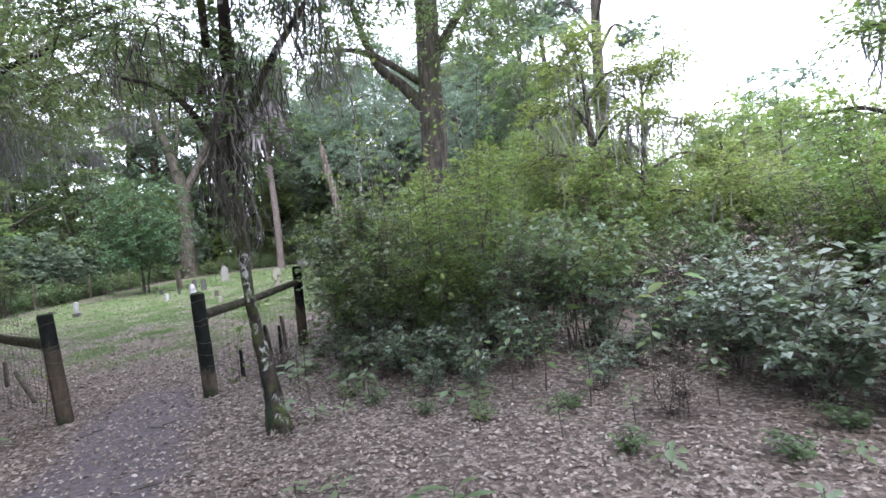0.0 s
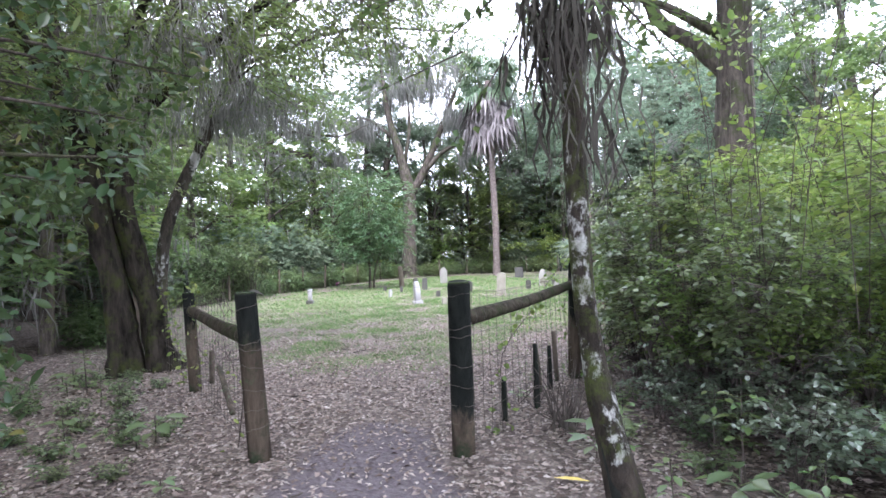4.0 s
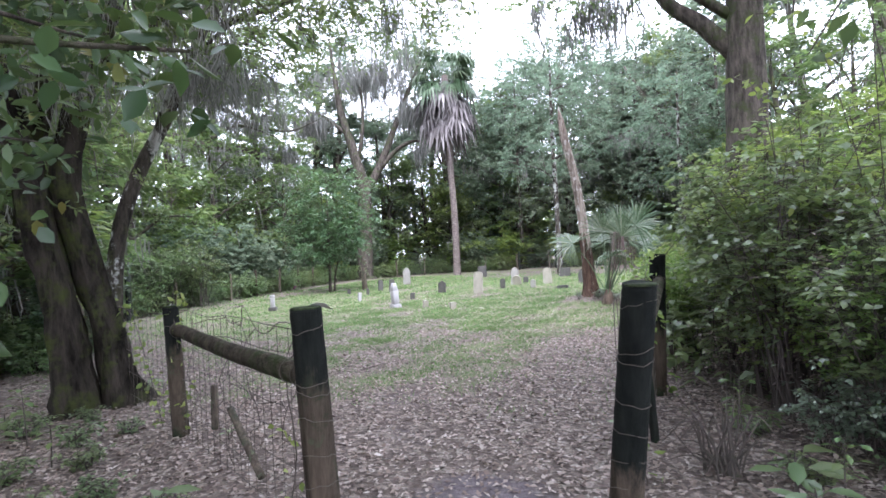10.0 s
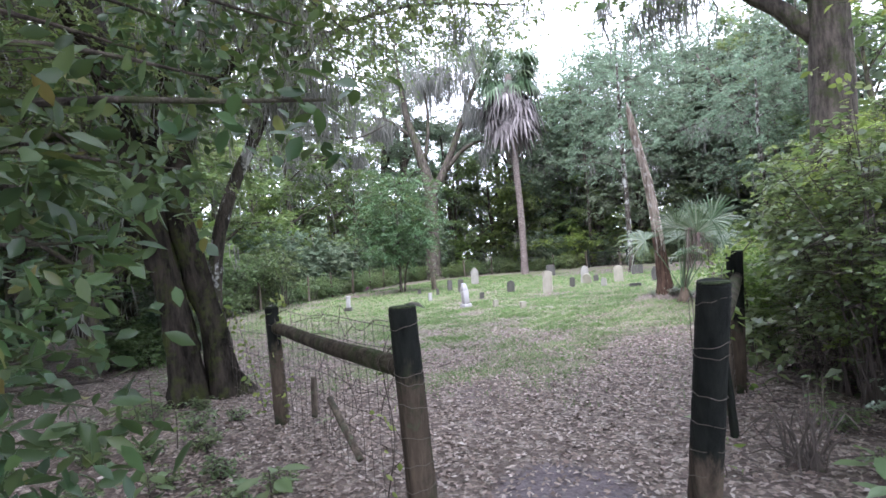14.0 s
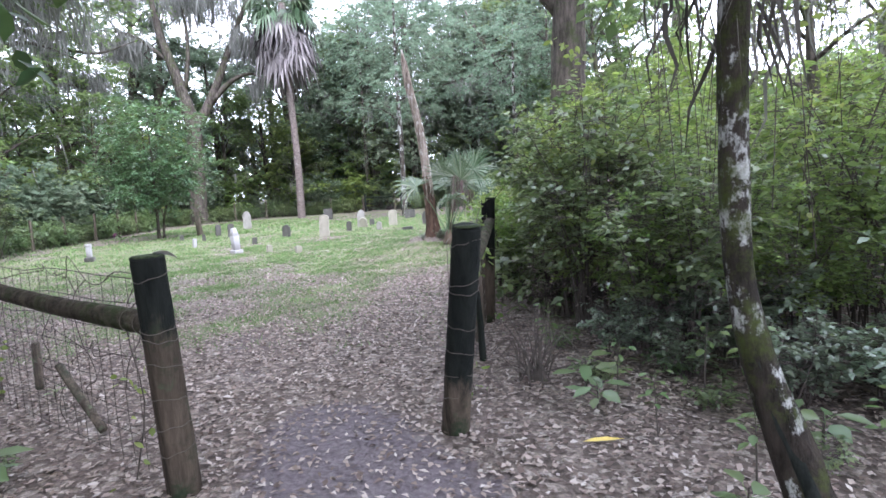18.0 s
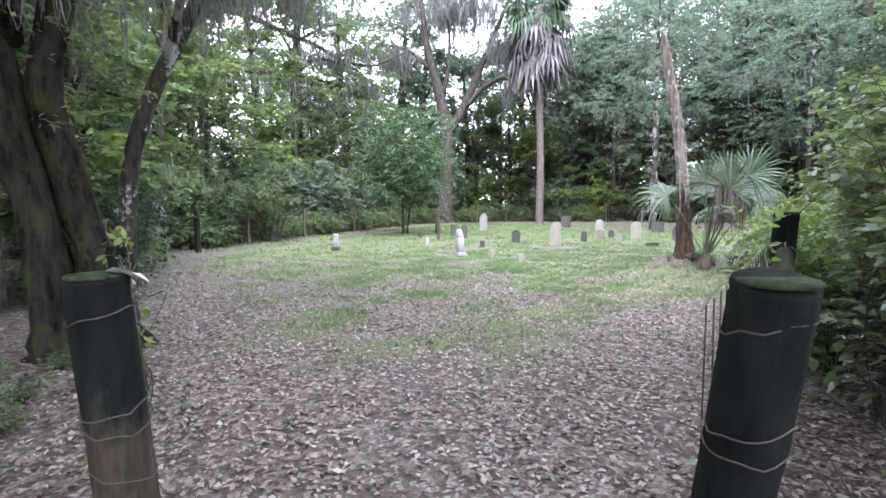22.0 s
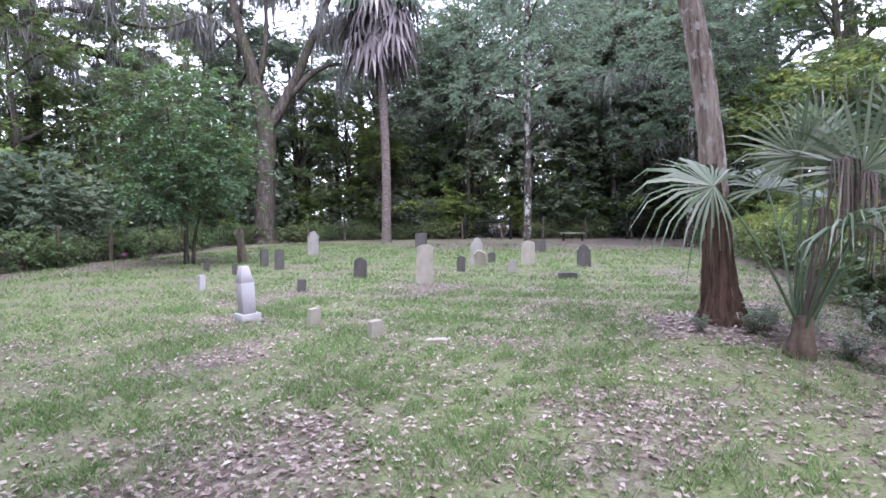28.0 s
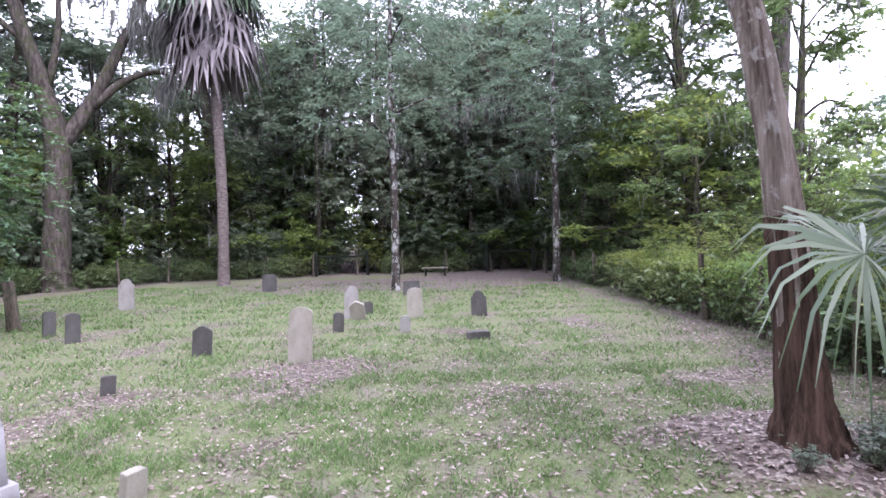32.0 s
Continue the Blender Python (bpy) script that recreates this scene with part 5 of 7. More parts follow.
fern_way = np.stack([fern_rg.normal(0, 1, 330), fern_rg.normal(0, 1, 330), fern_rg.uniform(0.2, 1.3, 330)], 1)
twig_sprays(ferns, None, fern_rg, pick[:, :3] + np.stack([0 * pick[:, 3], 0 * pick[:, 3], pick[:, 3] * 0.9], 1), fern_way, fern_rg.uniform(0.3, 0.6, 330), 9, (0.2, 0.07), 0.6, 0.6, 1.0)
tagged(part("fern_growth", ferns.mesh("fern_growth", M_LEAF_LIGHT), live_oak, "bright green ferns growing along the limb"), kind="stuff")

# full-crowned oaks closing the back of the clearing
for x, y, z, seed in [(-11.0, 46.5, 9.5, 121), (-5.4, 47.5, 10.0, 122), (-17.5, 48.5, 10.5, 124)]:
    build_tree("back_oak", "full-crowned grey-green oak behind the back fence", x, y,
               [[(0, 0, -0.1, 0.42), (0, 0, 0.5, 0.3), (0.2, 0, z * 0.4, 0.26), (0.3, 0.2, z * 0.8, 0.16), (0.2, 0.3, z * 1.3, 0.04)]] +
               [[(0.2, 0.1, z * u, 0.12), (2.2 * math.cos(a), 2.2 * math.sin(a), z * u + 1.2, 0.08), (4.4 * math.cos(a), 4.4 * math.sin(a), z * u + 1.6, 0.02)] for u, a in ((0.35, seed), (0.45, seed + 1.7), (0.55, seed + 3.4), (0.65, seed + 5.0), (0.75, seed + 0.8))],
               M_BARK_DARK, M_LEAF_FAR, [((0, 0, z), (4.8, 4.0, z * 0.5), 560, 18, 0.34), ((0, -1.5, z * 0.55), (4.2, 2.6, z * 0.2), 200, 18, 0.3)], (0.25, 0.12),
               [((0, -1.0, z * 0.8), (4.2, 3.0, 2.4), 500)], seed, 10, 0.06, 0.2, "back oaks", 1.2, 0.02)

# slender trunks in the back of the clearing
for x, y, h, seed, pale in [(-8.9, 33.0, 13.0, 111, True), (-2.4, 35.3, 11.0, 112, True), (-5.4, 45.4, 14.0, 113, True), (-14.5, 45.0, 17.0, 114, False), (-11.0, 46.5, 18.0, 115, False), (-0.2, 39.0, 15.0, 116, False)]:
    build_tree("slender_tree", "slender straight trunk patched with white lichen" if pale else "slim dark straight trunk in the shade", x, y,
               [[(0, 0, -0.1, 0.24), (0, 0, 0.3, 0.165), (0.03, 0, h * 0.3, 0.14), (0.0, 0.05, h * 0.6, 0.11), (0.1, 0.1, h, 0.03)]] +
               [[(0, 0.02, h * u, 0.05), (1.2 * math.cos(a), 1.2 * math.sin(a), h * u + 0.5, 0.03), (2.4 * math.cos(a), 2.4 * math.sin(a), h * u + 0.6, 0.01)] for u, a in ((0.42, seed), (0.5, seed + 2.0), (0.6, seed + 4.1), (0.7, seed + 1.0), (0.8, seed + 3.0))],
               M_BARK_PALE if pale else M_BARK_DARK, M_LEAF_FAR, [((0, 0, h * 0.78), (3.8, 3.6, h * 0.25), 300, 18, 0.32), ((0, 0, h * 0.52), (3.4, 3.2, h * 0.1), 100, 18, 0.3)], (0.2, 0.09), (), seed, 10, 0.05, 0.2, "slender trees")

# ---- woodland all round: a few built trees, repeated ----
wood = np.random.default_rng(5)
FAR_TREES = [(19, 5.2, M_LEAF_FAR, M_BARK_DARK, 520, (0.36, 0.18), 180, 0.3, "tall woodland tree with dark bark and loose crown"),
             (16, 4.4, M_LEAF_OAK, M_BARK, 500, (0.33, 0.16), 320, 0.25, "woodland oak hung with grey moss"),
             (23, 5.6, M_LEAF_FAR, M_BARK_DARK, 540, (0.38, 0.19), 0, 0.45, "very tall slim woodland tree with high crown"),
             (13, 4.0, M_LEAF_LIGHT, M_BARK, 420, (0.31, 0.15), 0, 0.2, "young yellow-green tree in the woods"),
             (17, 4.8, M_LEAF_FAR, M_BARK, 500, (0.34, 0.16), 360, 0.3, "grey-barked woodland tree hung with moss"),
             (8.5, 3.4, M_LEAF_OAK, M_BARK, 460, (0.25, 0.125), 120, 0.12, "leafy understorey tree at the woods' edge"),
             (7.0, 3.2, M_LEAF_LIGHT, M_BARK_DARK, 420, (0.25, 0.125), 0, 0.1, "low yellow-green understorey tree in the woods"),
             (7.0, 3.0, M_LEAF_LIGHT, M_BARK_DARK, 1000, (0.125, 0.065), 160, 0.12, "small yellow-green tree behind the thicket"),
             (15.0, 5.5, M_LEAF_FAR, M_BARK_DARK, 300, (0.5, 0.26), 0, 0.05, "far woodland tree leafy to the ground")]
MODELS = [forest_tree(wood, h, sp, leaf, bark, n, size, moss, "woodland_tree" if h > 10 else "understorey_tree", label, low, 200 + k) for k, (h, sp, leaf, bark, n, size, moss, low, label) in enumerate(FAR_TREES)]
used_models = set()


def put_tree(j, x, y, size=1.0):
    m = pose(x, y, 0, 0, 0, wood.uniform(0, 360)) @ Matrix.Scale(size, 4)
    if j not in used_models:
        used_models.add(j)
        MODELS[j].matrix_basis = m
    else:
        copy_thing(MODELS[j], pose(0, 0, 0)).matrix_basis = m


def ring_place(u, out):
    """A point u (0 to 1) along the fence line, some metres outside it."""
    pts = YARD + YARD[:1]
    seg = [math.dist(a, b) for a, b in zip(pts, pts[1:])]
    want = (u % 1.0) * sum(seg)
    for (a, b), s in zip(zip(pts, pts[1:]), seg):
        if want <= s:
            f = want / s
            nx, ny = (b[1] - a[1]) / s, -(b[0] - a[0]) / s
            return a[0] + (b[0] - a[0]) * f + nx * out, a[1] + (b[1] - a[1]) * f + ny * out
        want -= s
    return pts[0]


def clear_of_path(x, y, gap):
    line = [(9.0, -8.0), (1.2, -1.0), (-1.6, 2.6), (-3.2, 5.2), (-5.0, 8.5), (-7.0, 13.0)]
    return min(float(seg_dist(x, y, *a, *b)) for a, b in zip(line, line[1:])) > gap


KEPT_FREE = [(-25.0, 22.6, 2.8), (-1.0, 15.3, 3.0), (-24.2, 36.6, 4.0), (-30.3, 17.05, 3.0), (-9.0, 6.6, 3.5), (-1.1, 4.4, 4.0), (5.6, -0.8, 3.0), (-17.2, 37.6, 3.0)]
spots = []


def try_tree(x, y, gap, path_gap, kinds):
    if float(yard_depth(np.array(x), np.array(y))) > -1.2 or not clear_of_path(x, y, path_gap):
        return
    if any(math.dist((x, y), s) < gap for s in spots) or any(math.dist((x, y), k[:2]) < k[2] for k in KEPT_FREE):
        return
    if (x > -0.6 and y < 31) or x > 3.8 or (x > -12.5 and y < 9.5):
        return
    spots.append((x, y))
    put_tree(int(wood.choice(kinds)), x, y, wood.uniform(0.85, 1.2))


for k in range(260):  # understorey right behind the fence
    if len(spots) > 52:
        break
    try_tree(*ring_place(wood.uniform(0, 1), wood.uniform(2.2, 7.0)), 2.4, 5.5, [5, 5, 5, 6])
for k in range(500):  # tall trees
    if len(spots) > 76:
        break
    try_tree(*ring_place(wood.uniform(0.05, 0.95), wood.uniform(2.5, 24.0)), 2.6, 6.0, [0, 0, 1, 2, 3, 4, 4])
for x, y, k in [(3.5, 13.6, 0.95), (4.5, 14.0, 0.85), (7.2, 7.5, 0.8), (2.4, 18.5, 0.8), (4.2, 23, 0.8), (9.5, 18, 0.7)]:  # beyond the thicket
    spots.append((x, y))
    put_tree(7, x, y, k)
for x, y, k in [(10, 24, 0.7), (15, 26, 0.75), (8.5, 31, 0.6), (20, 24, 0.7), (24, 26, 0.8), (6, 36, 0.7), (3.0, 28, 0.6)]:
    spots.append((x, y))
    put_tree(int(wood.choice([5, 6, 6])), x, y, k)
for x, y in [(-30, 41), (-26.5, 44), (-21, 46.5), (-29, 49), (-17.5, 50), (-23, 53), (-12.5, 51), (-8, 49), (-9.5, 55), (-3.5, 53), (1.0, 49), (3.0, 43), (4.5, 37.5), (6.5, 35.0), (-33, 36), (-31, 29), (-14.5, 47), (-19, 56), (-28, 57), (2, 57), (-5, 60), (-14, 61), (-1.5, 46.8), (-6.0, 51), (-2.8, 56), (-0.5, 61)]:  # the back of the woods
    spots.append((x, y))
    put_tree(int(wood.choice([0, 1, 2, 4, 4])), x, y, wood.uniform(0.95, 1.25))
for x, y in [(-23, 45), (-25.5, 47.5), (-20.3, 43.8), (-28.5, 42.5), (-15.5, 47.5), (-6.2, 47.5), (0.5, 45.5), (2.6, 39.5), (-10.5, 47), (-31, 38), (-3.2, 48.4), (-0.8, 50.5), (1.8, 47.5)]:
    spots.append((x, y))
    put_tree(int(wood.choice([5, 5, 6])), x, y, wood.uniform(1.0, 1.3))
for x, y, j in [(-4.6, -1.8, 0), (2.8, -5.0, 1), (-8.6, 0.6, 2), (-1.0, -5.5, 4), (-12.0, 3.2, 2)]:  # trees added out of view to shade the start of the path
    spots.append((x, y))
    put_tree(j, x, y, 0.8)
for x, y, k in [(0.7, 29.5, 0.72), (1.0, 33.5, 0.8), (0.6, 37.5, 0.85), (-0.2, 41.2, 0.75), (2.6, 31.5, 0.9), (2.4, 35.5, 0.95)]:  # behind the far stretch of the right fence
    put_tree(5, x, y, k)
for x, y in [(-17, 2), (-10, -6), (-22, 0), (6, -12), (13, -9), (-27, 6)]:  # unseen, behind the walker; kept to close the surround for reflected light
    spots.append((x, y))
    put_tree(int(wood.choice([0, 1, 4])), x, y, wood.uniform(0.9, 1.1))


for k in range(18):  # single trees in the depth of the woods
    u = 0.06 + 0.80 * k / 18
    x, y = ring_place(u, (24.0, 31.0, 38.0)[k % 3] + wood.uniform(-2, 2))
    if clear_of_path(x, y, 16.0) and (x < 3 or y > 40):
        put_tree(8, x, y, wood.uniform(0.8, 1.15))


def far_undergrowth(name, label, mat, seed, count, near, far, tall):
    """Leafy growth filling the depth of the woods."""
    rg = np.random.default_rng(seed)
    clumps = []
    while len(clumps) < count:
        x, y = ring_place(rg.uniform(0.10, 0.93), rg.uniform(near, far))
        if clear_of_path(x, y, 14.0) and (x < 1 or y > 38) and float(yard_depth(np.array(x), np.array(y))) < -near * 0.7:
            clumps.append((x, y, tall * rg.uniform(0.35, 1.0), rg.uniform(0.9, 2.0)))
    c = np.array(clumps)
    per = 130
    u = rg.normal(size=(count, per, 3))
    u /= np.linalg.norm(u, axis=2, keepdims=True)
    r = rg.uniform(0.45, 1.0, (count, per, 1))
    at = u * r * np.stack([c[:, 3], c[:, 3], c[:, 2] * 0.5], 1)[:, None] + np.stack([c[:, 0], c[:, 1], c[:, 2] * 0.5], 1)[:, None]
    at[..., 2] = np.maximum(at[..., 2], 0.1)
    s = Soup()
    leaves(s, rg, at.reshape(-1, 3), 0.42, 0.22, 0.25, 0.6)
    tagged(new(name, s.mesh(name, mat)), label, "undergrowth", kind="stuff")


def far_woods():
    """Distant tree masses seen between the trunks."""
    rg = np.random.default_rng(335)
    s = Soup()
    n, per = 640, 90
    a = rg.uniform(-0.75, 3.6, n)
    d = rg.uniform(46, 60, n)
    c = np.stack([-11 + d * np.cos(a), 24 + d * np.sin(a) * 0.95, rg.uniform(0.04, 1.0, n) * 10.0], 1)
    c = c[(c[:, 0] < 2) | (c[:, 1] > 52)]
    n = len(c)
    at = (c[:, None] + rg.normal(size=(n, per, 3)) * (1.5, 1.5, 1.3)).reshape(-1, 3)
    at[:, 2] = np.maximum(at[:, 2], 0.1)
    leaves(s, rg, at, 0.62, 0.36, 0.25, 0.6)
    # brightness of the far woods is partly put into this lighter leaf colour
    tagged(new("far_woods", s.mesh("far_woods", M_LEAF_LIGHT)), "green tree masses deep in the woods, lit tone put in the leaf colour", "woods", kind="stuff")


far_woods()
far_undergrowth("far_undergrowth", "green undergrowth in the depth of the woods", M_LEAF_FAR, 331, 280, 8.0, 24.0, 5.0)
# lighter leaf colour helps this growth look lit between the trunks
far_undergrowth("sunlit_undergrowth", "yellow-green undergrowth far back in the woods", M_LEAF_LIGHT, 332, 600, 13.0, 34.0, 7.5)


# ---- shrubs ----
def shrub_model(rg, name, label, radii, lift, clumps, per, leaf, size, stems, seed, group="thicket shrubs", spread=0.12):
    ob = thing(name, label, "shrub", pose(0, 0, 0), group)
    s = Soup()
    for k in range(stems):
        a, r = rg.uniform(0, 6.28), rg.uniform(0.1, 0.85)
        q = np.array([radii[0] * r * math.cos(a), radii[1] * r * math.sin(a), lift + radii[2] * rg.uniform(0.9, 1.7)])
        b = rg.uniform(-0.25, 0.25, 2)
        tube(s, [(b[0], b[1], -0.05, 0.016), (b[0] + 0.3 * q[0] + rg.normal(0, 0.05), b[1] + 0.3 * q[1], q[2] * 0.45, 0.012), (*q, 0.003)], 5, 0.05, seed + k, False, 3)
    tagged(part("branchwork", s.mesh("branchwork", M_TWIG), ob), kind="stuff")
    s = Soup()
    spray_cloud(s, None, rg, (0, 0, lift + radii[2]), (radii[0] * 0.85, radii[1] * 0.85, radii[2]), clumps, per, spread * 2.6, size, 0.2, 0.25, 0.4)
    tagged(part("foliage", s.mesh("foliage", leaf), ob), kind="stuff")
    return ob


SHRUBS = [None, None, None,
    shrub_model(wood, "fence_shrub", "overgrown shrub and vines along the fence", (1.5, 1.3, 0.75), 0.0, 190, 9, M_LEAF_BUSH, (0.155, 0.085), 10, 304, "fence shrubs", 0.16),
    shrub_model(wood, "wood_edge_bush", "dark bush at the edge of the woods", (1.9, 1.7, 1.5), 0.1, 170, 9, M_LEAF_FAR, (0.26, 0.14), 10, 305, "wood edge bushes", 0.2),
    None, None,
]


def open_shrub(rg, name, label, h, reach, stems, twigs, per, leaf, size, low, seed):
    """A loose shrub: thin dark stems, bare below, with flat sprays of leaves above."""
    ob = thing(name, label, "shrub", pose(0, 0, 0), "thicket shrubs")
    start, way, length = [], [], []
    w, s = Soup(), Soup()
    for k in range(stems):
        a, r = 6.28 * k / stems + rg.uniform(-0.4, 0.4), reach * rg.uniform(0.25, 1.0)
        top = np.array([r * math.cos(a), r * math.sin(a), h * rg.uniform(0.6, 1.05)])
        b = np.array([*rg.uniform(-0.2, 0.2, 2) * reach, -0.04])
        m = np.array([b[0] + 0.25 * top[0] + rg.normal(0, 0.08), b[1] + 0.25 * top[1] + rg.normal(0, 0.08), top[2] * 0.5])
        tube(w, [(*b, 0.006 + 0.003 * h), (*m, 0.004 + 0.002 * h), (*top, 0.002)], 5, 0.08, seed + k, False, 3)
        for v in rg.uniform(low, 1.0, twigs):
            c = (1 - v) ** 2 * b + 2 * v * (1 - v) * m + v * v * top
            ang = a + rg.normal(0, 1.1)
            start.append(c)
            way.append((math.cos(ang), math.sin(ang), rg.normal(0.12, 0.25)))
            length.append(rg.uniform(0.14, 0.34) * (0.5 + 0.35 * h))
    twig_sprays(s, w, rg, np.array(start), np.array(way), np.array(length), per, size, 0.3, 0.35, 0.9)
    tagged(part("branchwork", w.mesh("branchwork", M_TWIG), ob), kind="stuff")
    tagged(part("foliage", s.mesh("foliage", leaf), ob), kind="stuff")
    return ob


SHRUBS += [
    shrub_model(wood, "wood_edge_bush", "yellow-green bush catching the light at the woods' edge", (1.9, 1.7, 1.5), 0.1, 180, 9, M_LEAF_LIGHT, (0.22, 0.12), 10, 308, "wood edge bushes", 0.2),
    open_shrub(wood, "low_shrub", "waist-high loose shrub with small blue-green leaves", 1.05, 0.75, 12, 10, 9, M_LEAF_BLUE, (0.082, 0.052), 0.3, 309),
    open_shrub(wood, "thicket_shrub", "loose shrub with dark thin stems and green leaves", 1.9, 1.0, 13, 14, 9, M_LEAF_BUSH, (0.098, 0.062), 0.5, 310),
    open_shrub(wood, "tall_shrub", "tall loose shrub with yellow-green leaves over bare stems", 3.2, 1.25, 14, 21, 9, M_LEAF_LIGHT, (0.105, 0.066), 0.48, 311),
    open_shrub(wood, "dry_shrub", "half-dead brown twiggy shrub", 1.5, 0.8, 16, 14, 4, M_LITTER, (0.06, 0.025), 0.2, 312),
    open_shrub(wood, "tall_shrub", "tall loose shrub with mid-green leaves over bare stems", 2.7, 1.15, 14, 19, 9, M_LEAF_BUSH, (0.10, 0.063), 0.45, 313),
    open_shrub(wood, "glossy_shrub", "dark shrub with large glossy leaves beside the fence", 2.6, 1.2, 14, 20, 10, M_LEAF_DARK, (0.14, 0.07), 0.1, 315),
    open_shrub(wood, "ground_plant", "low spreading green plant in the leaf litter", 0.34, 0.34, 9, 6, 7, M_LEAF_BUSH, (0.07, 0.045), 0.3, 314),
]
used_shrubs = set()


def put_shrub(j, x, y, size=1.0):
    m = pose(x, y, float(ground_height(x, y)), 0, 0, wood.uniform(0, 360)) @ Matrix.Diagonal((size, size, size * wood.uniform(0.85, 1.15), 1))
    if j not in used_shrubs:
        used_shrubs.add(j)
        SHRUBS[j].matrix_basis = m
    else:
        copy_thing(SHRUBS[j], pose(0, 0, 0)).matrix_basis = m


for x, y, k in [(-12.0, 8.4, 0.8), (-13.0, 9.1, 0.8)]:
    put_shrub(13, x, y, k)
# thicket beside the entrance
for x, y, k in [(-1.1, 7.2, 0.75), (-0.5, 7.0, 0.8), (0.1, 7.0, 0.75), (-1.5, 8.1, 0.75), (-0.2, 7.6, 0.85), (0.6, 6.9, 0.75), (-1.3, 9.0, 0.8)]:
    put_shrub(10, x, y, k * 0.6)
for x, y, k in [(-0.9, 6.5, 0.5), (-0.3, 6.3, 0.55), (-1.4, 7.0, 0.5), (0.3, 6.4, 0.55), (-1.0, 7.0, 0.6)]:
    put_shrub(8, x, y, k)
for x, y, k in [(-1.2, 8.9, 0.8), (-0.6, 9.9, 0.9), (-1.2, 11.2, 1.0), (0.6, 9.4, 0.8), (0.3, 11.6, 0.9), (2.0, 11.0, 0.85), (3.4, 12.4, 0.95), (-0.9, 13.2, 1.05), (4.8, 11.4, 0.75), (6.8, 12.6, 0.7), (-0.2, 8.2, 0.7), (1.4, 8.6, 0.75), (5.9, 9.2, 0.55), (2.9, 9.3, 0.7), (-1.5, 10.0, 0.8), (-1.4, 12.2, 0.9), (-0.8, 7.1, 0.9), (-1.4, 7.9, 0.9), (0.7, 7.6, 0.95), (-0.6, 8.9, 0.95)]:
    put_shrub(int(wood.choice([10, 10, 12])), x, y, k * 0.84)
for x, y, k in [(0.9, 5.4, 0.5), (2.2, 5.1, 0.45), (0.3, 5.3, 0.4), (3.9, 4.5, 0.85), (4.4, 4.2, 1.1), (0.5, 6.1, 0.7), (1.5, 6.0, 0.75), (2.6, 5.9, 0.6), (3.6, 5.4, 0.9), (-0.4, 6.0, 0.6), (5.0, 3.6, 1.1), (0.1, 6.0, 0.7), (0.9, 6.7, 0.9), (-0.4, 6.8, 0.8), (4.0, 5.0, 1.2), (4.5, 5.6, 1.4), (3.2, 6.3, 1.0), (5.1, 4.6, 1.2), (2.4, 6.9, 1.0), (-0.9, 7.6, 0.7), (5.8, 5.6, 1.4), (0.2, 7.4, 1.1), (4.2, 6.6, 1.3), (6.4, 6.8, 1.4)]:
    put_shrub(8, x, y, k)
for x, y, k in [(-4.9, 3.4, 0.4), (-5.5, 4.1, 0.45), (-6.1, 4.6, 0.4), (-6.9, 4.9, 0.45), (-6.6, 3.7, 0.5), (-7.6, 4.1, 0.5), (-8.3, 5.0, 0.5), (-5.2, 4.9, 0.35), (-7.9, 6.1, 0.4), (-7.1, 6.0, 0.35), (-4.6, 4.1, 0.35), (-0.9, 6.0, 0.5), (-1.6, 6.5, 0.45), (-1.8, 7.4, 0.5), (-0.6, 5.3, 0.4), (-1.0, 6.6, 0.55), (-0.2, 5.0, 0.4), (-5.3, 4.6, 0.4), (-5.9, 4.9, 0.45), (-6.6, 5.3, 0.5), (-5.0, 3.9, 0.35), (-6.3, 4.1, 0.5), (-7.2, 5.6, 0.5), (-7.3, 4.6, 0.6), (-8.0, 5.6, 0.5), (-5.8, 3.6, 0.4), (1.0, 4.4, 0.35), (2.2, 3.6, 0.4), (3.2, 3.4, 0.45), (3.8, 3.9, 0.5), (0.4, 4.6, 0.35), (1.8, 4.6, 0.4)]:
    put_shrub(14, x, y, k * 1.15)
for x, y, k in [(2.7, 4.3, 0.55), (-0.6, 7.6, 1.0), (4.9, 7.4, 1.1), (1.1, 7.3, 0.8), (-1.8, 8.6, 0.7), (6.1, 7.9, 1.2), (-1.1, 8.0, 1.0), (3.5, 7.4, 0.9)]:
    put_shrub(11, x, y, k)
count = 0
for k in range(900):
    x, y = wood.uniform(-1.5, 9.5), wood.uniform(3.0, 14.0)
    depth = y - (7.2 - 0.36 * (x + 1.6))
    if depth < 0.3 or not clear_of_path(x, y, 2.9):
        continue
    put_shrub(int(wood.choice([9, 9, 8, 11, 12] if depth < 2 else [9, 12, 10, 9] if x < 3.5 else [9, 8, 9, 10])), x, y, wood.uniform(0.7, 1.0) * (1.0 if x < 3.5 else 0.85) * (1.0 + 0.05 * max(0, y - 8)))
    count += 1
    if count > 62:
        break
for x, y, k in [(2.5, 16, 1.2), (4.5, 15, 1.0), (1.4, 14.2, 1.0), (7.5, 15, 1.0), (10, 12, 1.0), (8.6, 12.6, 0.9), (11, 14, 1.1), (6.2, 16.5, 1.1), (9.4, 9.6, 0.8), (3.4, 17.8, 1.2), (0.6, 16.4, 1.1), (0.2, 18.6, 1.2), (12, 17, 1.3), (9, 20, 1.3), (14, 9, 1.1), (11, 5, 0.8), (17, 12, 1.3), (13, 12, 1.1), (15, 15, 1.2), (12, 8, 0.9), (8.4, 5.4, 0.7), (9.6, 7.2, 0.8)]:
    put_shrub(10, x, y, k)
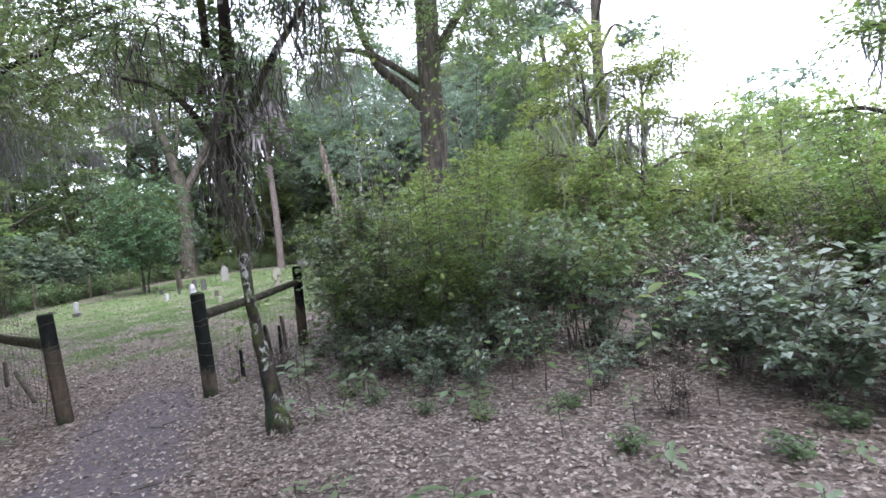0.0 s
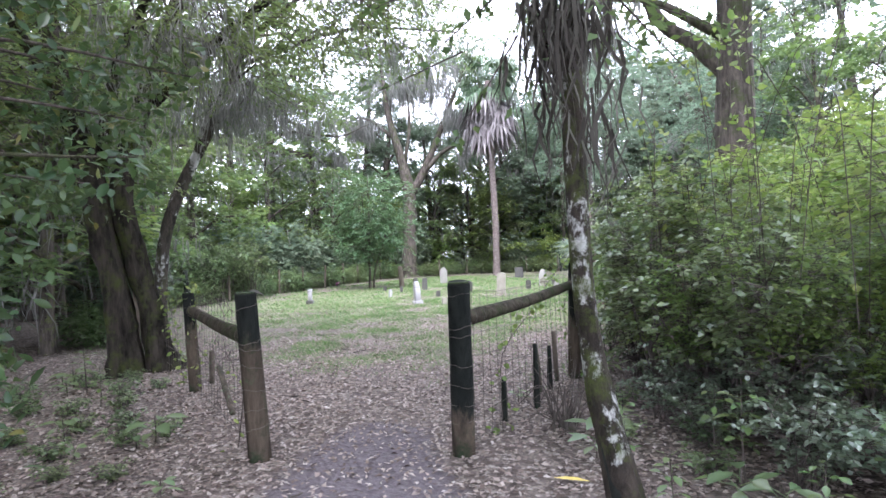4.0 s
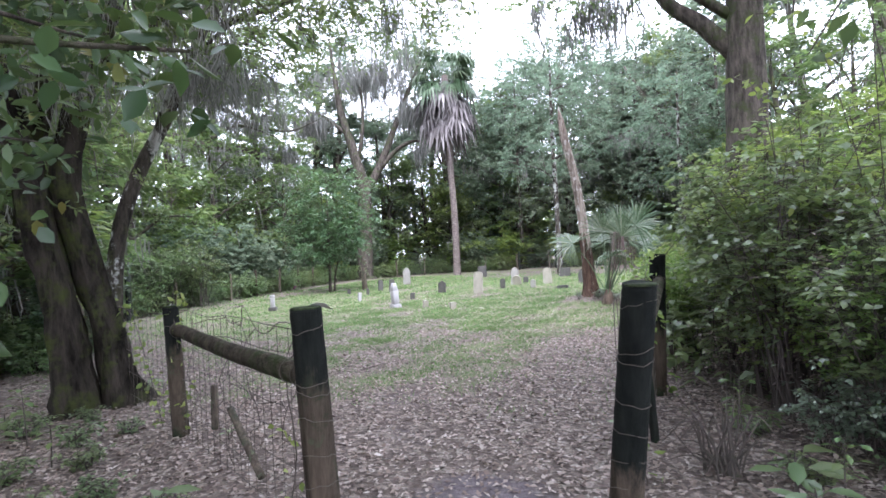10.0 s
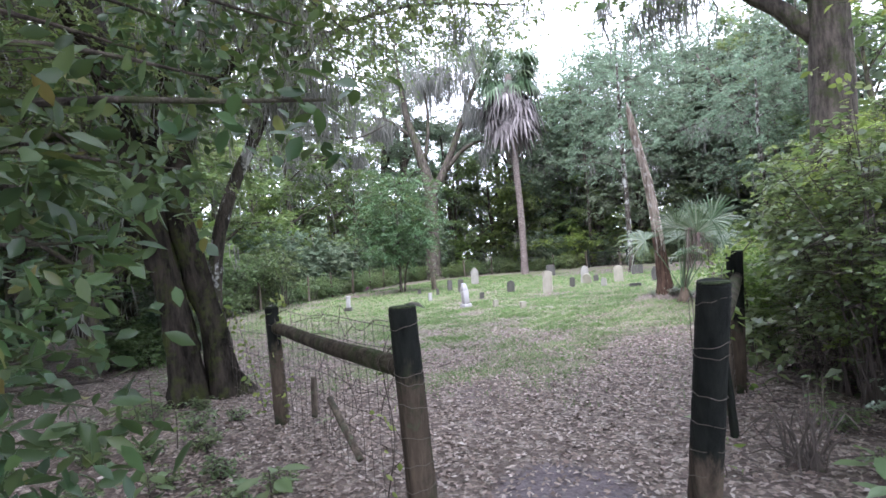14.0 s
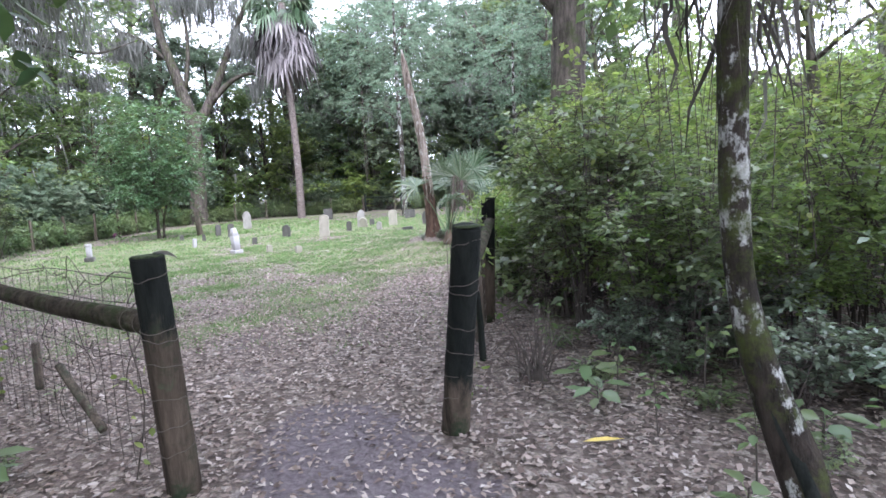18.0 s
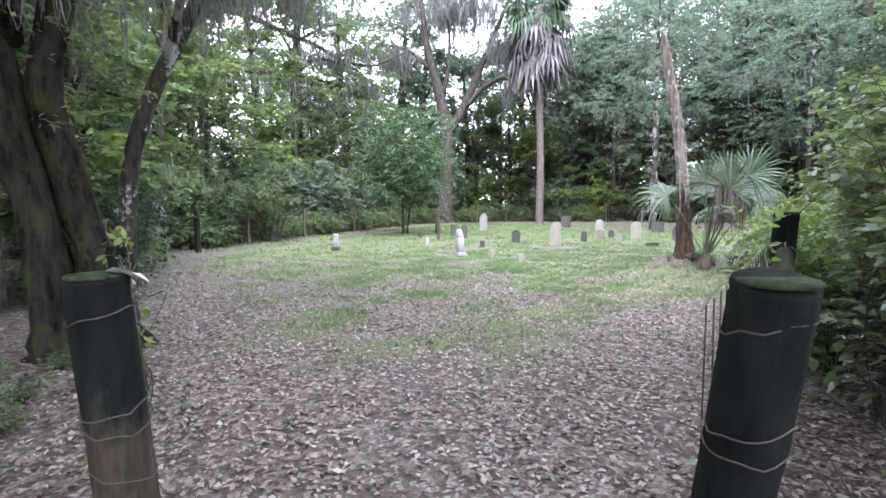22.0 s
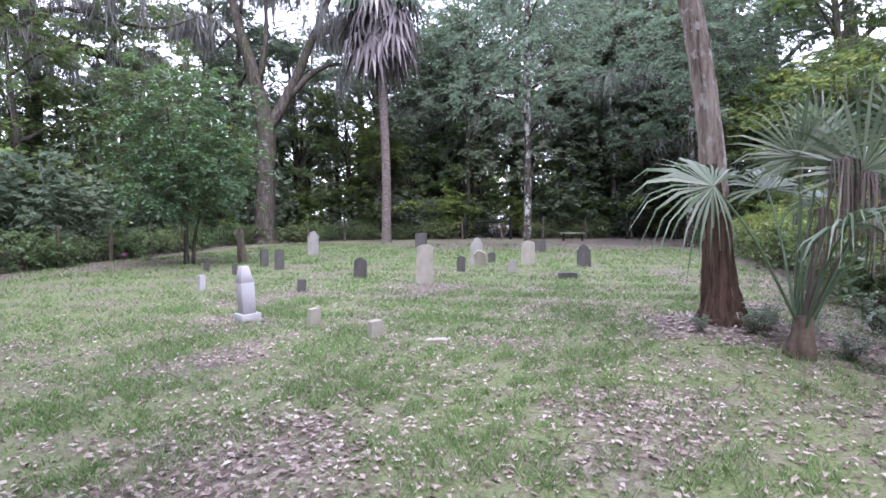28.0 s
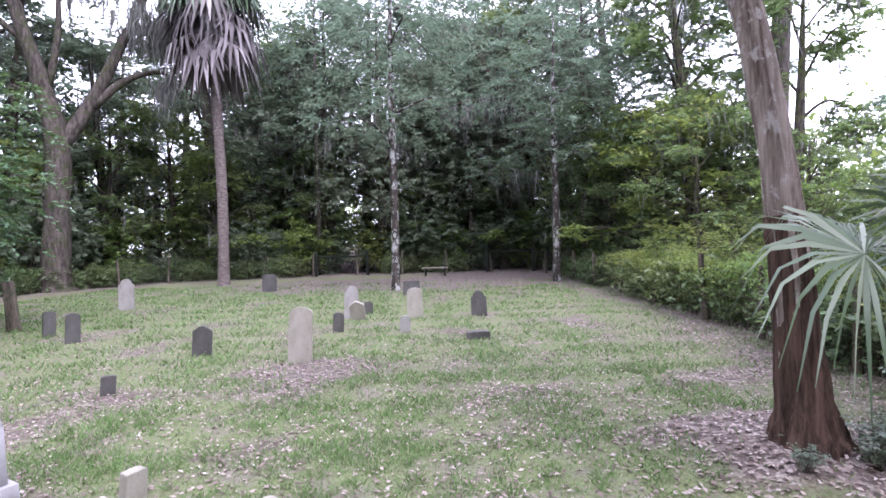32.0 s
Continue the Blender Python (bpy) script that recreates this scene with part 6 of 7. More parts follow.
for x, y, k in [(3.5, 20.5, 1.2), (1.2, 22, 1.0), (1.6, 26, 1.1), (6, 24, 1.4), (1.4, 30, 1.1), (15, 20, 1.5), (1.2, 35, 1.1), (9, 26, 1.5), (0.9, 24, 0.9), (0.6, 28, 0.9), (2.6, 24, 1.2), (2.4, 31, 1.2), (0.5, 32.5, 0.9), (2.2, 34, 1.2), (0.4, 20.2, 0.9), (2.8, 28.5, 1.3), (4.4, 26.4, 1.4), (-1.2, 14.6, 0.75), (-0.7, 15.9, 0.8), (-0.3, 17.3, 0.85), (0.1, 18.9, 0.9), (4.4, 31, 1.4), (0.3, 36.5, 1.0)]:
    put_shrub(int(wood.choice([10, 12, 12])), x, y, k)
for x, y, k in [(-3.6, 46.6, 1.1), (-0.4, 46.2, 1.3), (1.6, 44.4, 1.3), (-1.8, 49, 1.7), (-5.4, 48.2, 1.3), (1.0, 40, 1.2), (21, 17, 1.6)]:
    put_shrub(int(wood.choice([4, 7])), x, y, k)
for x, y, k in [(-19.6, 15.4, 1.15), (-20.6, 16.8, 1.3), (-20.9, 14.6, 1.3), (-19.9, 18.0, 0.9), (-21.8, 18.6, 1.1), (-20.0, 16.4, 1.0), (-21.6, 16.0, 1.3), (-20.4, 13.6, 1.0)]:
    put_shrub(int(wood.choice([9, 12])), x, y, k * 1.15)
for x, y, k in [(-2.1, 9.6, 0.4), (-2.2, 10.8, 0.45), (-2.3, 12.0, 0.45), (-2.25, 13.2, 0.45), (-2.1, 14.4, 0.5), (-1.9, 15.7, 0.55), (-1.7, 17.0, 0.55), (-1.4, 19.4, 0.6), (-1.25, 21.6, 0.6), (-1.2, 23.6, 0.6), (-1.1, 25.6, 0.6), (-1.0, 27.6, 0.6)]:
    put_shrub(10, x, y, k)
# rounded bushes in the light behind the back fence
for k in range(17):
    x = -24.5 + 1.5 * k
    put_shrub((7, 4, 12)[k % 3], x, (44.6 if x > -13 else 44.6 + 0.26 * (x + 13)) + wood.uniform(0, 1.3), wood.uniform(0.75, 1.15))
# along the fence line
for k in range(110):
    x, y = ring_place(k / 110 + wood.uniform(-0.003, 0.003), wood.uniform(0.3, 0.9))
    if not clear_of_path(x, y, 2.4) or (y < 8.3 and x > -11.0) or (y > 40 and (-6.2 < x < -0.6 or -15.2 < x < -10.6)) or (-19 < x < -16 and 10.5 < y < 14.5):
        continue
    put_shrub(3, x, y, wood.uniform(0.55, 0.9))
for k in range(115):
    x, y = ring_place(wood.uniform(0, 1), wood.uniform(2.2, 11.0))
    if not clear_of_path(x, y, 5.0) or (y < 9 and x > -9.5) or (x > -1.6 and y < 38):
        continue
    put_shrub(int(wood.choice([4, 4, 4, 4, 7])), x, y, wood.uniform(0.8, 1.6))

for k in range(40):  # deep in the woods
    x, y = ring_place(0.2 + 0.62 * k / 40, wood.uniform(13.0, 30.0))
    if (x < 2 or y > 34) and clear_of_path(x, y, 9.0):
        put_shrub(7, x, y, wood.uniform(1.6, 2.6))


# ---- glossy laurel hanging in from the side of the path ----
def leaves_fine(soup, rg, at, length, width, droop=0.4, up=0.6, ways=None):
    """Larger leaves near the eye: a curved blade with a midrib, six quads each."""
    n = len(at)
    d = rg.normal(size=(n, 3))
    d[:, 2] = d[:, 2] * 0.6 - droop
    if ways is not None:
        d = np.asarray(ways, float)
    d /= np.linalg.norm(d, axis=1, keepdims=True)
    nn = rg.normal(size=(n, 3))
    nn[:, 2] += up * 2
    s = np.cross(d, nn)
    s /= np.linalg.norm(s, axis=1, keepdims=True) + 1e-9
    h = np.cross(s, d)
    L = (length * rg.uniform(0.6, 1.25, n))[:, None]
    W = (width * rg.uniform(0.75, 1.2, n))[:, None]
    bend = rg.uniform(-0.05, 0.2, n)[:, None]
    rows = []
    for u, w in ((0.0, 0.06), (0.28, 0.85), (0.62, 0.95), (1.0, 0.04)):
        mid = at + d * L * u - h * L * bend * u * u
        rows.append(np.stack([mid + s * W * w * 0.5 + h * W * w * 0.14, mid, mid - s * W * w * 0.5 + h * W * w * 0.14], 1))
    v = np.concatenate(rows, 1)
    q = np.array([[3 * r + c, 3 * r + c + 1, 3 * r + c + 4, 3 * r + c + 3] for r in range(3) for c in range(2)])
    soup.add(v.reshape(-1, 3), (np.arange(n)[:, None, None] * 12 + q[None]).reshape(-1, 4))


def laurel(x, y):
    ob = thing("laurel_tree", "laurel tree with large dark glossy leaves overhanging the path", "tree", pose(x, y, 0))
    rg = np.random.default_rng(401)
    limbs = [[(0, 0, -0.1, 0.13), (0.02, 0.02, 1.0, 0.09), (0.1, 0.15, 2.4, 0.075), (0.3, 0.3, 4.2, 0.05), (0.5, 0.4, 6.0, 0.02)]]
    tips = [(1.3, 1.15, 0.75), (1.35, 1.25, 1.25), (1.15, 1.35, 1.7), (1.45, 1.05, 1.95), (1.0, 1.1, 0.45), (1.2, 0.85, 0.95), (1.6, 0.7, 1.6), (1.5, 0.95, 2.2), (1.95, 1.7, 2.1), (1.75, 0.9, 2.8), (0.9, 0.5, 0.7), (1.2, 1.6, 3.2), (2.3, 1.5, 3.7), (0.2, 2.6, 3.1), (2.9, 0.9, 4.2), (1.5, 2.6, 3.9), (0.9, 0.7, 3.6), (0.0, 1.6, 1.2), (-0.6, 2.2, 2.2), (0.2, 2.3, 2.2), (0.5, 2.6, 2.7), (0.1, 2.3, 2.9), (0.7, 2.9, 3.1), (3.2, 2.2, 4.6), (2.0, 3.2, 4.9)]
    for k, (a, b, c) in enumerate(tips):
        z0 = max(0.6, c - 0.8)
        limbs.append([(0.05 * z0, 0.06 * z0, z0, 0.03), (a * 0.5, b * 0.5, c - 0.05, 0.018), (a, b, c, 0.005)])
    for k, pts in enumerate(limbs):
        s = Soup()
        tube(s, pts, 8 if k == 0 else 6, 0.05, 402 + k)
        part("trunk" if k == 0 else "limb", s.mesh("trunk" if k == 0 else "limb", M_BARK_DARK, True), ob)
    for a, b, c in tips:
        s = Soup()
        r = 0.22 if (a, b) == (1.95, 1.7) else 0.4
        leaves_fine(s, rg, cloud(rg, (a * 0.93, b * 0.93, c), (r, r * 0.95, r * 0.9), 20 if r > 0.3 else 6, 8, 0.1, 0.2), 0.098, 0.045)
        tagged(part("leaf_spray", s.mesh("leaf_spray", M_LEAF_LAUREL, True), ob), kind="stuff")
    return ob


laurel(-5.3, 1.95)


# ---- seedlings and saplings with broad leaves ----
def broad_plant(name, label, h, count, length, width, mat, seed):
    ob = thing(name, label, "plant", pose(0, 0, 0), "seedlings")
    rg = np.random.default_rng(seed)
    s = Soup()
    tube(s, [(0, 0, -0.03, 0.008 + h * 0.004), (0.03 * h, 0.02 * h, h * 0.55, 0.006), (0.05 * h, 0.0, h, 0.003)], 5, 0, seed, False, 3)
    part("stem", s.mesh("stem", M_TWIG), ob)
    for k in range(count):
        s = Soup()
        z = h * (0.45 + 0.55 * (k + 0.5) / count)
        a = 2.4 * k
        r = 0.25 * length + rg.uniform(0, 0.12) * h
        leaves_fine(s, rg, np.array([[0.04 * h + r * math.cos(a), r * math.sin(a), z]]), length, width, 0.25, 2.5, [(math.cos(a), math.sin(a), rg.uniform(-0.35, 0.15))])
        tube(s, [(0.03 * h, 0.01, z - 0.04, 0.003), (0.04 * h + r * math.cos(a), r * math.sin(a), z, 0.002)], 4, 0, 0, False, 2)
        part("leaf", s.mesh("leaf", mat, True), ob)
    return ob


PLANTS = [broad_plant("sapling", "young sapling with very large pale green leaves", 1.45, 11, 0.27, 0.20, M_LEAF_LIGHT, 501),
          broad_plant("seedling", "low seedling with broad green leaves in the litter", 0.2, 7, 0.14, 0.08, M_LEAF_BUSH, 502),
          broad_plant("seedling", "small bright seedling among fallen leaves", 0.13, 6, 0.10, 0.055, M_LEAF_BUSH, 503),
          broad_plant("sapling", "knee-high sapling with drooping broad leaves", 0.75, 13, 0.12, 0.07, M_LEAF_BROAD, 504)]
used_plants = set()


def put_plant(j, x, y, size=1.0):
    m = pose(x, y, 0, 0, 0, wood.uniform(0, 360)) @ Matrix.Scale(size, 4)
    if j not in used_plants:
        used_plants.add(j)
        PLANTS[j].matrix_basis = m
    else:
        copy_thing(PLANTS[j], pose(0, 0, 0)).matrix_basis = m


put_plant(0, 1.98, 6.9)
put_plant(0, 3.0, 5.8, 0.8)
put_plant(0, 2.35, 6.7, 0.9)
put_plant(3, 0.4, 6.1)
for x, y, j, k in [(0.0, 5.8, 3, 0.8), (1.6, 5.1, 3, 0.9), (2.7, 5.0, 3, 1.1), (0.9, 5.0, 3, 0.9), (1.25, 5.2, 3, 1.0), (2.0, 4.6, 3, 0.8), (3.1, 4.5, 3, 0.8), (1.7, 3.9, 3, 0.5), (2.3, 4.0, 3, 0.55), (1.0, 4.1, 3, 0.45), (-1.35, 5.6, 3, 0.55), (-1.0, 5.1, 3, 0.6), (-0.7, 5.9, 3, 0.8), (-0.35, 5.2, 3, 0.6), (-1.7, 6.3, 1, 1.3), (-1.5, 6.1, 3, 0.6), (-1.9, 7.0, 3, 0.7), (-0.9, 6.2, 3, 0.7), (-0.5, 5.5, 1, 1.0), (-7.6, 5.4, 3, 0.8), (-6.9, 5.2, 3, 0.6)]:
    put_plant(j, x, y, k)
count = 0
for k in range(900):
    x, y = wood.uniform(-8.5, 5.0), wood.uniform(0.6, 7.6)
    if count >= 95:
        break
    d = float(bare_amount(np.array(x), np.array(y)))
    if d > 0.15 or not clear_of_path(x, y, 1.15) or float(yard_depth(np.array(x), np.array(y))) > 0.3:
        continue
    put_plant(int(wood.choice([1, 2, 2, 1])), x, y, wood.uniform(0.6, 1.25))
    count += 1


def vine_mat(a, b, label, seed, count, height=1.25):
    """Leafy vine lying thick along the top of a fence, with strands hanging to the ground."""
    ob = thing("vine_mat", label, "vine", pose(a[0], a[1], 0), "fence vine mats")
    rg = np.random.default_rng(seed)
    d = np.array([b[0] - a[0], b[1] - a[1], 0.0])
    s, w = Soup(), Soup()
    u = rg.uniform(0, 1, count)
    top = height + 0.14 * np.sin(9 * u + seed) + 0.1 * np.sin(23 * u)
    low = rg.uniform(0, 1, count) ** 6.0
    at = u[:, None] * d + np.stack([rg.normal(0, 0.2, count), rg.normal(0, 0.2, count), top * (1 - 0.72 * low) - np.abs(rg.normal(0, 0.1, count))], 1)
    leaves(s, rg, at, 0.068, 0.046, 0.35, 0.9, 0.15)
    for k in range(int(np.linalg.norm(d) * 5)):
        v = rg.uniform(0, 1)
        p = v * d
        q = p + (*rg.normal(0, 0.18, 2), height)
        tube(w, [(p[0], p[1], -0.02, 0.008), (*(p * 0.5 + q * 0.5 + (*rg.normal(0, 0.08, 2), 0))[:2], height * 0.5, 0.006), (*q, 0.004)], 5, 0.1, seed + k, False, 2)
    tagged(part("stems", w.mesh("stems", M_TWIG), ob), kind="stuff")
    tagged(part("leaf_cover", s.mesh("leaf_cover", M_LEAF_LIGHT, False), ob), kind="stuff")


VINES = [(-2.5, 9.2), (-2.62, 11.2), (-2.72, 13.3), (-2.47, 15.2), (-2.15, 17.5), (-1.97, 20.0), (-1.78, 23.0), (-1.6, 27.0), (-1.5, 30.5)]
for k, (p, q) in enumerate(zip(VINES, VINES[1:])):
    vine_mat((p[0] + 0.1, p[1]), (q[0] + 0.1, q[1]), "yellow-green vine lying thick over the wire fence", 820 + k, int(760 * math.dist(p, q)), 1.22)


# ---- fallen leaves and grass ----
def scatter_litter():
    rg = np.random.default_rng(601)
    n = 400000
    x, y = rg.uniform(-14, 6, n), rg.uniform(-2, 24, n)
    near = np.minimum(np.minimum(seg_dist(x, y, 1.3, -0.4, -2.1, 3.0), seg_dist(x, y, -2.1, 3.0, -6.5, 11.5)), seg_dist(x, y, -6.5, 11.5, -6.8, 18.0) + 0.5)
    keep = (1 - 0.74 * lawn_amount(x, y) * (1 - 0.3 * smooth(0.0, 0.5, lumps(x, y, 7, 37)))) * (1 - 0.5 * bare_amount(x, y)) * np.exp(-np.maximum(0, near - 2.0) / 5.0) * (0.55 + 0.45 * (lumps(x, y, 5, 31) + 0.4))
    k = rg.uniform(0, 1, n) < keep
    x, y = x[k], y[k]
    n = len(x)
    at = np.stack([x, y, ground_height(x, y) + rg.uniform(0.004, 0.022, n)], 1)
    a = rg.uniform(0, 6.28, n)
    d = np.stack([np.cos(a), np.sin(a), rg.normal(0, 0.16, n)], 1)
    s = np.stack([-np.sin(a), np.cos(a), rg.normal(0, 0.25, n)], 1)
    L, W = rg.uniform(0.026, 0.068, n)[:, None], rg.uniform(0.016, 0.038, n)[:, None]
    lift = np.array([[0, 0, 1.0]]) * rg.uniform(-0.004, 0.014, n)[:, None]
    v = np.stack([at, at + d * L * 0.45 + s * W * 0.5 + lift, at + d * L, at + d * L * 0.45 - s * W * 0.5 + lift], 1)
    me = mesh_from("fallen_leaves", v.reshape(-1, 3), np.arange(4 * n).reshape(n, 4), M_LITTER)
    tagged(new("fallen_leaves", me), "brown and tan fallen oak leaves covering the ground", "fallen leaves", kind="stuff")


def scatter_grass():
    """Blades in tufts: close and fine near the walk, broader far off."""
    rg = np.random.default_rng(602)
    x = np.r_[rg.normal(-7.4, 3.2, 400000), rg.uniform(-22, -1.2, 200000)]
    y = np.r_[rg.normal(13.5, 4.2, 400000), 7 + 30 * rg.uniform(0, 1, 200000)]
    tufts = smooth(-0.3, 0.35, lumps(x, y, 3.2, 33) + 0.8 * lumps(x, y, 9, 34) + 0.6 * lumps(x, y, 21, 36))
    keep = (0.08 * smooth(7.2, 9.0, y) * (yard_depth(x, y) > 0) + 0.92 * lawn_amount(x, y)) * (0.2 + 0.8 * tufts)
    k = rg.uniform(0, 1, len(x)) < keep
    x, y, tufts = x[k], y[k], tufts[k]
    n = len(x)
    far = np.clip(np.hypot(x + 6, y - 11) / 9, 0.6, 2.2)
    at = np.stack([x, y, ground_height(x, y) - 0.004], 1)
    a = rg.uniform(0, 6.28, n)
    h = rg.uniform(0.02, 0.065, n) * (0.65 + 0.6 * tufts) * (0.8 + 0.25 * far)
    s = np.stack([np.cos(a), np.sin(a), 0 * a], 1) * (0.0062 * far)[:, None]
    b = rg.uniform(0, 6.28, n)
    lean = np.stack([np.cos(b), np.sin(b), 0 * b], 1) * (h * rg.uniform(0.3, 1.5, n))[:, None]
    tip = at + lean + np.stack([0 * h, 0 * h, h], 1)
    v = np.stack([at - s, at + s, tip + s * 0.2, tip - s * 0.2], 1)
    me = mesh_from("grass", v.reshape(-1, 3), np.arange(4 * n).reshape(n, 4), M_GRASS)
    tagged(new("grass", me), "short patchy lawn grass in the clearing", "grass", kind="stuff")


scatter_litter()
scatter_grass()


# ---- fence round the clearing ----
def fence_post_model():
    ob = thing("fence_post", "grey weathered wooden fence post half hidden in vines", "fence post", pose(0, 0, 0), "boundary fence posts")
    s = Soup()
    tube(s, [(0, 0, -0.1, 0.06), (0.01, 0, 0.5, 0.055), (0.0, 0.01, 1.0, 0.052), (0.01, 0.0, 1.22, 0.048)], 8, 0.06, 701)
    part("shaft", s.mesh("shaft", M_POST, True), ob)
    return ob


def boundary_fence():
    model, first = fence_post_model(), True
    line = YARD[:16]
    stops = []
    for a, b in zip(line, line[1:]):
        n = max(1, round(math.dist(a, b) / 2.6))
        stops += [(a[0] + (b[0] - a[0]) * k / n, a[1] + (b[1] - a[1]) * k / n) for k in range(n)]
    stops.append(line[-1])
    for k, (x, y) in enumerate(stops):
        if k in (0, len(stops) - 1):
            continue
        m = pose(x, y, 0, wood.normal(0, 2), wood.normal(0, 2), wood.uniform(0, 360)) @ Matrix.Scale(wood.uniform(0.9, 1.12), 4)
        if first:
            model.matrix_basis, first = m, False
        else:
            copy_thing(model, pose(0, 0, 0)).matrix_basis = m
    for a, b in zip(stops, stops[1:]):
        if -18.5 < a[0] < -15.5 and 10.5 < a[1] < 14:
            continue
        ob = thing("boundary_wire", "woven wire strung between old fence posts", "wire fence", pose(a[0], a[1], 0), "boundary wire panels")
        d = np.array(b) - np.array(a)
        for h in (0.15, 0.4, 0.65, 0.9, 1.12):
            s = Soup()
            tube(s, [(*(d * u), h - 0.03 * math.sin(3.14 * u), 0.003) for u in (0, 0.5, 1)], 4, 0, 0, False, 2)
            part("line_wire", s.mesh("line_wire", M_WIRE), ob)
        s = Soup()
        for u in np.linspace(0.06, 0.94, 14):
            tube(s, [(*(d * u), 0.05, 0.0022), (*(d * u), 1.1, 0.0022)], 4, 0, 0, False, 1)
        tagged(part("mesh_wire", s.mesh("mesh_wire", M_WIRE), ob), kind="stuff")


boundary_fence()


def rail_gate(a, b, label, heights=(0.45, 1.05)):
    """An old gate: two posts and dark rails."""
    a, b = np.array(a, float), np.array(b, float)
    ob = thing("rail_gate", label, "gate", pose(a[0], a[1], 0))
    d = b - a
    for p in (0 * d, d):
        s = Soup()
        tube(s, [(*p, -0.1, 0.09), (*p, 0.6, 0.085), (*p, 1.4, 0.08)], 8, 0.05, 3)
        part("post", s.mesh("post", M_POST_TOP, True), ob)
    for h in heights:
        s = Soup()
        tube(s, [(*(d * -0.03), h, 0.045), (*(d * 0.5), h - 0.02, 0.045), (*(d * 1.03), h, 0.04)], 8, 0.06, 4)
        part("rail", s.mesh("rail", M_POST_TOP, True), ob)


rail_gate((-4.65, 43.3), (-2.1, 43.1), "dark wooden rail gate in the back fence", (1.18,))
rail_gate((-2.1, 42.9), (-1.3, 42.8), "short dark rail section beside the back gate", (1.05,))
rail_gate((-14.2, 42.9), (-11.4, 43.2), "dark rail section of the back fence", (1.1,))
rail_gate((-17.85, 13.55), (-16.25, 11.6), "dark wooden rail gate under the live oak", (1.1,))


def bench(x, y):
    ob = thing("bench", "low pale wooden bench in the shade", "bench", pose(x, y, 0, 0, 0, 2))
    s = Soup()
    box(s, -0.68, 0.68, -0.15, 0.15, 0.40, 0.45)
    part("seat", bevelled(s.mesh("seat", M_STONE_PALE), 0.008), ob)
    for dx in (-0.5, 0.5):
        s = Soup()
        box(s, dx - 0.05, dx + 0.05, -0.13, 0.13, -0.02, 0.40)
        part("leg", bevelled(s.mesh("leg", M_POST_TOP), 0.006), ob)


bench(-7.55, 40.8)


def stake(x, y, h, lean, seed):
    ob = thing("old_stake", "short broken dark stake beside the wire fence", "stake", pose(x, y, 0, lean, lean * 0.5, 0), "old stakes")
    s = Soup()
    tube(s, [(0, 0, -0.08, 0.032), (0.005, 0, h * 0.5, 0.03), (0.0, 0.01, h, 0.022)], 8, 0.12, seed)
    part("shaft", s.mesh("shaft", M_POST_TOP, True), ob)


stake(-2.62, 7.7, 0.5, 6, 1)
stake(-2.5, 7.0, 0.62, -5, 2)
stake(-2.62, 6.5, 0.42, 9, 3)


def root_stump(x, y):
    ob = thing("rotten_stump", "low rotten stump with dangling dry roots and vines", "stump", pose(x, y, 0))
    rg = np.random.default_rng(711)
    s = Soup()
    tube(s, [(0, 0, -0.1, 0.08), (0.02, 0, 0.04, 0.055), (0.03, 0.02, 0.09, 0.035), (0.05, 0, 0.13, 0.015)], 12, 0.4, 5)
    part("core", s.mesh("core", M_BARK_DARK, True), ob)
    for k in range(30):
        a, r = rg.uniform(0, 6.28), rg.uniform(0.08, 0.42)
        s = Soup()
        tube(s, [(*rg.normal(0, 0.08, 2), -0.02, 0.007), (0.5 * r * math.cos(a), 0.5 * r * math.sin(a), rg.uniform(0.08, 0.4), 0.006), (r * math.cos(a), r * math.sin(a), rg.uniform(0.05, 0.6), 0.002)], 5, 0.1, k, False, 3)
        part("root", s.mesh("root", M_TWIG), ob)


root_stump(-2.05, 6.5)


def vine_on(name, label, pts, count, seed, leaf=(0.07, 0.045)):
    """A climbing vine: a thin stem with leaves along it."""
    ob = thing(name, label, "vine", pose(*pts[0][:3]), "vines")
    rg = np.random.default_rng(seed)
    o = np.array(pts[0][:3])
    p = spline([(*(np.array(q) - o), 0.004) for q in pts], 6)
    s = Soup()
    tube(s, [tuple(q) for q in p[::2]], 5, 0, seed, False, 1)
    part("stem", s.mesh("stem", M_TWIG), ob)
    s = Soup()
    at = p[rg.integers(0, len(p), count), :3] + rg.normal(0, 0.05, (count, 3))
    leaves_fine(s, rg, at, *leaf, 0.4, 0.3)
    tagged(part("leaf_cover", s.mesh("leaf_cover", M_LEAF_LIGHT, True), ob), kind="stuff")


vine_on("fence_vine", "leafy vine climbing the brace post", [(-6.38, 6.05, 0.02), (-6.48, 6.1, 0.5), (-6.34, 5.95, 0.95), (-6.38, 5.96, 1.24), (-6.2, 5.9, 1.28)], 45, 721)
vine_on("fence_vine", "vine hanging on the wire beside the gate post", [(-4.3, 4.95, 0.02), (-4.15, 4.9, 0.5), (-4.3, 5.02, 0.9), (-4.0, 4.88, 1.15)], 22, 722, (0.05, 0.03))
vine_on("fence_vine", "vine climbing the wire by the thicket", [(-2.5, 6.2, 0.02), (-2.62, 6.5, 0.6), (-2.45, 6.9, 1.0), (-2.55, 7.6, 1.2), (-2.5, 8.2, 1.45)], 80, 723)
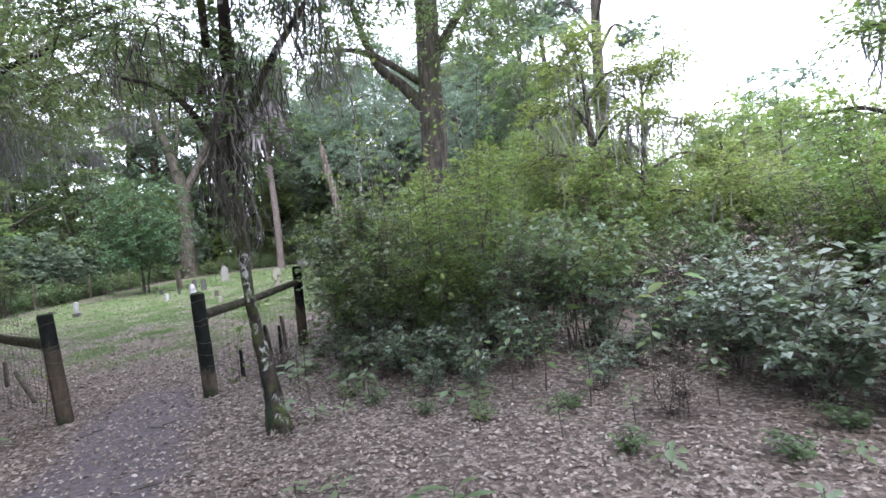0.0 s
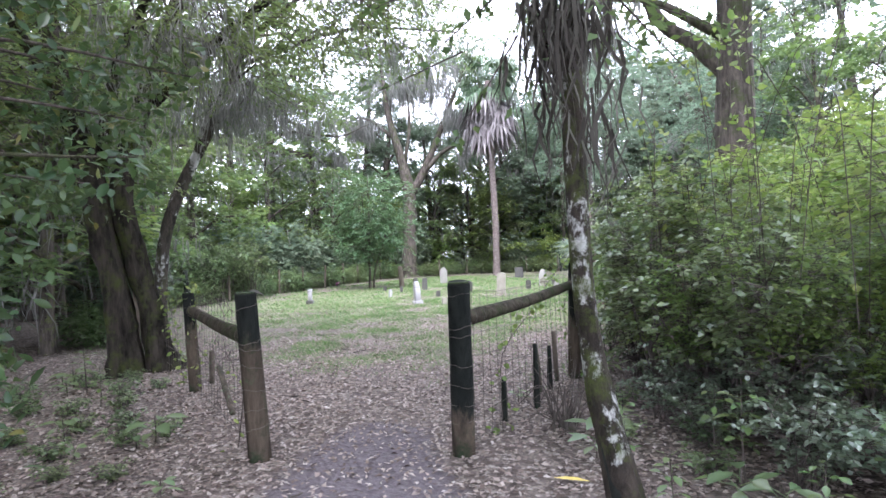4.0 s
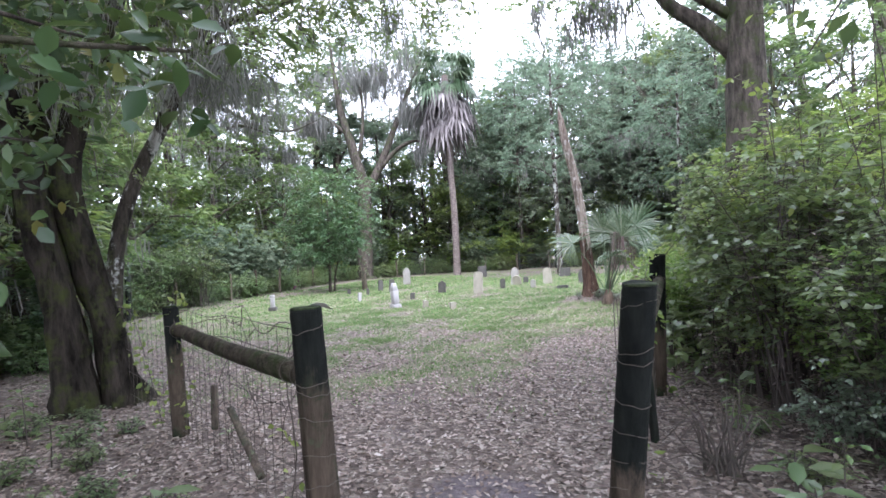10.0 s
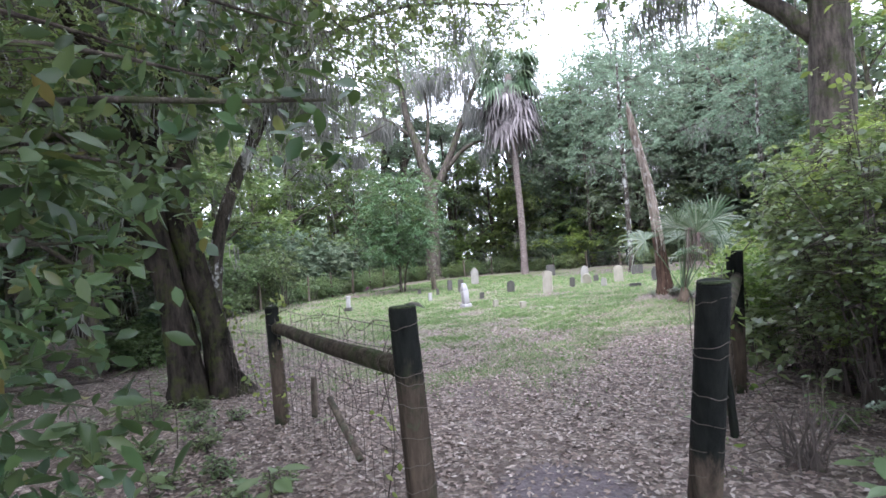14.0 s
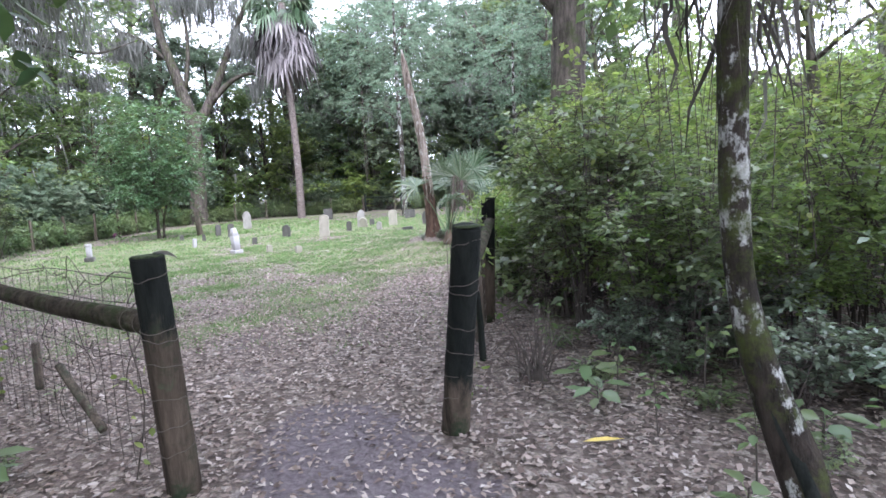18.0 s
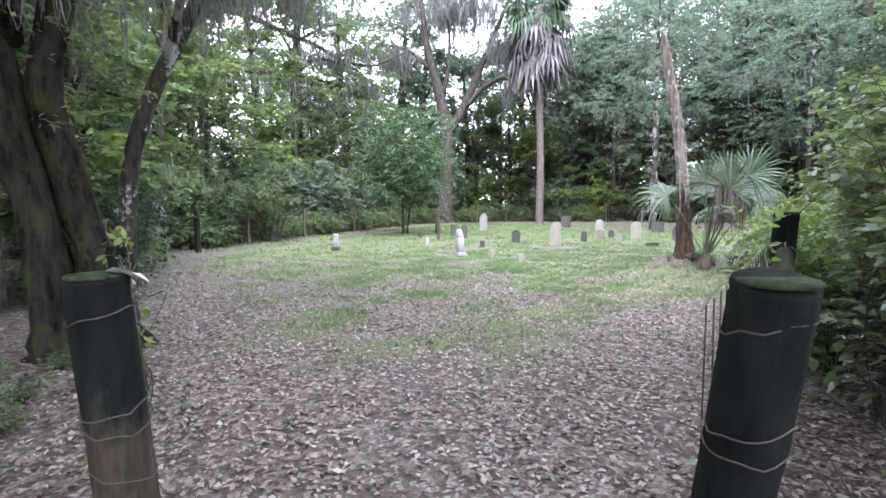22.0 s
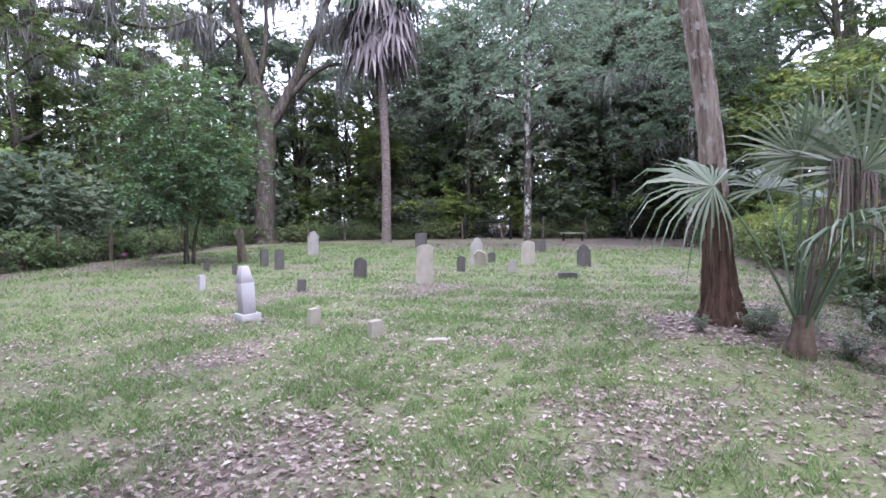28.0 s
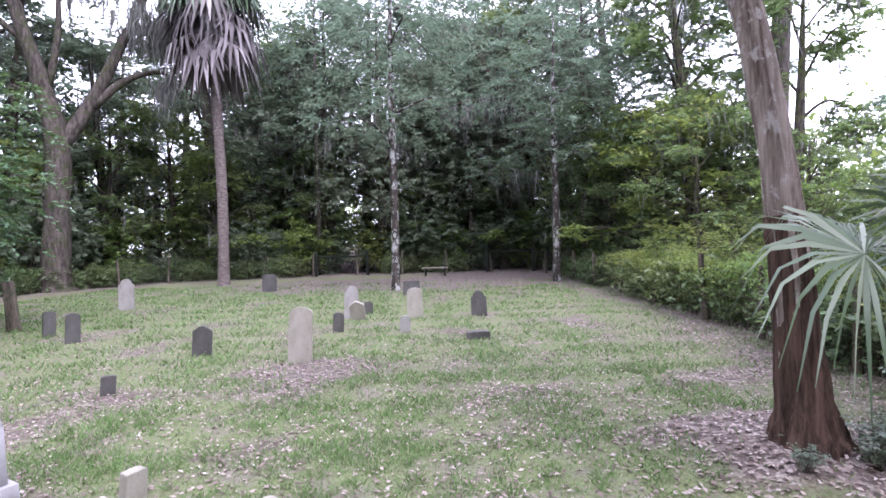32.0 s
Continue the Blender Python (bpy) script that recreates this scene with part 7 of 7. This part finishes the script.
vine_on("fence_vine", "leafy tangle over the brace post", [(-2.4, 8.3, 0.02), (-2.7, 8.5, 0.8), (-2.4, 8.6, 1.4), (-2.1, 8.4, 1.7)], 70, 724)
vine_on("fence_vine", "vine over the wire near the pale leaning tree", [(-6.9, 6.2, 0.02), (-7.4, 6.4, 0.7), (-8.2, 6.8, 1.1), (-9.4, 7.3, 1.0), (-10.4, 7.6, 1.2)], 130, 725)


hang = np.random.default_rng(726)
for k in range(26):
    x, y, top = hang.uniform(-1.5, 1.2), hang.uniform(6.2, 9.0), hang.uniform(2.4, 3.9)
    low = hang.uniform(0.02, 1.4) if k % 3 else 0.02
    dx, dy = hang.normal(0, 0.35, 2)
    vine_on("hanging_vine", "thin leafy vine hanging in the thicket", [(x, y, low), (x + dx * 0.3, y + dy * 0.5, (low + top) / 2), (x + dx, y + dy, top), (x + dx * 2, y + dy * 2, top + 0.25)], int(hang.integers(14, 42)), 760 + k, (0.085, 0.05))


for x, y, k in [(-4.2, 16.6, 0.5), (-4.3, 16.4, 0.4), (-3.9, 16.4, 0.45), (-4.8, 16.4, 0.3), (-3.6, 16.1, 0.5), (-3.7, 17.0, 0.5), (-3.1, 16.0, 0.6), (-2.9, 15.3, 0.6), (-3.0, 16.8, 0.8), (-2.8, 17.6, 0.9)]:
    put_shrub(8, x, y, k * 0.6)


def yellow_leaf(x, y, turn):
    s = Soup()
    rg = np.random.default_rng(731)
    leaves_fine(s, rg, np.zeros((1, 3)), 0.3, 0.055, 0.0, 3.0, [(1.0, 0.1, 0.03)])
    thing("palm_scrap", "bright yellow fallen leaf on the litter", "fallen leaf", pose(x, y, 0.02, 0, 0, turn), data=s.mesh("palm_scrap", M_YELLOW))


M_YELLOW = plain_material("yellow_dead_leaf", (0.55, 0.42, 0.10), 0.6)
yellow_leaf(-1.8, 5.47, 5)


def fallen_twig(x, y, length, turn, seed):
    s = Soup()
    rg = np.random.default_rng(seed)
    tube(s, [(0, 0, 0.01, 0.006), (length * 0.4, rg.normal(0, 0.05), 0.018, 0.005), (length, rg.normal(0, 0.08), 0.01, 0.002)], 5, 0.1, seed, True, 3)
    tube(s, [(length * 0.45, 0, 0.03, 0.006), (length * 0.7, 0.15, 0.05, 0.002)], 5, 0.1, seed, True, 2)
    thing("fallen_twig", "dry grey twig lying on the ground", "twig", pose(x, y, 0, 0, 0, turn), "fallen twigs", data=s.mesh("fallen_twig", M_TWIG))


for k in range(15):
    a = wood.uniform(0, 1)
    x, y = 1.5 - 7.5 * a + wood.normal(0, 1.6), 1.0 + 9.5 * a + wood.normal(0, 1.6)
    fallen_twig(x, y, wood.uniform(0.2, 0.55), wood.uniform(0, 360), 740 + k)


def purple_marker(x, y):
    ob = thing("flower_marker", "small purple artificial flower on a stick", "grave flower", pose(x, y, 0))
    s = Soup()
    tube(s, [(0, 0, -0.03, 0.008), (0.0, 0, 0.3, 0.007)], 5, 0, 0, True, 2)
    part("stick", s.mesh("stick", M_TWIG), ob)
    s = Soup()
    leaves_fine(s, np.random.default_rng(3), np.random.default_rng(4).normal(0, 0.035, (26, 3)) + (0, 0, 0.34), 0.09, 0.05)
    part("bloom", s.mesh("bloom", plain_material("purple_cloth", (0.20, 0.05, 0.14), 0.7)), ob)


purple_marker(-19.6, 23.2)


def pale_leaf(x, y, z, turn, size):
    s = Soup()
    leaves_fine(s, np.random.default_rng(733), np.zeros((1, 3)), size, size * 0.6, 0.0, 3.0, [(1.0, 0.1, -0.15)])
    thing("dead_leaf", "pale dry leaf lying on top of the gate post", "fallen leaf", pose(x, y, z, 0, 0, turn), data=s.mesh("dead_leaf", M_PALE_LEAF))


M_PALE_LEAF = plain_material("bleached_leaf", (0.55, 0.54, 0.50), 0.8)
pale_leaf(-3.93, 4.80, 1.308, 35, 0.13)
pale_leaf(-6.40, 5.95, 1.212, 160, 0.11)


def dry_tendril(p, q, seed):
    """A dry vine stem curling along the wire."""
    rg = np.random.default_rng(seed)
    p, q = np.array(p), np.array(q)
    s = Soup()
    pts = [(*((q - p) * u + rg.normal(0, 0.035, 3) * (0 < u < 1)), 0.0028) for u in np.linspace(0, 1, 9)]
    tube(s, pts, 4, 0, seed, False, 3)
    for k in range(6):
        c = np.array(pts[1 + k][:3])
        tube(s, [(*c, 0.002), (*(c + rg.normal(0, 0.04, 3)), 0.0016), (*(c + rg.normal(0, 0.07, 3) - (0, 0, 0.05)), 0.001)], 4, 0, seed, False, 3)
    thing("dry_vine", "dry brown vine stem curling along the fence wire", "vine", pose(*p), "dry vines", data=s.mesh("dry_vine", M_TWIG))


for k, (u0, z0, u1, z1) in enumerate([(0.0, 1.16, 0.45, 1.14), (0.4, 1.15, 0.95, 1.13), (0.1, 1.1, 0.15, 0.2), (0.3, 1.12, 0.36, 0.3), (0.55, 0.9, 0.5, 0.1), (0.8, 1.1, 0.85, 0.2), (0.2, 0.7, 0.6, 0.8)]):
    a, b = (GATE_L[0] + (BACK_L[0] - GATE_L[0]) * u0, GATE_L[1] + (BACK_L[1] - GATE_L[1]) * u0), (GATE_L[0] + (BACK_L[0] - GATE_L[0]) * u1, GATE_L[1] + (BACK_L[1] - GATE_L[1]) * u1)
    dry_tendril((*a, z0), (*b, z1), 770 + k)

# mossy woods close behind the left fence, and the far corner of the woods
for x, y, j, k in [(-12.8, 6.2, 1, 0.7), (-15.2, 8.4, 1, 0.72), (-18.8, 11.0, 1, 0.75), (-11.9, 6.8, 5, 0.75), (-13.9, 8.6, 5, 0.8), (-17.0, 10.2, 5, 0.8), (-21.0, 14.0, 1, 0.8), (-23.0, 12.0, 4, 0.9), (-20.5, 10.0, 1, 0.85),
                   (-3.0, 47.0, 4, 1.15), (-0.5, 46.0, 4, 1.1), (2.6, 33.5, 1, 0.85), (4.4, 30.5, 1, 0.72), (-7.0, 48.0, 4, 1.1), (-32, 50, 8, 1.0), (-36, 46, 8, 1.0), (-40, 42, 8, 0.95), (-30, 56, 8, 1.1), (-38, 54, 8, 1.0), (-44, 48, 8, 1.0), (-26, 60, 8, 1.1), (-34, 62, 8, 1.1), (-44, 38, 8, 1.0), (-47, 44, 8, 1.0), (-24, 66, 8, 1.1), (-41, 60, 8, 1.0)]:
    put_tree(j, x, y, k)
